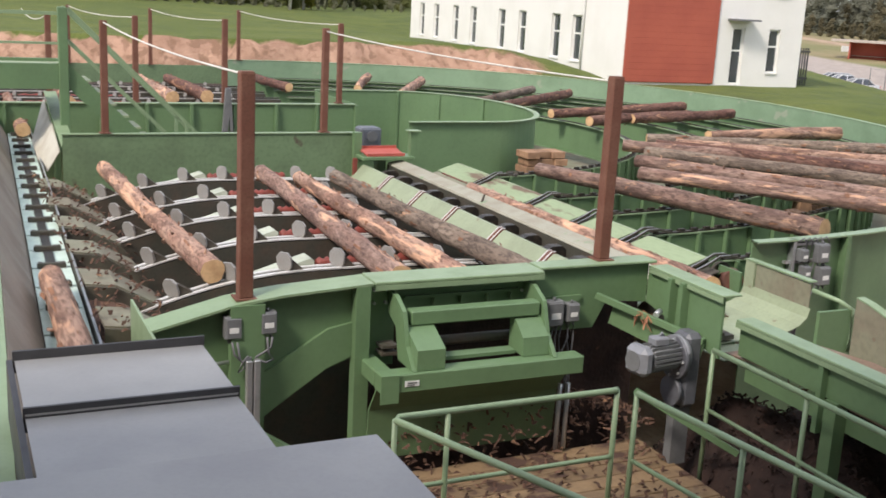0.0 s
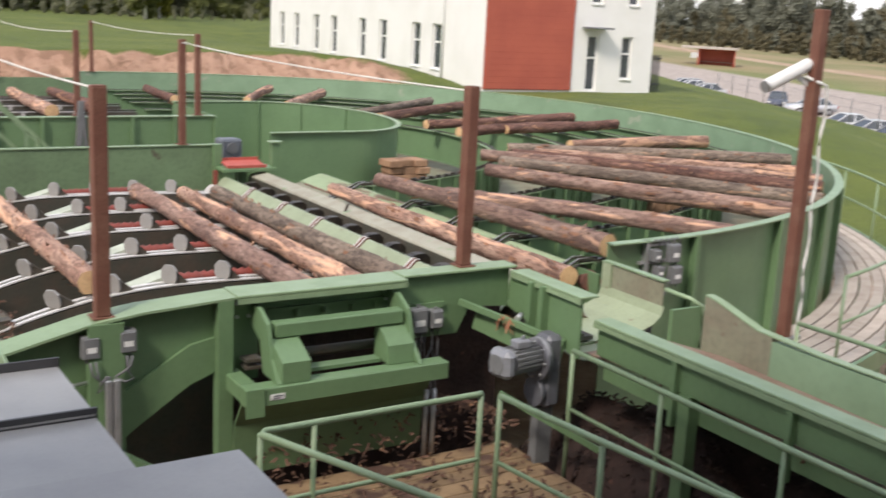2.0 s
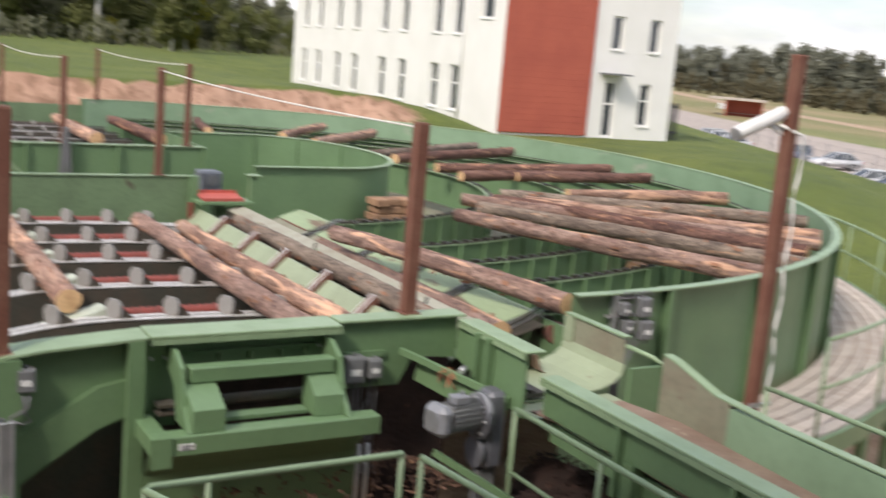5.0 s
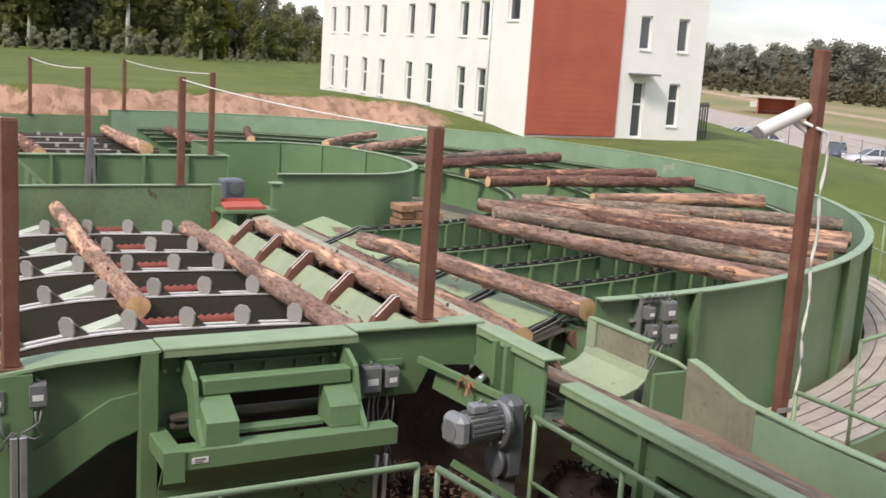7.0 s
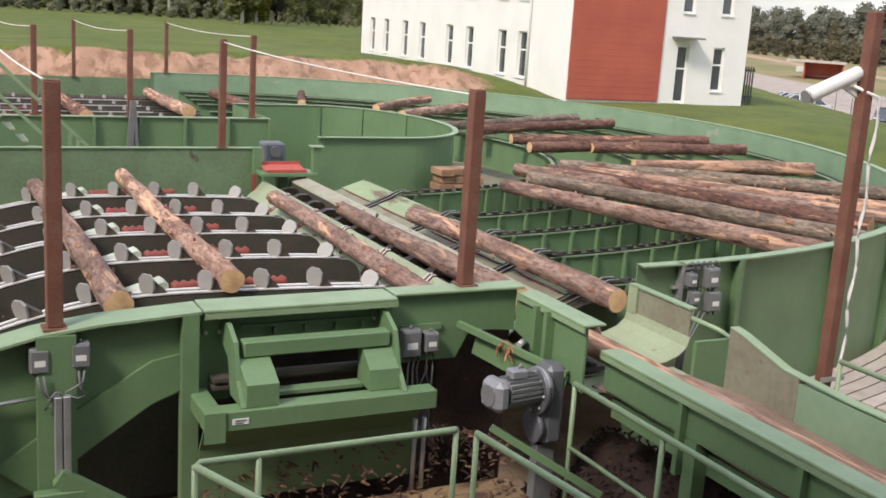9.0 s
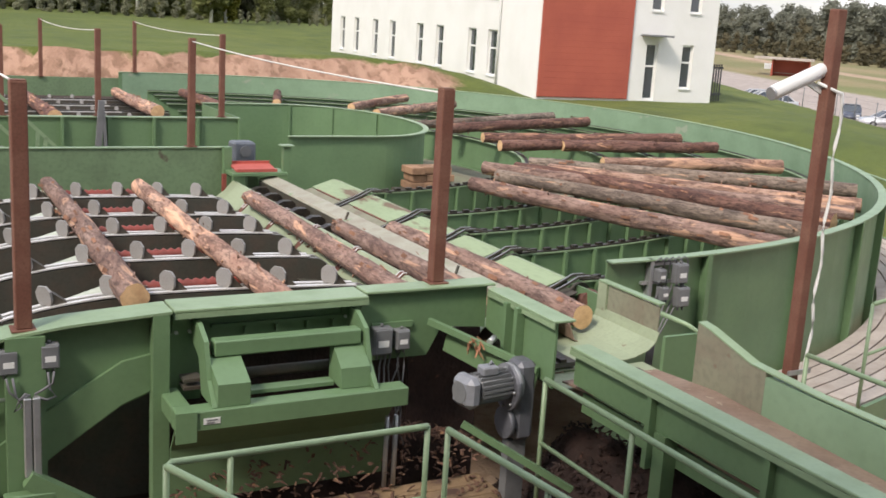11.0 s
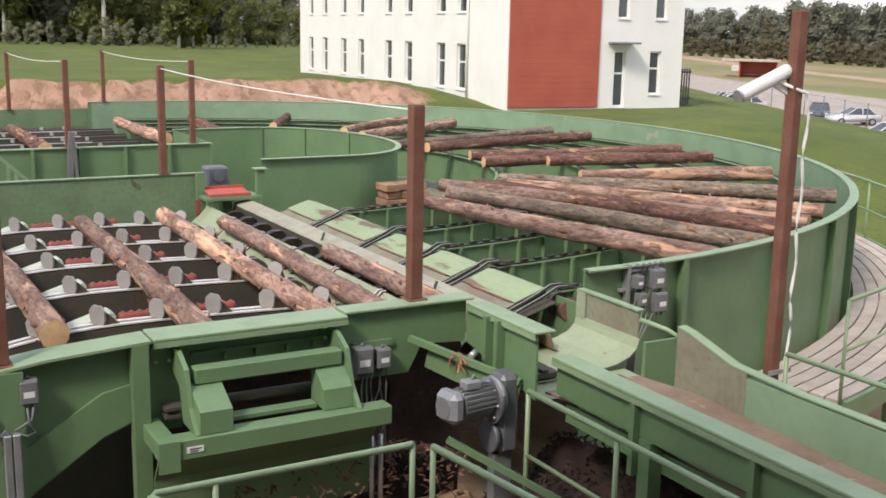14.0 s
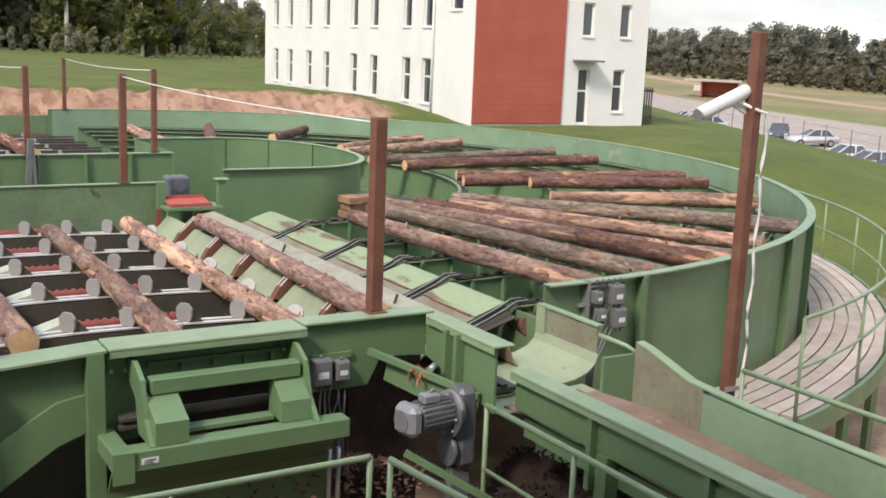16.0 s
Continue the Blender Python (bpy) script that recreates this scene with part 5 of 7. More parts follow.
BIRCH = mat("birch_trunk", (0.62, 0.60, 0.56), 0.8, second=(0.40, 0.38, 0.35), scale=2, amount=0.6, fine=10, fine_amt=0.3, bump=0.2, third=(0.05, 0.05, 0.05), third_scale=3, third_at=0.63)


def leaf_cloud(blobs, per, size, rng, flat=0.75):
    """Many small tilted leaf clumps spread through a set of rough blobs: (x, y, z, radius, height)."""
    verts, faces = [], []
    for bx, by, bz, r, h in blobs:
        for _ in range(per):
            while True:
                p = Vector((rng.uniform(-1, 1), rng.uniform(-1, 1), rng.uniform(-1, 1)))
                if 0.25 < p.length < 1.0 + 0.12 * rng.random():
                    break
            c = Vector((bx + p.x * r, by + p.y * r, bz + p.z * h))
            d1 = Vector((rng.gauss(0, 1), rng.gauss(0, 1), rng.gauss(0, 0.6))).normalized()
            d2 = d1.cross(Vector((rng.gauss(0, 1), rng.gauss(0, 1), rng.gauss(0, 1)))).normalized()
            s = size * rng.uniform(0.6, 1.4)
            k = len(verts)
            verts += [c + d1 * s, c + d2 * s * flat, c - d1 * s * 0.9, c - d2 * s * flat]
            faces.append((k, k + 1, k + 2, k + 3))
    return verts, faces


def raw(name, verts, faces, material, parent, label=""):
    me = bpy.data.meshes.new(name)
    off = BASE[parent.name]
    me.from_pydata([tuple(Vector(v) - off) for v in verts], [], faces)
    me.materials.append(material)
    ob = new(name, me)
    ob.parent = parent
    return tagged(ob, label)


def tree(x, y, tall, wide, leaf, bark, label, seed, bare=0.25, size=0.32, per=80, conifer=False):
    rng = random.Random(seed)
    z = lift(x, y)
    t = thing("tree", (x, y, z), label, "tree", "trees at the edge of the wood", m=I4)
    lean = rng.uniform(-0.25, 0.25)
    pts = [(x + lean * s, y, z - 0.2 + tall * 0.92 * s) for s in (0, 0.3, 0.6, 1.0)]
    part("trunk", tube(pts, [tall * 0.017, tall * 0.013, tall * 0.008, 0.03], 8), bark, t)
    blobs, limbs = [], bmesh.new()
    n = 15
    for i in range(n):
        s = bare + (1 - bare) * (i + 0.5) / n
        w = wide * ((1 - s) * 0.95 + 0.05 if conifer else math.sin(math.pi * min(1, (s - bare) / (1 - bare) * 0.86 + 0.12)) ** 0.7)
        a = i * 2.4 + rng.random()
        d = w * rng.uniform(0.25, 0.75)
        c = Vector((x + lean * s + math.cos(a) * d, y + math.sin(a) * d, z + tall * s))
        blobs.append((c.x, c.y, c.z, w * rng.uniform(0.38, 0.62), tall / n * rng.uniform(0.9, 1.5)))
        tube([(x + lean * s, y, z + tall * (s - 0.07)), tuple(c)], [tall * 0.005, 0.02], 5, limbs)
    part("limb", limbs, bark, t, kind="stuff")
    v, f = leaf_cloud(blobs, per, size, rng)
    raw("crown", v, f, leaf, t)
    return t


def wood(name, label, spots, leaf, seed, per=46, size=0.7):
    """A belt of far trees as one mass of leaf clumps: spots of (x, y, height, width)."""
    rng = random.Random(seed)
    verts, faces = [], []
    for x, y, tall, wide in spots:
        z = lift(x, y)
        blobs = []
        for i in range(6):
            s = (i + 0.5) / 6
            w = wide * (0.55 + 0.5 * math.sin(math.pi * min(1, s * 0.8 + 0.15)))
            a = rng.random() * math.tau
            blobs.append((x + math.cos(a) * w * 0.35, y + math.sin(a) * w * 0.35, z + tall * s, w * 0.6, tall * 0.15))
        for bx, by, bz, r, h in blobs:
            k, na, nb = len(verts), 7, 5
            for j in range(nb):
                for i in range(na):
                    az, el = i * math.tau / na + j * 0.4, -1.35 + 2.7 * j / (nb - 1)
                    w = 0.66 + rng.uniform(-0.14, 0.12)
                    verts.append((bx + r * w * math.cos(az) * math.cos(el), by + r * w * math.sin(az) * math.cos(el), bz + h * w * math.sin(el)))
            for j in range(nb - 1):
                for i in range(na):
                    faces.append((k + j * na + i, k + j * na + (i + 1) % na, k + (j + 1) * na + (i + 1) % na, k + (j + 1) * na + i))
        v, f = leaf_cloud(blobs, per, size * tall / 11, rng)
        k = len(verts)
        verts += v
        faces += [tuple(i + k for i in q) for q in f]
    me = bpy.data.meshes.new(name)
    me.from_pydata([tuple(v) for v in verts], [], faces)
    me.materials.append(leaf)
    return tagged(new(name, me), label, "wood", kind="stuff")


def woods():
    rng = random.Random(4)

    def belt(a0, a1, d0, d1, step, h0, h1):
        """Trees along an arc of bearings (degrees from +x) at a distance from the deck."""
        out, a = [], a0
        while a < a1:
            d = rng.uniform(d0, d1)
            rise = 0.36 + 0.64 * smooth01((a - 65) / 6) if a > 53 else 0.78 + 0.42 * smooth01((a - 23) / 8) - 0.22 * smooth01((a - 37) / 5)
            tall = rng.uniform(h0, h1) * rise
            out.append((1.3 + d * math.cos(radians(a)), 1.9 + d * math.sin(radians(a)), tall, tall * rng.uniform(0.26, 0.42)))
            a += step * rng.uniform(0.6, 1.4)
        return out

    wood("far_wood", "dark mixed wood along the far field", belt(14, 52, 232, 268, 0.17, 6.0, 10), LEAF_HAZED, 1, 110, 0.30)
    wood("far_wood", "turning autumn trees in the far wood", belt(20, 52, 230, 250, 0.8, 5.0, 9.0), LEAF_AUTUMN, 2, 110, 0.30)
    wood("far_scrub", "low brown scrub before the far wood", belt(30, 47, 214, 222, 0.5, 2.4, 4.0), LEAF_AUTUMN, 3)
    wood("near_wood", "dense dark wood behind the grass", belt(56, 100, 112, 138, 0.42, 12, 17), LEAF_MID, 5, 300, 0.25)
    wood("near_wood", "lighter birches and willows at the wood's edge", belt(58, 100, 106, 116, 1.5, 8, 12.5), LEAF_BIRCH, 6, 260, 0.24)
    wood("hedge", "rough hedge and reeds at the grass edge", belt(56, 98, 97, 101, 0.55, 1.2, 2.3), LEAF_MID, 7, 90, 0.5)
    tree(32.0, 101.0, 13.5, 2.4, LEAF_BIRCH, BIRCH, "tall birch with a white trunk before the wood", 11, bare=0.30, size=0.36, per=150)
    tree(33.4, 86.5, 9.5, 2.0, LEAF_BIRCH, BIRCH, "bushy yellowing birch at the grass edge", 12, bare=0.05, size=0.26, per=190)
    tree(35.2, 88.0, 8.2, 1.9, LEAF_YELLOW, BIRCH, "small yellow-green birch at the grass edge", 13, bare=0.05, size=0.24, per=150)
    tree(33.0, 99.5, 2.2, 1.1, LEAF_YELLOW, TRUNK, "small yellow bush on the grass edge", 14, bare=0.02, size=0.13, per=110)
    tree(25.0, 108.0, 13.0, 3.2, LEAF_BIRCH, BIRCH, "broad birch at the wood's edge", 15, bare=0.12, size=0.4, per=150)
    for x, y, tall, wide, sd, con in ((193, 131, 15, 2.6, 21, True), (199, 106, 15.5, 3.4, 22, True), (211, 76, 15.5, 2.4, 23, True), (203, 88, 14.5, 4.6, 24, False), (213, 66, 14, 4.5, 25, False), (190, 122, 12.5, 4.0, 26, False)):
        tree(x, y, tall * 0.72, wide * 0.8, LEAF_HAZED, TRUNK, "dark spruce standing over the far wood" if con else "broad dark tree at the far field", sd, bare=0.08, size=0.6, per=80, conifer=con)


woods()

# ---- the car park ----


def paint(name, col):
    m = mat(name, col, 0.3, 0.1, second=tuple(c * 0.85 for c in col), scale=2, amount=0.3, fine=20, fine_amt=0.05, bump=0.0)
    m.node_tree.nodes["Principled BSDF"].inputs["Coat Weight"].default_value = 0.5
    return m


CARS = {"silver": paint("silver_car_paint", (0.55, 0.56, 0.58)), "white": paint("white_car_paint", (0.72, 0.73, 0.75)), "black": paint("black_car_paint", (0.025, 0.025, 0.03)), "blue": paint("dark_blue_car_paint", (0.06, 0.07, 0.10)),
        "grey": paint("grey_car_paint", (0.20, 0.21, 0.23)), "yellow": paint("yellow_car_paint", (0.52, 0.49, 0.045))}
TYRE = mat("tyre_rubber", (0.025, 0.025, 0.025), 0.8, scale=6, amount=0.3, fine=30, fine_amt=0.2, bump=0.1)
RIM = mat("wheel_rim", (0.45, 0.45, 0.46), 0.35, 0.8, scale=6, amount=0.2, fine=30, fine_amt=0.1, bump=0.0)
LAMP_RED = mat("tail_lamp", (0.45, 0.02, 0.02), 0.2, scale=6, amount=0.2, fine=30, fine_amt=0.1, bump=0.0)


def car(x, y, yaw, kind, colour, label):
    """A parked car, nose along +x of its own space."""
    z = lift(x, y)
    m = Matrix.Translation((x, y, z)) @ Matrix.Rotation(radians(yaw), 4, "Z")
    c = thing("car", (0, 0, 0), label, "car", "parked cars", m=m)
    wagon = kind == "wagon"
    body = [(-2.1, 0.35), (-2.15, 0.75), (-2.05, 0.92), (-1.4 if not wagon else -1.9, 0.95), (0.75, 0.93), (1.7, 0.80), (2.1, 0.62), (2.12, 0.35), (1.75, 0.28), (-1.75, 0.28)]
    bm = prism(body, "v", -0.84, 0.84)
    bmesh.ops.bevel(bm, geom=list(bm.edges), offset=0.06, segments=2, affect="EDGES")
    part("body", bm, CARS[colour], c, smooth=True)
    r0, r1 = (-2.0, -1.75) if wagon else (-1.65, -1.05)

    def cabin(shrink, lo, hi):
        q = bmesh.new()
        vs = []
        for zz, a, b, w in ((lo, r0 - 0.02, 0.85, 0.80), (hi, r1, 0.02, 0.62)):
            for xx in (a - shrink, b + shrink):
                for yy in (-w - shrink, w + shrink):
                    vs.append(q.verts.new((xx, yy, zz)))
        for f in ((0, 1, 3, 2), (4, 6, 7, 5), (0, 4, 5, 1), (2, 3, 7, 6), (0, 2, 6, 4), (1, 5, 7, 3)):
            q.faces.new([vs[i] for i in f])
        bmesh.ops.recalc_face_normals(q, faces=q.faces)
        return q

    part("glass", cabin(0.0, 0.90, 1.40), GLASS, c, "dark tinted glass")
    top = box(r1 - 0.02, 0.04, -0.63, 0.63, 1.395, 1.45, 0.02)
    part("roof", top, CARS[colour], c)
    for sy in (-1, 1):
        for a, b in (((0.83, 0.79, 0.92), (0.03, 0.62, 1.42)), ((r0, 0.79, 0.92), (r1, 0.62, 1.42)), ((-0.45, 0.80, 0.92), (-0.5, 0.63, 1.42))):
            part("pillar", bar((a[0], a[1] * sy, a[2]), (b[0], b[1] * sy, b[2]), 0.07, 0.07), CARS[colour], c)
        for wx in (-1.32, 1.32):
            w = part("wheel", tube([(wx, sy * 0.70, 0.31), (wx, sy * 0.86, 0.31)], 0.31, 14), TYRE, c)
            part("rim", tube([(wx, sy * 0.862, 0.31), (wx, sy * 0.87, 0.31)], 0.19, 12), RIM, w)
        part("tail_lamp", box(-2.17, -2.08, sy * 0.70 - 0.10, sy * 0.70 + 0.10, 0.68, 0.84, 0.01), LAMP_RED, c)
        part("headlamp", box(2.02, 2.11, sy * 0.66 - 0.14, sy * 0.66 + 0.14, 0.58, 0.70, 0.01), WHITE, c)
    part("number_plate", box(-2.18, -2.16, -0.24, 0.24, 0.52, 0.62), WHITE, c)
    return c


for x, y, yaw, kind, colour, label in (
        (71.5, 41.8, 12, "hatch", "black", "dark parked hatchback on the gravel"), (70.7, 38.4, 11, "hatch", "black", "black parked hatchback on the gravel"),
        (70.1, 34.9, 9, "wagon", "grey", "grey parked estate car on the gravel"), (70.3, 31.6, 9, "hatch", "silver", "silver parked hatchback on the gravel"),
        (57.0, 31.0, 196, "wagon", "blue", "dark parked estate car by the fence"), (56.4, 27.8, 192, "hatch", "yellow", "bright yellow parked hatchback by the fence"),
        (56.6, 24.8, 192, "hatch", "blue", "dark blue parked hatchback by the fence"), (61.0, 36.6, 150, "sedan", "white", "white parked sedan by the fence"),
        (66.6, 43.2, 152, "sedan", "silver", "silver parked sedan by the fence"), (69.2, 46.8, 152, "sedan", "white", "pale parked sedan by the fence"), (64.2, 39.9, 152, "hatch", "grey", "grey parked hatchback by the fence"),
        (79.6, 68.3, 150, "sedan", "silver", "silver parked sedan beside the office"), (82.3, 73.5, 150, "wagon", "silver", "silver parked estate car beside the office"), (80.5, 70.8, 150, "sedan", "white", "white parked sedan beside the office"),
        (78.6, 59.4, 215, "hatch", "blue", "dark parked hatchback on the gravel"), (76.4, 54.6, 150, "sedan", "silver", "silver parked sedan on the gravel")):
    far = 1.0 if "by the fence" in label and x > 60 else 1.06
    car(0.56 + (x - 0.56) * far, 1.7 + (y - 1.7) * far, yaw, kind, colour, label)


def fence():
    f = thing("wire_fence", (60, 36, -1.5), "thin dark wire fence along the car park", "fence", m=I4)
    for i in range(14):
        s = i / 13
        x, y = 49.5 + 29.0 * s, 21.9 + 44.0 * s
        z = lift(x, y)
        part("post", tube([(x, y, z - 0.2), (x, y, z + 1.6)], 0.035, 6), BOXGREY, f)
    for h in (0.5, 1.0, 1.5):
        pts = [(49.5 + 29.0 * i / 26, 21.9 + 44.0 * i / 26, lift(49.5 + 29.0 * i / 26, 21.9 + 44.0 * i / 26) + h) for i in range(27)]
        part("wire", tube(pts, 0.008, 4), BOXGREY, f)


fence()


def gate():
    x, y = 38.6, 37.5
    z = lift(x, y)
    g = thing("dark_gate", (x, y, z), "dark metal bin enclosure beside the office", "gate", m=I4)
    for k in range(6):
        part("bar", box(x + k * 0.16, x + k * 0.16 + 0.05, y, y + 0.05, z, z + 1.7), ROOF_DARK, g)
    part("rail", box(x - 0.05, x + 0.9, y - 0.03, y - 0.002, z + 1.5, z + 1.58), ROOF_DARK, g)
    part("rail", box(x - 0.05, x + 0.9, y - 0.03, y - 0.002, z + 0.3, z + 0.38), ROOF_DARK, g)


gate()


def bus_shelter():
    x, y = 126.0, 105.5
    z = lift(x, y)
    m = Matrix.Translation((x, y, z)) @ Matrix.Rotation(radians(-52), 4, "Z")
    s = thing("bus_shelter", (0, 0, 0), "small brick-red roadside shelter with a flat roof", "shelter", m=m)
    part("wall", box(-2.6, 2.6, 1.2, 1.4, -0.3, 2.3), REDCLAD, s)
    part("wall", box(-2.6, -2.4, -1.2, 1.19, -0.3, 2.3), REDCLAD, s)
    part("wall", box(2.4, 2.6, -1.2, 1.19, -0.3, 2.3), REDCLAD, s)
    part("roof", box(-5.0, 3.0, -1.7, 1.8, 2.32, 2.6), DECKING, s)
    part("bench", box(-2.2, 2.2, 0.7, 1.15, 0.4, 0.48), DECKING, s)
    x, y = 131.0, 113.5
    b = solo("white_sign_board", box(x - 1.2, x + 1.2, y, y + 0.12, lift(x, y) + 0.3, lift(x, y) + 1.1, 0.02), WHITE, "low white roadside sign board", "sign", m=I4, base=(x, y, lift(x, y)))


bus_shelter()


def watch_tower():
    x, y = 131.0, 73.8
    z = lift(x, y)
    w = thing("watch_hut", (x, y, z), "small white raised hut with a dark roof", "hut", m=I4)
    for dx in (-0.55, 0.55):
        for dy in (-0.55, 0.55):
            part("leg", box(x + dx - 0.12, x + dx + 0.12, y + dy - 0.12, y + dy + 0.12, z - 0.3, z + 0.998), TRUNK, w)
    part("cabin", box(x - 0.7, x + 0.7, y - 0.7, y + 0.7, z + 1.0, z + 2.6), WHITE, w)
    part("window", box(x - 0.72, x - 0.703, y - 0.25, y + 0.25, z + 1.7, z + 2.2), GLASS, w)
    part("roof", box(x - 0.85, x + 0.85, y - 0.85, y + 0.85, z + 2.605, z + 2.95, 0.12), ROOF_DARK, w)
    x, y = 129.0, 68.6
    z = lift(x, y)
    b = thing("blue_billboard", (x, y, z), "blue and white board standing in the field", "sign", m=I4)
    blue = mat("blue_board", (0.12, 0.22, 0.62), 0.5, scale=2, amount=0.3, fine=10, fine_amt=0.1, bump=0.0)
    part("panel", box(x - 0.1, x, y - 1.0, y + 1.0, z + 0.4, z + 1.6), blue, b)
    part("print_bar", box(x - 0.12, x - 0.102, y - 0.7, y + 0.5, z + 0.95, z + 1.2), WHITE, b)
    for dy in (-0.8, 0.8):
        part("leg", box(x + 0.004, x + 0.1, y + dy - 0.06, y + dy + 0.06, z - 0.2, z + 1.5), TRUNK, b)


watch_tower()


def white_trestle():
    x, y = 24.6, 13.9
    z = lift(x, y)
    t = thing("white_trestle", (x, y, z), "tangle of white painted scaffold tubes on the grass edge", "trestle", m=I4)
    for a, b in (((-0.5, 0, 0), (0.35, 0.1, 0.55)), ((-0.3, 0.3, 0.0), (0.5, -0.1, 0.5)), ((0.2, 0, 0), (0.25, 0.05, 0.95)), ((0.45, 0.2, 0), (0.4, 0, 0.8)), ((-0.6, 0.1, 0.15), (0.5, 0.25, 0.28))):
        part("tube", tube([(x + a[0], y + a[1], z + a[2]), (x + b[0], y + b[1], z + b[2])], 0.024), GALV, t)


white_trestle()

# ---- machine details ----


# Motor grey darkened: the shade on the gear case is put into it.
GEAR = mat("shaded_gear_paint", (0.13, 0.135, 0.155), 0.5, 0.1, second=(0.08, 0.08, 0.09), scale=6, amount=0.7, fine=30, fine_amt=0.3, bump=0.06)


def gear_motor():
    g = thing("gear_motor", (0.1, -0.95, 1.45), "grey electric gear motor with cooling fins", "motor")
    a, b = Vector((-0.26, -1.0, 2.46)), Vector((0.20, -0.93, 2.46))
    d = (b - a).normalized()
    cover = box(-0.07, 0.07, -0.125, 0.125, -0.125, 0.125, 0.045)
    bmesh.ops.transform(cover, verts=cover.verts, matrix=Matrix.Translation(a + d * 0.065) @ Matrix.Rotation(math.atan2(d.y, d.x), 4, "Z"))
    part("fan_cover", cover, MOTOR, g, "rounded light grey fan cover")
    part("fan_grille", tube([a - d * 0.012, a - d * 0.004], 0.085, 20), BOXGREY, g)
    part("stator", tube([a + d * 0.131, b], 0.108, 20), BOXGREY, g)
    side, up = d.cross(Vector((0, 0, 1))).normalized(), Vector((0, 0, 1))
    for k in range(20):
        an = k * math.tau / 20
        o = side * math.cos(an) + up * math.sin(an)
        p = a + d * 0.14 + o * 0.117
        part("fin", bar(p, p + d * 0.30, 0.008, 0.022), BOXGREY, g)
    part("terminal_box", box(-0.08, 0.06, -1.03, -0.92, 2.57, 2.64, 0.01), MOTOR, g)
    part("lifting_eye", tube([(0.0, -0.97, 2.64), (0.02, -0.97, 2.67), (0.04, -0.97, 2.64)], 0.01, 6), MOTOR, g)
    part("gear_flange", tube([b, b + d * 0.05], 0.16, 20), MOTOR, g)
    h = box(0.25, 0.43, -1.02, -0.80, 1.98, 2.64, 0.04)
    part("gear_case", h, GEAR, g)
    part("gear_boss", tube([(0.20, -0.91, 2.42), (0.245, -0.91, 2.42)], 0.19, 20), GEAR, g)
    part("gear_boss", tube([(0.20, -0.91, 2.12), (0.245, -0.91, 2.12)], 0.13, 16), GEAR, g)
    for k in range(8):
        an = k * math.tau / 8
        part("bolt", tube([(0.18, -0.91 + 0.155 * math.cos(an), 2.42 + 0.155 * math.sin(an)), (0.2, -0.91 + 0.155 * math.cos(an), 2.42 + 0.155 * math.sin(an))], 0.013, 6), GALV, g)
    part("bracket", box(0.24, 0.40, -0.96, -0.86, 1.45, 1.978), BOXGREY, g)
    part("torque_arm", bar((-0.25, -1.05, 2.22), (0.5, -1.5, 1.75), 0.04, 0.05), GREEN, g)


gear_motor()


def box_pair(spots, label, size=0.055):
    for u, v, z in spots:
        b = thing("control_box", (u, v, z), label, "switch box", "grey switch boxes")
        s = size
        part("case", box(u - s, u + s, v - 0.09, v, z - s * 1.35, z + s * 1.35, 0.008), BOXGREY, b)
        part("cover", box(u - s * 0.88, u + s * 0.88, v - 0.105, v - 0.0905, z - s * 1.2, z + s * 1.2, 0.005), BOXGREY, b)
        part("label_plate", box(u - s * 0.55, u + s * 0.55, v - 0.108, v - 0.1055, z - s * 0.5, z + s * 0.15), WHITE, b)
        part("gland", tube([(u - s * 0.4, v - 0.05, z - s * 1.36), (u - s * 0.4, v - 0.05, z - s * 1.9)], 0.011, 8), BOXGREY, b)
        part("gland", tube([(u + s * 0.4, v - 0.05, z - s * 1.36), (u + s * 0.4, v - 0.05, z - s * 1.9)], 0.011, 8), BOXGREY, b)
        part("gland", tube([(u, v - 0.05, z + s * 1.36), (u, v - 0.05, z + s * 1.7)], 0.013, 8), BOXGREY, b)


box_pair([(-3.40, -0.21, 2.78), (-3.13, -0.21, 2.80)], "grey switch box with a white label on the front beam", 0.065)
box_pair([(-0.56, -0.13, 2.65)], "grey switch box with a white label on the front beam", 0.085)
box_pair([(-0.38, -0.13, 2.65)], "grey switch box with a white label on the front beam", 0.062)
box_pair([(3.0, 0.46, 2.86), (3.03, 0.44, 2.62)], "grey switch box with a white label on a bracket", 0.075)
box_pair([(2.78, 0.5, 2.84), (2.82, 0.48, 2.66)], "small grey switch box on a bracket", 0.05)


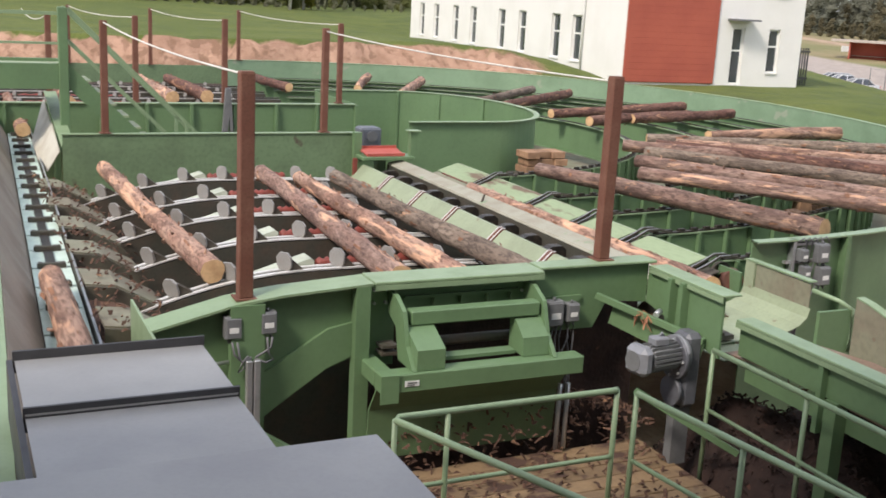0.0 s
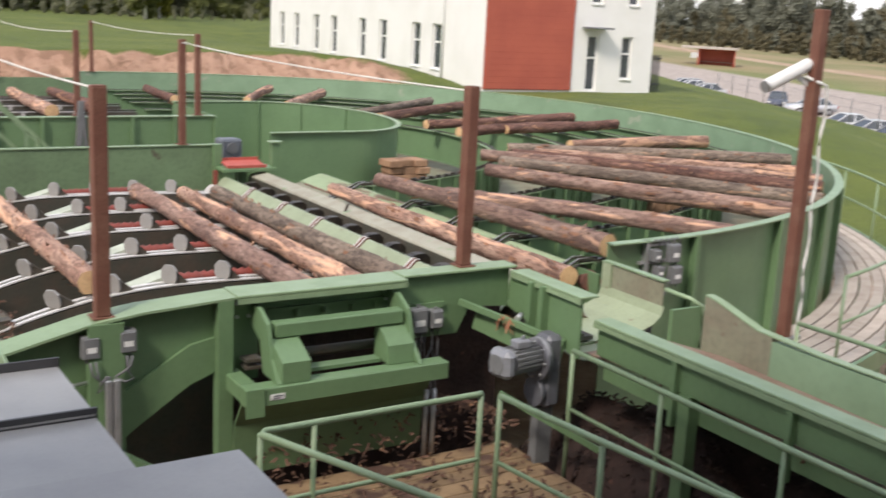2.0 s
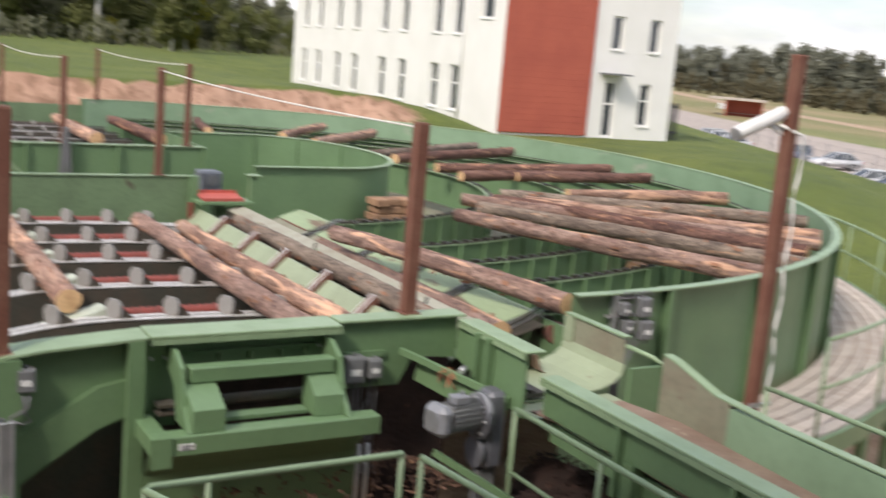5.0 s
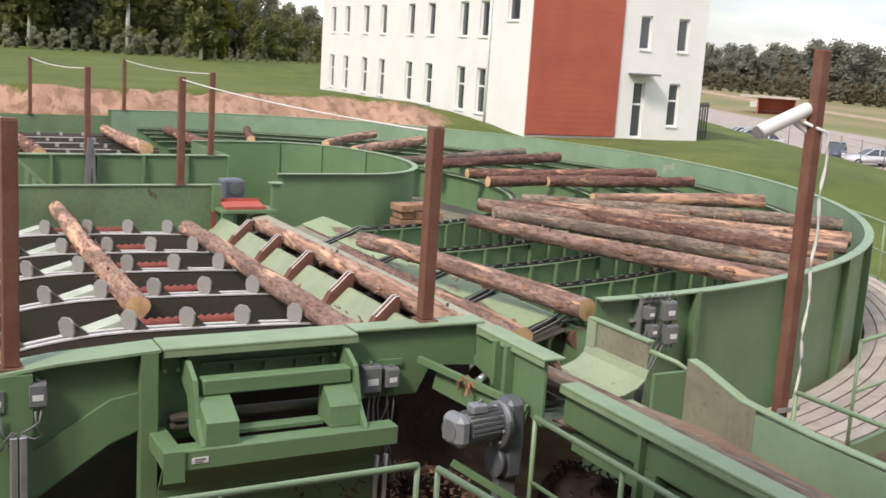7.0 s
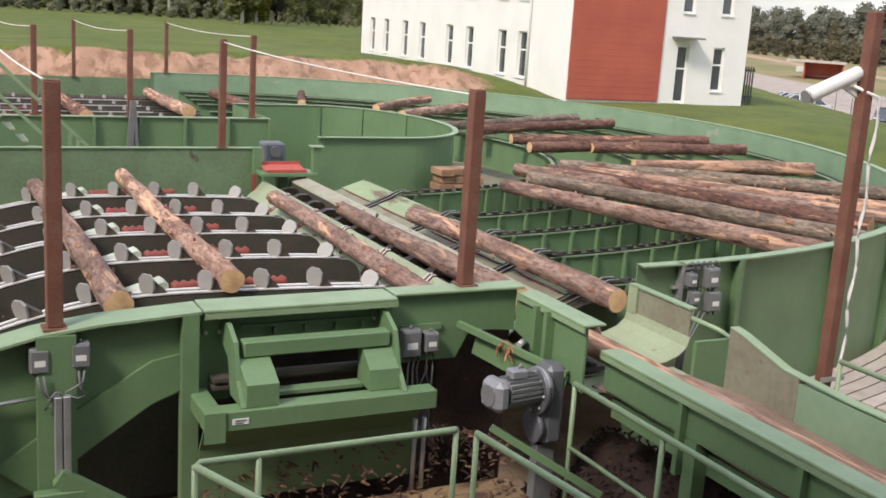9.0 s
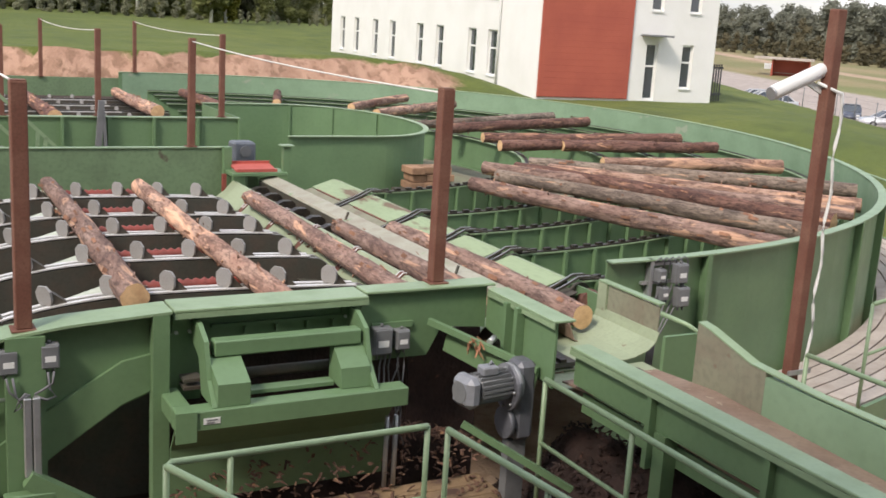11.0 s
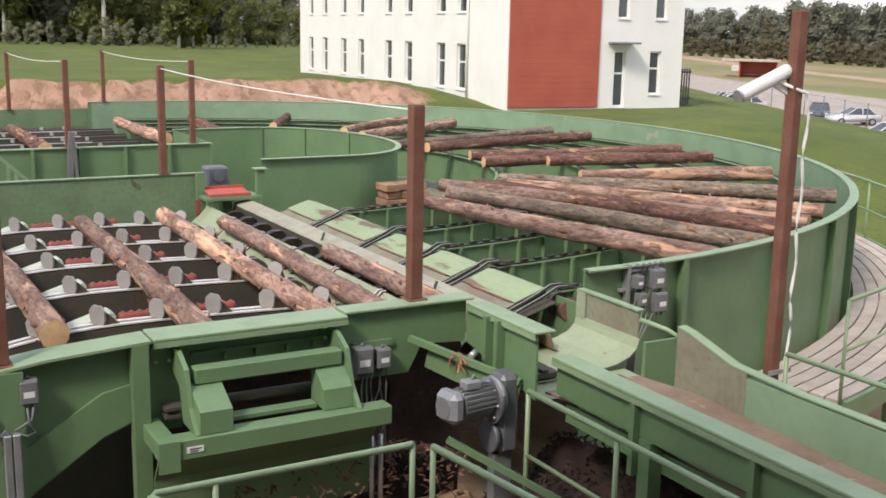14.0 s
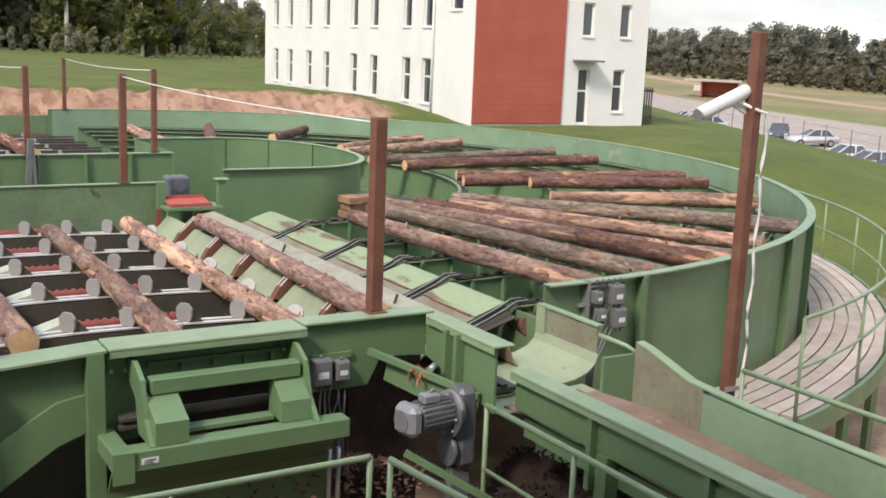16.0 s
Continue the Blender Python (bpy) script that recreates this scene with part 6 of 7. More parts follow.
def wiring():
    w = thing("cable_duct", (-3.26, -0.31, 2.2), "galvanised cable duct with looped grey cables", "cable duct")
    for du in (-0.035, 0.025):
        part("duct", box(-3.28 + du, -3.23 + du, -0.36, -0.31, 1.95, 2.53, 0.006), GALV, w)
    loops = (((-3.42, 2.68), (-3.40, 2.58), (-3.34, 2.52), (-3.30, 2.56), (-3.27, 2.54)), ((-3.38, 2.68), (-3.36, 2.55), (-3.32, 2.47), (-3.37, 2.44), (-3.34, 2.52), (-3.27, 2.55)),
             ((-3.11, 2.70), (-3.12, 2.62), (-3.18, 2.58), (-3.24, 2.55)), ((-3.15, 2.70), (-3.14, 2.58), (-3.10, 2.52), (-3.16, 2.50), (-3.24, 2.54)), ((-3.25, 1.95), (-3.2, 1.86), (-3.16, 1.74), (-3.2, 1.6)), ((-3.27, 1.95), (-3.24, 1.84), (-3.21, 1.72), (-3.22, 1.55)))
    for line in loops:
        part("cable", tube([(a, -0.33, b) for a, b in line], 0.009, 6), CABLE, w)
    part("conduit", tube([(-4.0, -0.22, 2.44), (-3.42, -0.24, 2.50)], 0.016, 8), GALV, w)
    c = thing("cable_bundle", (-0.45, -0.2, 1.6), "loose grey cables hanging below two switch boxes", "cables")
    rng = random.Random(8)
    for k in range(6):
        u = -0.54 + k * 0.04
        pts = [(u, -0.17, 2.56)]
        for j in range(1, 7):
            pts.append((u + rng.uniform(-0.03, 0.03), -0.18 + rng.uniform(-0.03, 0.02), 2.56 - j * 0.14))
        part("cable", tube(pts, 0.008, 6), CABLE, c)
    part("support_rail", box(-0.62, -0.26, -0.13, -0.103, 2.73, 2.78), GREEN, c)
    part("conduit", tube([(-0.60, -0.45, 1.5), (-0.60, -0.45, 2.1)], 0.02, 8), GALV, c)
    part("conduit", tube([(-0.52, -0.45, 1.5), (-0.52, -0.45, 2.1)], 0.02, 8), GALV, c)
    s = thing("sensor_bracket", (2.9, 0.5, 2.0), "grey bracket with sensor boxes and cables on the rim wall", "bracket")
    part("plate", box(2.68, 2.72, 0.48, 0.56, 2.45, 3.0), GALV, s)
    part("rail", box(2.6, 3.08, 0.50, 0.54, 2.74, 2.77), GALV, s)
    part("rail", box(2.72, 3.05, 0.50, 0.54, 2.93, 2.96), GALV, s)
    for k in range(5):
        u = 2.72 + k * 0.075
        part("cable", tube([(u, 0.46, 2.98), (u + 0.03, 0.42, 3.03), (u + 0.08, 0.42, 2.98), (u + 0.06, 0.44, 2.7), (u - 0.04, 0.42, 2.5), (2.6 + k * 0.02, 0.3, 2.2), (2.56 + k * 0.02, 0.28, 1.9)], 0.009, 6), CABLE, s)


wiring()


def red_tray():
    t = thing("red_tray", (1.0, 8.1, 2.6), "green shelf with a bright red tray at the trough's end", "tray")
    part("shelf", box(0.62, 1.50, 7.85, 8.30, 2.68, 2.74, 0.01), GREEN, t)
    part("tray", prism([(7.88, 2.745), (8.28, 2.80), (8.28, 2.86), (8.26, 2.86), (8.26, 2.82), (7.90, 2.765), (7.90, 2.79), (7.88, 2.79)], "u", 0.70, 1.34), REDTRAY, t, "bright red tray")
    part("bracket_post", box(1.44, 1.56, 7.9, 8.0, 2.74, 3.13), GREEN, t)
    part("bracket_flag", box(1.40, 1.60, 7.86, 8.04, 3.132, 3.15), RAIL_LIT_GREEN, t)
    part("red_brace", box(0.52, 0.58, 8.0, 8.06, 2.2, 2.70), REDOX, t)
    part("support", box(0.95, 1.10, 8.1, 8.25, 1.0, 2.68), GREEN, t)
    m = thing("blue_grey_motor", (1.15, 9.0, 2.4), "blue-grey square motor housing behind the tray", "motor")
    part("housing", box(0.97, 1.33, 8.9, 9.25, 2.55, 3.06, 0.03), BLUEGREY, m)
    part("hub", tube([(1.15, 8.86, 2.92), (1.15, 8.898, 2.92)], 0.09, 14), BOXGREY, m)
    part("foot", box(0.98, 1.32, 8.95, 9.2, 0.0, 2.548), GREEN, m)


BLUEGREY = mat("blue_grey_paint", (0.15, 0.165, 0.19), 0.5, scale=5, amount=0.5, fine=30, fine_amt=0.2, bump=0.03)
red_tray()


def floodlight():
    f = thing("floodlight", (2.9, -1.2, 4.85), "white tubular floodlight on the tall rusty post", "lamp")
    part("housing", tube([(2.34, -1.22, 4.80), (2.37, -1.22, 4.812), (2.86, -1.22, 5.0), (2.89, -1.22, 5.01)], [0.05, 0.062, 0.062, 0.05], 14), WHITE, f)
    part("lens_cap", tube([(2.325, -1.22, 4.795), (2.342, -1.22, 4.80)], 0.056, 14), GALV, f)
    part("arm", bar((2.72, -1.22, 4.90), (2.93, -1.24, 4.80), 0.03, 0.05), WHITE, f)
    pts = [(2.99, -1.35, 4.82)]
    for i in range(24):
        z = 4.75 - i * 0.125
        pts.append((3.0 + 0.018 * math.sin(i * 1.3), -1.352, z))
    part("cable", tube([(2.80, -1.25, 4.90), (2.92, -1.34, 4.84), *pts], 0.014, 8), WHITE, f, "white wavy cable")
    part("clamp", box(2.80, 3.06, -1.36, -1.341, 2.38, 2.42), GALV, f)


floodlight()


def ropes():
    def rope(a, b, sag):
        r = thing("white_rope", a, "white safety rope strung between rusty posts", "rope", "safety ropes")
        pts = []
        for i in range(15):
            s = i / 14
            pts.append((a[0] + (b[0] - a[0]) * s, a[1] + (b[1] - a[1]) * s, a[2] + (b[2] - a[2]) * s - sag * 4 * s * (1 - s)))
        part("strand", tube(pts, 0.009, 6), ROPE, r)
    rope((-3.2, 8.38, 4.66), (-3.283, -0.15, 4.66), 0.06)
    rope((0.135, 8.38, 4.64), (0.0, 0.06, 4.64), 0.05)
    rope((-2.1, 12.65, 4.6), (-2.1, 24.4, 4.43), 0.08)
    rope((-0.45, 12.65, 4.6), (0.15, 24.4, 4.43), 0.08)
    rope((1.85, 12.65, 4.6), (2.72, 24.4, 4.48), 0.08)
    rope((-3.6, 12.65, 4.6), (-3.7, 18.0, 4.5), 0.15)


ropes()


def stair():
    s = thing("access_stair", (-3.2, 9.6, 0), "green access stair and gangway over the infeed conveyor", "stair")
    part("gangway_beam", box(-8.0, -3.62, 9.42, 9.50, 3.60, 3.98), GREEN, s)
    part("gangway_deck", box(-8.0, -3.62, 9.51, 10.5, 3.88, 3.93), GREEN_WORN, s)
    part("gangway_beam", box(-8.0, -3.62, 10.51, 10.59, 3.60, 3.98), GREEN, s)
    part("corner_post", box(-3.72, -3.58, 9.38, 9.52, 2.0, 4.82, 0.01), GREEN, s)
    for z, h in ((4.72, 0.05), (4.28, 0.035)):
        part("gangway_rail", bar((-8.0, 9.46, z), (-3.72, 9.46, z), 0.05, h), RAIL_LIT_GREEN, s)
    for v in (9.44, 10.3):
        part("stringer", prism([(-3.57, 3.97), (-3.57, 3.60), (-1.85, 1.85), (-1.45, 1.85)], "v", v, v + 0.05), GREEN, s)
        part("stair_rail", bar((-3.57, v + 0.02, 4.80), (-1.65, v + 0.02, 2.92), 0.05, 0.05), RAIL_LIT_GREEN, s)
        part("stair_rail", bar((-3.57, v + 0.02, 4.33), (-1.95, v + 0.02, 2.75), 0.04, 0.04), RAIL_LIT_GREEN, s)
        part("rail_post", bar((-1.85, v + 0.02, 1.9), (-1.80, v + 0.02, 3.07), 0.05, 0.05), RAIL_LIT_GREEN, s)
    for k in range(10):
        part("tread", box(-3.5 + k * 0.185, -3.25 + k * 0.185, 9.492, 10.298, 3.70 - k * 0.18, 3.73 - k * 0.18), GREEN_WORN, s)
    g = thing("pale_guard_sheet", (-3.9, 9.0, 2.4), "pale worn plastic guard sheet beside the infeed", "guard")
    sheet = bmesh.new()
    outline = [(-4.10, 10.1, 2.72), (-4.06, 9.3, 2.52), (-4.0, 8.6, 2.48), (-3.84, 8.42, 2.80), (-3.82, 9.6, 3.02), (-3.84, 11.0, 3.28)]
    lo, hi = [sheet.verts.new(p) for p in outline], [sheet.verts.new((p[0] + 0.012, p[1], p[2] - 0.006)) for p in outline]
    sheet.faces.new(lo)
    sheet.faces.new(hi[::-1])
    for i in range(len(lo)):
        sheet.faces.new((lo[i], hi[i], hi[(i + 1) % len(lo)], lo[(i + 1) % len(lo)]))
    bmesh.ops.recalc_face_normals(sheet, faces=sheet.faces)
    part("sheet", sheet, SHEET, g)
    part("frame", prism(strip([(8.35, 2.86), (9.6, 3.06), (11.2, 3.36)], 0.03), "u", -3.81, -3.62), RAIL_LIT_GREEN, g)
    part("frame_leg", box(-3.72, -3.64, 8.45, 8.53, 2.2, 2.86), GREEN, g)
    p = thing("grey_strut", (-0.50, 12.45, 1.5), "dark grey strut with a small switch at the far wall", "strut")
    part("strut", bar((-0.55, 12.48, 1.6), (-0.42, 12.48, 3.35), 0.10, 0.10), BOXGREY, p)
    part("strut", bar((-0.30, 12.46, 1.6), (-0.40, 12.46, 3.2), 0.06, 0.06), BOXGREY, p)


stair()


def far_deck():
    d = thing("far_log_deck", (-2, 18, 2.3), "far chain deck with dark tracks and bright strips", "log conveyor")
    for v in (13.6, 15.0, 16.4, 17.8, 19.2, 20.6):
        part("track", box(-8.5, 2.1, v - 0.12, v + 0.12, 2.345, 2.58), DARK, d)
        for s in (-0.09, 0.04):
            part("wear_strip", box(-8.4, 1.0, v + s, v + s + 0.05, 2.584, 2.60), STEEL, d)
        part("chain", box(-8.4, 2.1, v - 0.03, v + 0.03, 2.602, 2.63), CHAIN, d)
        if v < 19:
            pts = [(-5.0 + 0.12 * i, v + 0.35, 2.58) for i in range(30)]
            part("screw_roller", tube(pts, [0.06 if i % 2 else 0.036 for i in range(30)], 8), REDOX, d, "red spiral roller")
        for k in range(18):
            u = -8.2 + k * 0.535
            q = new("dog", DOG_ME)
            q.parent, q.location, q.scale = d, Vector((u, v, 2.60)) - BASE[d.name], (0.62, 0.62, 0.62)
            g = new("gusset", GUS_ME)
            g.parent = q


far_deck()


TIMBER = mat("grimy_sawn_timber", (0.42, 0.25, 0.15), 0.85, second=(0.26, 0.15, 0.09), scale=6, amount=0.9, fine=30, fine_amt=0.35, bump=0.15, rand=0.4)


def timber_blocks():
    b = thing("timber_stack", (4.6, 9.1, 2.1), "stack of short orange sawn timber blocks under the table", "timber")
    rng = random.Random(3)
    for k in range(9):
        u, z = 4.20 + (k % 3) * 0.27 + 0.05 * (k // 3 % 2), 2.20 + (k // 3) * 0.135
        part("block", box(u, u + 0.26, 9.0 + rng.uniform(0, 0.1), 9.45, z, z + 0.12, 0.008), TIMBER, b)
    part("bearer", box(4.0, 5.2, 9.0, 9.4, 1.722, 2.195), DARK, b)
    for x, y in ((5.6, 6.2), (7.2, 5.4), (6.4, 4.6), (8.8, 6.6), (5.0, 5.0)):
        c = thing("timber_wedge", (x, y, 1.72), "pale sawn timber support block under the table", "timber", "timber supports")
        part("wedge", prism([(x, 1.72), (x + 0.5, 1.72), (x + 0.35, 2.3), (x + 0.15, 2.3)], "v", y, y + 0.3), TIMBER, c)


timber_blocks()


def mound_z(u, v):
    a, b = (u - 0.3) / 2.2, (v + 4.6) / 5.1
    if not (0 < a < 1 and 0 < b < 1):
        return 0.1
    return 0.1 + 1.95 * (math.sin(math.pi * a) * math.sin(math.pi * b)) ** 0.35 * (0.92 + 0.28 * noise.noise((u * 2.1, v * 2.1, 1)))


def bark_litter():
    """Loose bark and chips: on the platform, in the pit, on the feed plates and in the troughs."""
    rng = random.Random(17)
    heaps = [("bark_litter", -2.2, 0.25, -4.5, 0.15, 1.47, 1100, 0.0, "loose bark and chips on the plank platform"), ("bark_heap", 0.35, 2.3, -4.4, 0.3, 1.05, 3000, 0.0, "loose shreds of bark on the heap below the chute"),
             ("bark_heap", -2.3, 0.4, -0.5, 0.2, 1.62, 700, 0.40, "bark waste in the pit below the deck"), ("bark_litter", -4.3, -3.4, 0.3, 7.6, 2.45, 420, 0.12, "bark flakes on the feed plates"),
             ("bark_litter", 1.40, 1.68, 0.8, 7.0, 2.40, 260, 0.10, "bark flakes in the log trough"), ("bark_litter", 0.75, 1.6, -8.0, -1.3, 2.345, 260, 0.05, "bark flakes on the chute floor"), ("bark_litter", -3.6, 0.1, 0.5, 8.0, 1.45, 900, 0.3, "bark waste under the chain deck"),
             ("bark_litter", -4.0, -2.5, -1.6, 0.2, 0.9, 400, 0.7, "bark waste beside the front legs")]
    for name, u0, u1, v0, v1, z, count, pile, label in heaps:
        verts, faces = [], []
        for _ in range(count):
            a, b = rng.random(), rng.random()
            u, v = u0 + (u1 - u0) * a, v0 + (v1 - v0) * b
            zz = z + pile * (math.sin(math.pi * a) * math.sin(math.pi * b)) * rng.uniform(0.7, 1.0) + rng.uniform(0, 0.03)
            if name == "bark_litter" and u1 < -3.3:
                zz = 2.64 - 0.36 * a ** 1.5 + rng.uniform(0, 0.01)
            elif name == "bark_litter" and u0 == 1.40:
                zz = 2.468 + rng.uniform(0, 0.02)
            elif name == "bark_heap" and z == 1.05:
                zz = min(2.12, mound_z(u, v)) + rng.uniform(0, 0.05)
            big = 0.6 if z > 2.3 else 0.62
            ln, wd, yaw = rng.uniform(0.02, 0.075) * big, rng.uniform(0.008, 0.026) * big, rng.random() * math.tau
            c, s = math.cos(yaw), math.sin(yaw)
            tip = rng.uniform(-0.02, 0.03)
            k = len(verts)
            for x, y, t in ((-ln, -wd, -tip), (ln, -wd, tip), (ln * 0.8, wd, tip), (-ln * 0.9, wd, -tip), (0, 0, 0.018)):
                verts.append((u + x * c - y * s, v + x * s + y * c, zz + t))
            faces += [(k, k + 1, k + 4), (k + 1, k + 2, k + 4), (k + 2, k + 3, k + 4), (k + 3, k, k + 4)]
        me = bpy.data.meshes.new(name)
        me.from_pydata(verts, [], faces)
        me.materials.append(SHADED_BARK if z < 1.1 and "heap" in name else DEBRIS)
        ob = new(name, me)
        ob.matrix_world = O
        tagged(ob, label, "bark waste", kind="stuff")


bark_litter()


def heap_body():
    bm = bmesh.new()
    n = 30
    grid = [[bm.verts.new((0.3 + 2.2 * i / n, -4.6 + 5.1 * j / n, min(2.10, mound_z(0.3 + 2.2 * i / n, -4.6 + 5.1 * j / n) + 0.05 * noise.noise((i * 0.9, j * 0.9, 4))))) for i in range(n + 1)] for j in range(n + 1)]
    for j in range(n):
        for i in range(n):
            bm.faces.new((grid[j][i], grid[j][i + 1], grid[j + 1][i + 1], grid[j + 1][i])).smooth = True
    solo("bark_mound", bm, SHADED_BARK, "mound of bark waste under the chute, darkened as in pit shade", "bark waste", base=(1.2, -2.0, 0))


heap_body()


# Dark sheet laid over the ground for the shade below the machine.
solo("pit_floor", box(-4.2, 2.6, -9.0, 0.2, 0.06, 0.10), SHADED_BARK, "floor sheet under the machine, coloured dark for the pit shade", "floor", kind="structure", base=(-0.8, -4.4, 0.06))


def bark_tuft():
    t = thing("bark_tuft", (0.14, -0.55, 2.68), "tuft of torn orange bark strips caught on the tie bar", "bark waste")
    rng = random.Random(5)
    bm = bmesh.new()
    for _ in range(22):
        u, v, z = 0.13 + rng.uniform(-0.06, 0.06), -0.56 + rng.uniform(-0.08, 0.08), 2.70 + rng.uniform(-0.02, 0.03)
        bar((u, v, z), (u + rng.uniform(-0.06, 0.06), v + rng.uniform(-0.06, 0.02), z - rng.uniform(0.03, 0.14)), 0.012, 0.005, bm)
    part("strips", bm, SAWN_DARK, t, kind="stuff")


SAWN_DARK = mat("torn_bark_strip", (0.42, 0.19, 0.10), 0.85, second=(0.22, 0.10, 0.06), scale=9, amount=0.8, fine=40, fine_amt=0.4, bump=0.2)
bark_tuft()



def motions():
    """All that moves: logs over the deck, round the table and out; dogs with the deck chains."""

    def deck(ob, rows):
        walk(ob, [(t, lay(u, v, z, yaw, spin)) for t, u, v, z, yaw, spin in rows])

    deck(D1, [(0, -3.17, 4.95, 2.62, 1.8, 0), (1.5, -3.04, 4.95, 2.64, 1.4, 5), (2.5, -2.80, 5.0, 2.71, 0.5, 8), (5, -2.33, 5.2, DL, -1, 15), (7.5, -1.69, 5.3, DL, -2.3, 18), (8.2, -1.63, 5.2, DL, -1.6, 18),
              (10.3, -1.12, 4.0, DL, -0.5, 25), (11, -0.99, 3.85, DL, -0.5, 25), (12.5, -0.75, 3.75, DL, -0.8, 25), (14.5, -0.31, 3.7, DL, -0.8, 30), (16, -0.30, 3.7, DL, -0.8, 30)])
    deck(D2, [(0, -1.42, 3.85, DL, -2, 40), (1.5, -1.22, 3.5, DL, 0, 42), (2.5, -1.03, 3.5, DL, 1, 45), (3.5, -0.75, 3.3, DL, 1.5, 50), (5, -0.60, 3.5, DL, 1.5, 55), (7.5, -0.18, 3.6, DL, 0.5, 60),
              (8.2, -0.02, 3.4, DL - 0.02, 0.5, 70), (9.4, 0.45, 3.8, 2.575, -0.8, 95), (15.2, 0.45, 3.8, 2.575, -0.8, 95), (15.6, 0.52, 3.7, 2.66, -0.5, 110), (16, 0.66, 3.8, 2.735, -1.2, 140)])
    deck(D3, [(0, -0.93, 3.45, DL, -1, 10), (1.5, -0.70, 3.35, DL, -1, 12), (2.5, -0.50, 3.25, DL, 0, 14), (3.5, -0.24, 3.35, DL, 1, 16), (5.2, -0.15, 3.1, DL, 0, 20), (6.2, 0.44, 3.2, 2.575, 0, 60),
              (6.9, 0.90, 4.0, 2.70, 0, 120), (7.3, 0.95, 3.1, 2.61, 0, 130), (7.5, 0.95, 2.6, 2.61, 0, 130), (8, 0.95, 1.3, 2.61, 0, 130), (9, 1.0, -1.9, 2.60, 0, 130), (11, 1.15, -9.5, 2.58, 0, 130), (16, 1.15, -14, 2.58, 0, 130)])
    deck(D4, [(0, -0.30, 3.4, DL, 1.5, 0), (1.5, -0.2, 3.3, DL, 1, 3), (2.5, -0.05, 3.1, DL, 0, 10), (3.5, 0.26, 3.2, 2.66, 1, 40), (4.1, 0.58, 3.6, 2.70, 1, 80), (4.5, 0.90, 3.9, 2.68, 0.5, 110), (5.0, 0.95, 4.1, 2.61, 0, 115),
              (5.3, 0.95, 3.4, 2.61, 0, 115), (6.6, 1.0, -0.8, 2.60, 0, 115), (8, 1.15, -7.5, 2.58, 0, 115), (16, 1.15, -20, 2.58, 0, 115)])
    deck(LN, [(0, infeed_u(-6.5), -6.5, 2.63, 0, 0), (2, infeed_u(-6.0), -6.0, 2.63, 0, 0), (5, infeed_u(4.0), 4.0, 2.63, 0, 0), (6, -4.2, 4.2, 2.74, 0, -20), (7.0, -3.3, 4.2, 2.65, 0, -10), (7.5, -3.1, 4.2, 2.67, 0, 0), (8.2, -2.86, 4.1, 2.72, 1, 5),
              (10.3, -2.34, 4.4, DL, -0.6, 10), (11, -2.14, 4.35, DL, -1, 10), (11.5, -2.01, 4.3, DL, -1, 10), (12.5, -1.84, 4.2, DL, -1, 10), (13.3, -1.66, 3.95, DL, -1, 12), (14.5, -1.40, 3.6, DL, -1, 14), (16, -1.37, 3.6, DL, -1, 14)])
    deck(LM, [(0, infeed_u(-12.5), -12.5, 2.63, 0, 0), (8.4, infeed_u(-12.0), -12.0, 2.63, 0, 0), (11, infeed_u(4.0), 4.0, 2.63, 0, 0), (12, -4.2, 4.2, 2.74, 0, -20), (12.9, -3.4, 4.2, 2.63, 0, -10), (13.3, -3.1, 4.25, 2.67, 0, 0), (14.5, -2.60, 4.3, DL - 0.01, 1, 5), (16, -2.62, 4.2, DL - 0.01, 1, 5)])
    deck(LT, [(0, 1.62, 3.2, 2.56, 0, 0), (1.7, 1.62, 3.3, 2.56, 0, 0), (2.15, 1.50, 3.1, 2.74, 0, 20), (2.5, 1.0, 2.7, 2.62, 0, 50), (3.0, 1.0, 1.7, 2.61, 0, 55), (3.5, 1.0, -0.6, 2.61, 0, 55), (4.0, 1.05, -4.5, 2.58, 0, 55),
              (5, 1.15, -12, 2.58, 0, 55), (16, 1.15, -26, 2.58, 0, 55)])
    deck(LX, [(0, 3.48, 3.85, 2.80, 17, 0), (1.5, 2.88, 3.88, 2.82, 10, 30), (2.0, 2.42, 3.4, 2.84, 5, 50), (2.5, 2.10, 3.15, 2.86, 2, 80), (3.0, 1.80, 3.0, 2.78, 4, 120), (3.4, 1.62, 3.3, 2.57, -1, 180), (5, 1.61, 3.25, 2.52, -0.5, 190), (8.2, 1.61, 3.25, 2.52, -0.5, 190),
              (9.2, 0.95, 3.2, 2.66, 0, 240), (10.3, 0.95, 2.9, 2.61, 0, 240), (11, 0.95, 2.1, 2.61, 0, 240), (11.6, 0.95, 0.6, 2.61, 0, 240), (12.3, 1.0, -2.0, 2.60, 0, 240), (13.4, 1.15, -7.5, 2.58, 0, 240), (16, 1.15, -17, 2.58, 0, 240)])
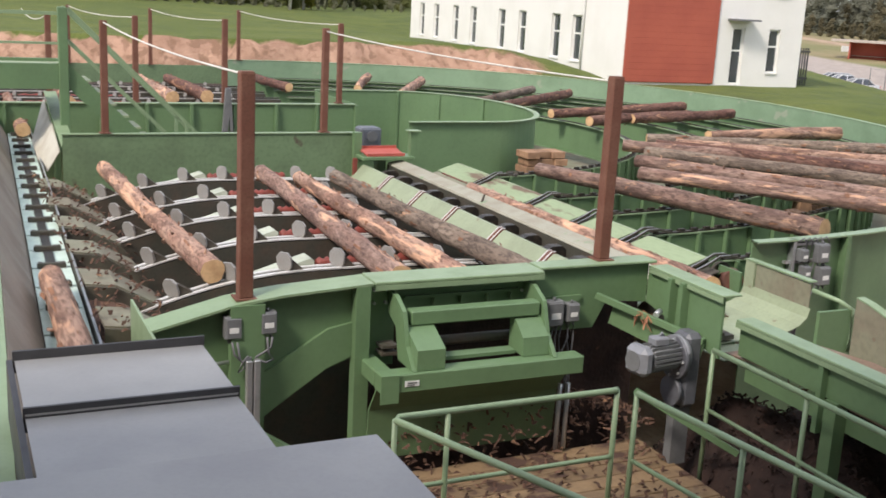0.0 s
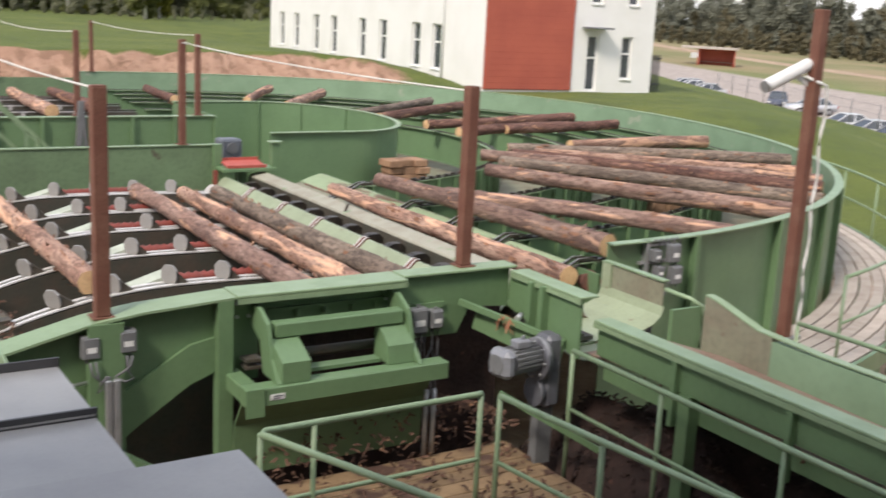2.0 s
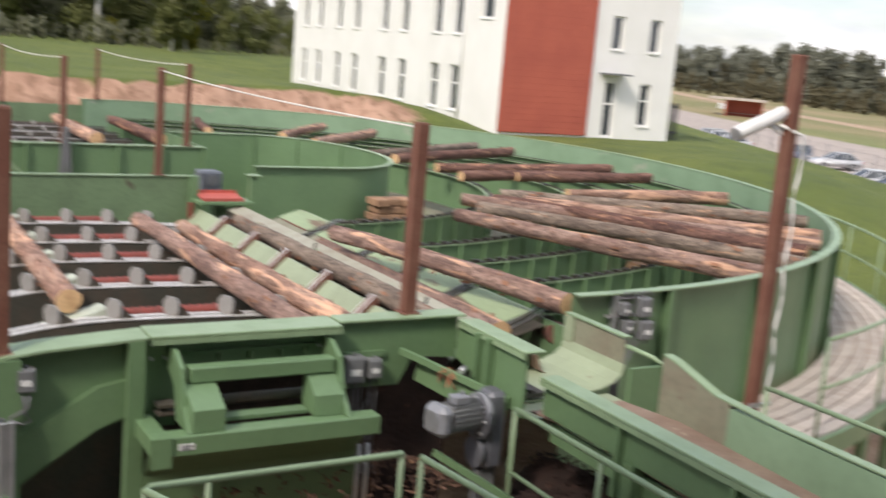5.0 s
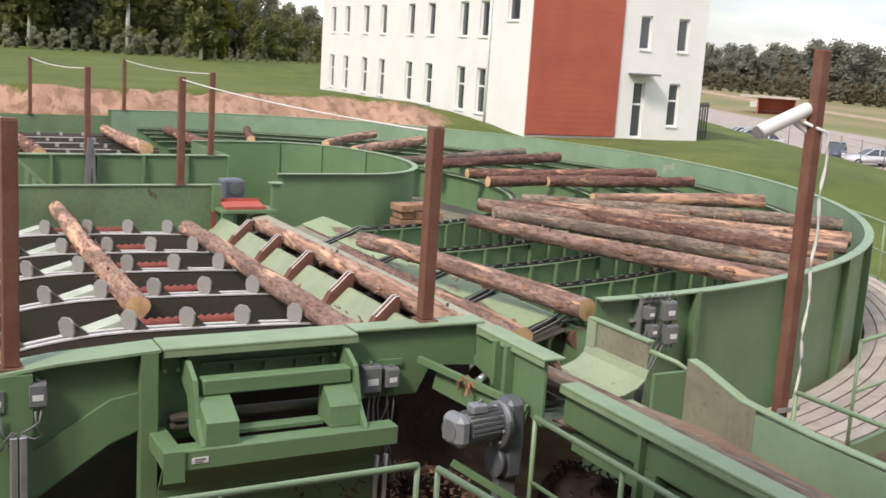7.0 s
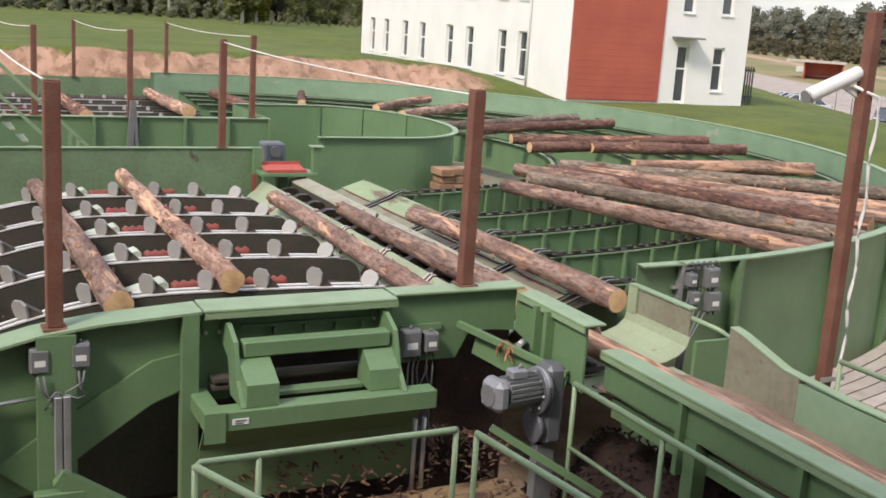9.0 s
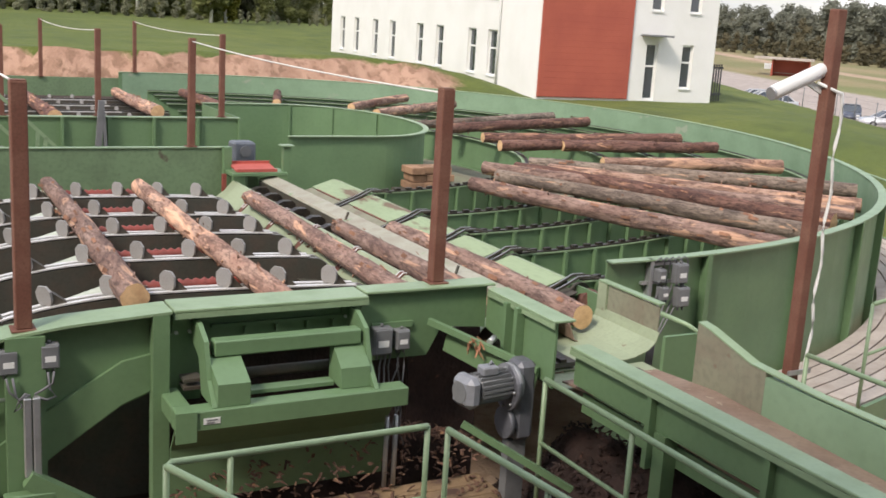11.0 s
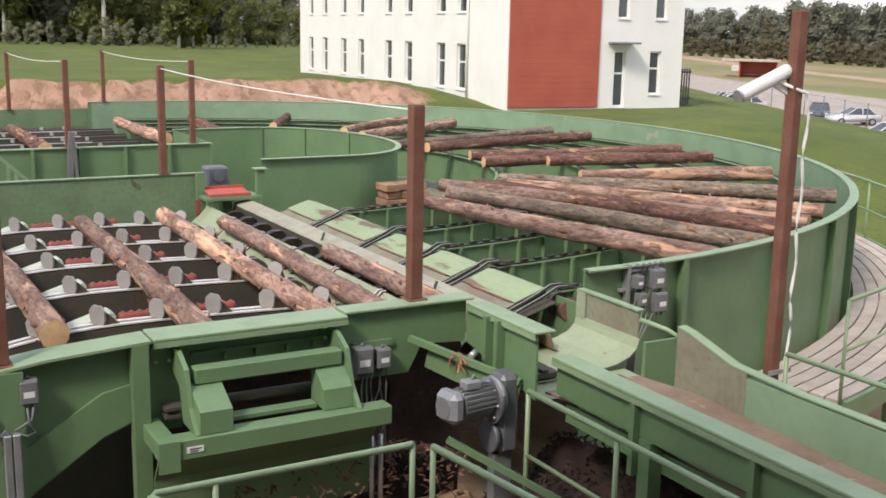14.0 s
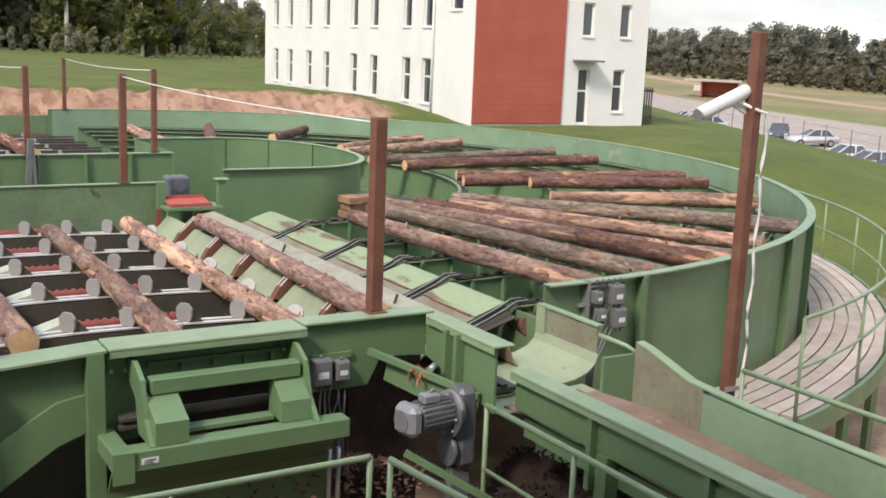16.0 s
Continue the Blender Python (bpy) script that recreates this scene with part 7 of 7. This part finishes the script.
    deck(LX2, [(0, 5.4, 3.9, 2.80, 33, 0), (1.5, 4.2, 3.35, 2.80, 31, 10), (2.0, 3.75, 2.95, 2.80, 29, 15), (2.5, 3.36, 2.75, 2.80, 26, 20), (3.0, 3.1, 2.75, 2.80, 21, 26), (3.5, 2.85, 2.75, 2.80, 16, 30), (4.0, 2.5, 2.74, 2.82, 13.5, 40),
               (4.5, 2.1, 2.74, 2.84, 12, 50), (5.2, 1.84, 2.74, 2.85, 11, 60), (7.5, 1.90, 2.75, 2.84, 9, 62), (8.4, 1.90, 2.75, 2.84, 9, 62), (9.5, 1.65, 2.25, 2.61, 0.6, 110), (10.7, 1.65, 2.2, 2.60, 0.6, 112),
               (11.6, 1.62, 2.2, 2.53, 0.3, 118), (12.2, 1.61, 2.2, 2.51, 0, 120), (12.95, 1.61, 2.2, 2.51, 0, 120), (13.3, 1.50, 2.25, 2.72, 0, 135), (13.5, 1.33, 2.2, 2.78, 0, 145), (13.7, 1.06, 2.2, 2.70, 0, 158), (14.0, 0.97, 2.0, 2.61, 0, 160),
               (14.5, 0.97, 0.45, 2.61, 0, 160), (15, 1.0, -2.7, 2.60, 0, 160), (16, 1.15, -10, 2.58, 0, 160)])
    deck(I1, [(0, infeed_u(14.8), 14.8, 2.63, 0, 0), (2, infeed_u(18.5), 18.5, 2.63, 0, 0), (4, infeed_u(23), 23, 2.63, 0, 0), (16, infeed_u(30), 30, 2.63, 0, 0)])
    deck(I2, [(0, infeed_u(-0.7), -0.7, 2.67, 0, 0), (1, infeed_u(2.1), 2.1, 2.67, 0, 0), (2, infeed_u(5.0), 5.0, 2.67, 0, 0), (4, infeed_u(14), 14, 2.67, 0, 0), (16, infeed_u(23), 23, 2.67, 0, 0)])

    def along_rim(m, half):
        """A log whose outer end meets the rim slides inwards until it is clear of it."""
        end = m @ Vector((0, -half, 0))
        du, dv = end.x - CU, end.y - CV
        over = math.hypot(du, dv) + 0.13 - rim_r(math.degrees(math.atan2(dv, du)))
        return m @ Matrix.Translation((0, max(0.0, over) * 1.05, 0))

    turn_at = Matrix.Translation((3.0, 12.4, 0))
    for ob, (a, b, c, d, lk, f) in zip(RING_LOGS, RING):
        def mid(p, q):
            return ((p[0] + q[0]) / 2, (p[1] + q[1]) / 2, math.degrees(math.atan2(q[0] - p[0], p[1] - q[1])))
        (u0, v0, y0), (u1, v1, y1) = mid(a, b), mid(c, d)
        rows, reach_out = [], (math.dist(a, b) + math.dist(c, d)) / 4
        for t, deg in TABLE_TURN:
            m = turn_at @ Matrix.Rotation(radians(deg * f), 4, "Z") @ turn_at.inverted() @ Matrix.Translation((u0, v0, 2.795)) @ Matrix.Rotation(radians(y0), 4, "Z")
            rows.append((t, O @ along_rim(m, reach_out)))
        for t, s in LATE_TURN:
            m = Matrix.Translation((u0 + (u1 - u0) * s, v0 + (v1 - v0) * s, 2.795)) @ Matrix.Rotation(radians(y0 + (y1 - y0) * s), 4, "Z")
            rows.append((t, O @ along_rim(m, reach_out)))
        walk(ob, rows)
    for ob, (us, v, ln, lk) in zip(FAR_LOGS, FAR):
        rows = list(zip((0, 7.5, 11, 16), us))
        walk(ob, [(t, lay(u, v + 0.25 * max(0, u - 3), 2.76, -8 * max(0.0, u - 3))) for t, u in [rows[0], (3.5, (us[0] + us[1]) / 2), *rows[1:3], (12.5, us[2] + 0.1 * (us[3] - us[2])), (14.5, us[2] + 0.54 * (us[3] - us[2])), rows[3]]])
    off = BASE[DECK.name]
    for ob, v, i in DOGS:
        rows = []
        for t, s in CHAIN_RUN:
            u, vv, z, tip = chain_place(-3.42 + (i - 6) * PITCH + s, v)
            rows.append((t, Matrix.Translation(Vector((u, vv, z)) - off) @ Matrix.Rotation(radians(tip), 4, "Y")))
        walk(ob, rows)

    # the lifting plates between the lead plates throw one log at a time into the channel
    for k in KICKERS:
        b = k.location.copy()
        rows = [(t, Matrix.Translation(b + Vector((0.03 * h, 0, 0.15 * h)))) for t, h in ((0, 0), (3.6, 0), (4.1, 0.5), (4.7, 1), (5.3, 0), (6.4, 0), (6.9, 1), (7.3, 0.8), (7.7, 0), (15.2, 0), (15.7, 0.6), (16, 1))]
        walk(k, rows)
    # the infeed carries its flights along until the line is clear
    for q, b in FLIGHTS:
        walk(q, [(t, Matrix.Translation(b + Vector((0, d, 0)))) for t, d in ((0, 0), (1, 2.8), (2, 5.6), (3, 6.6), (16, 6.6))])


motions()
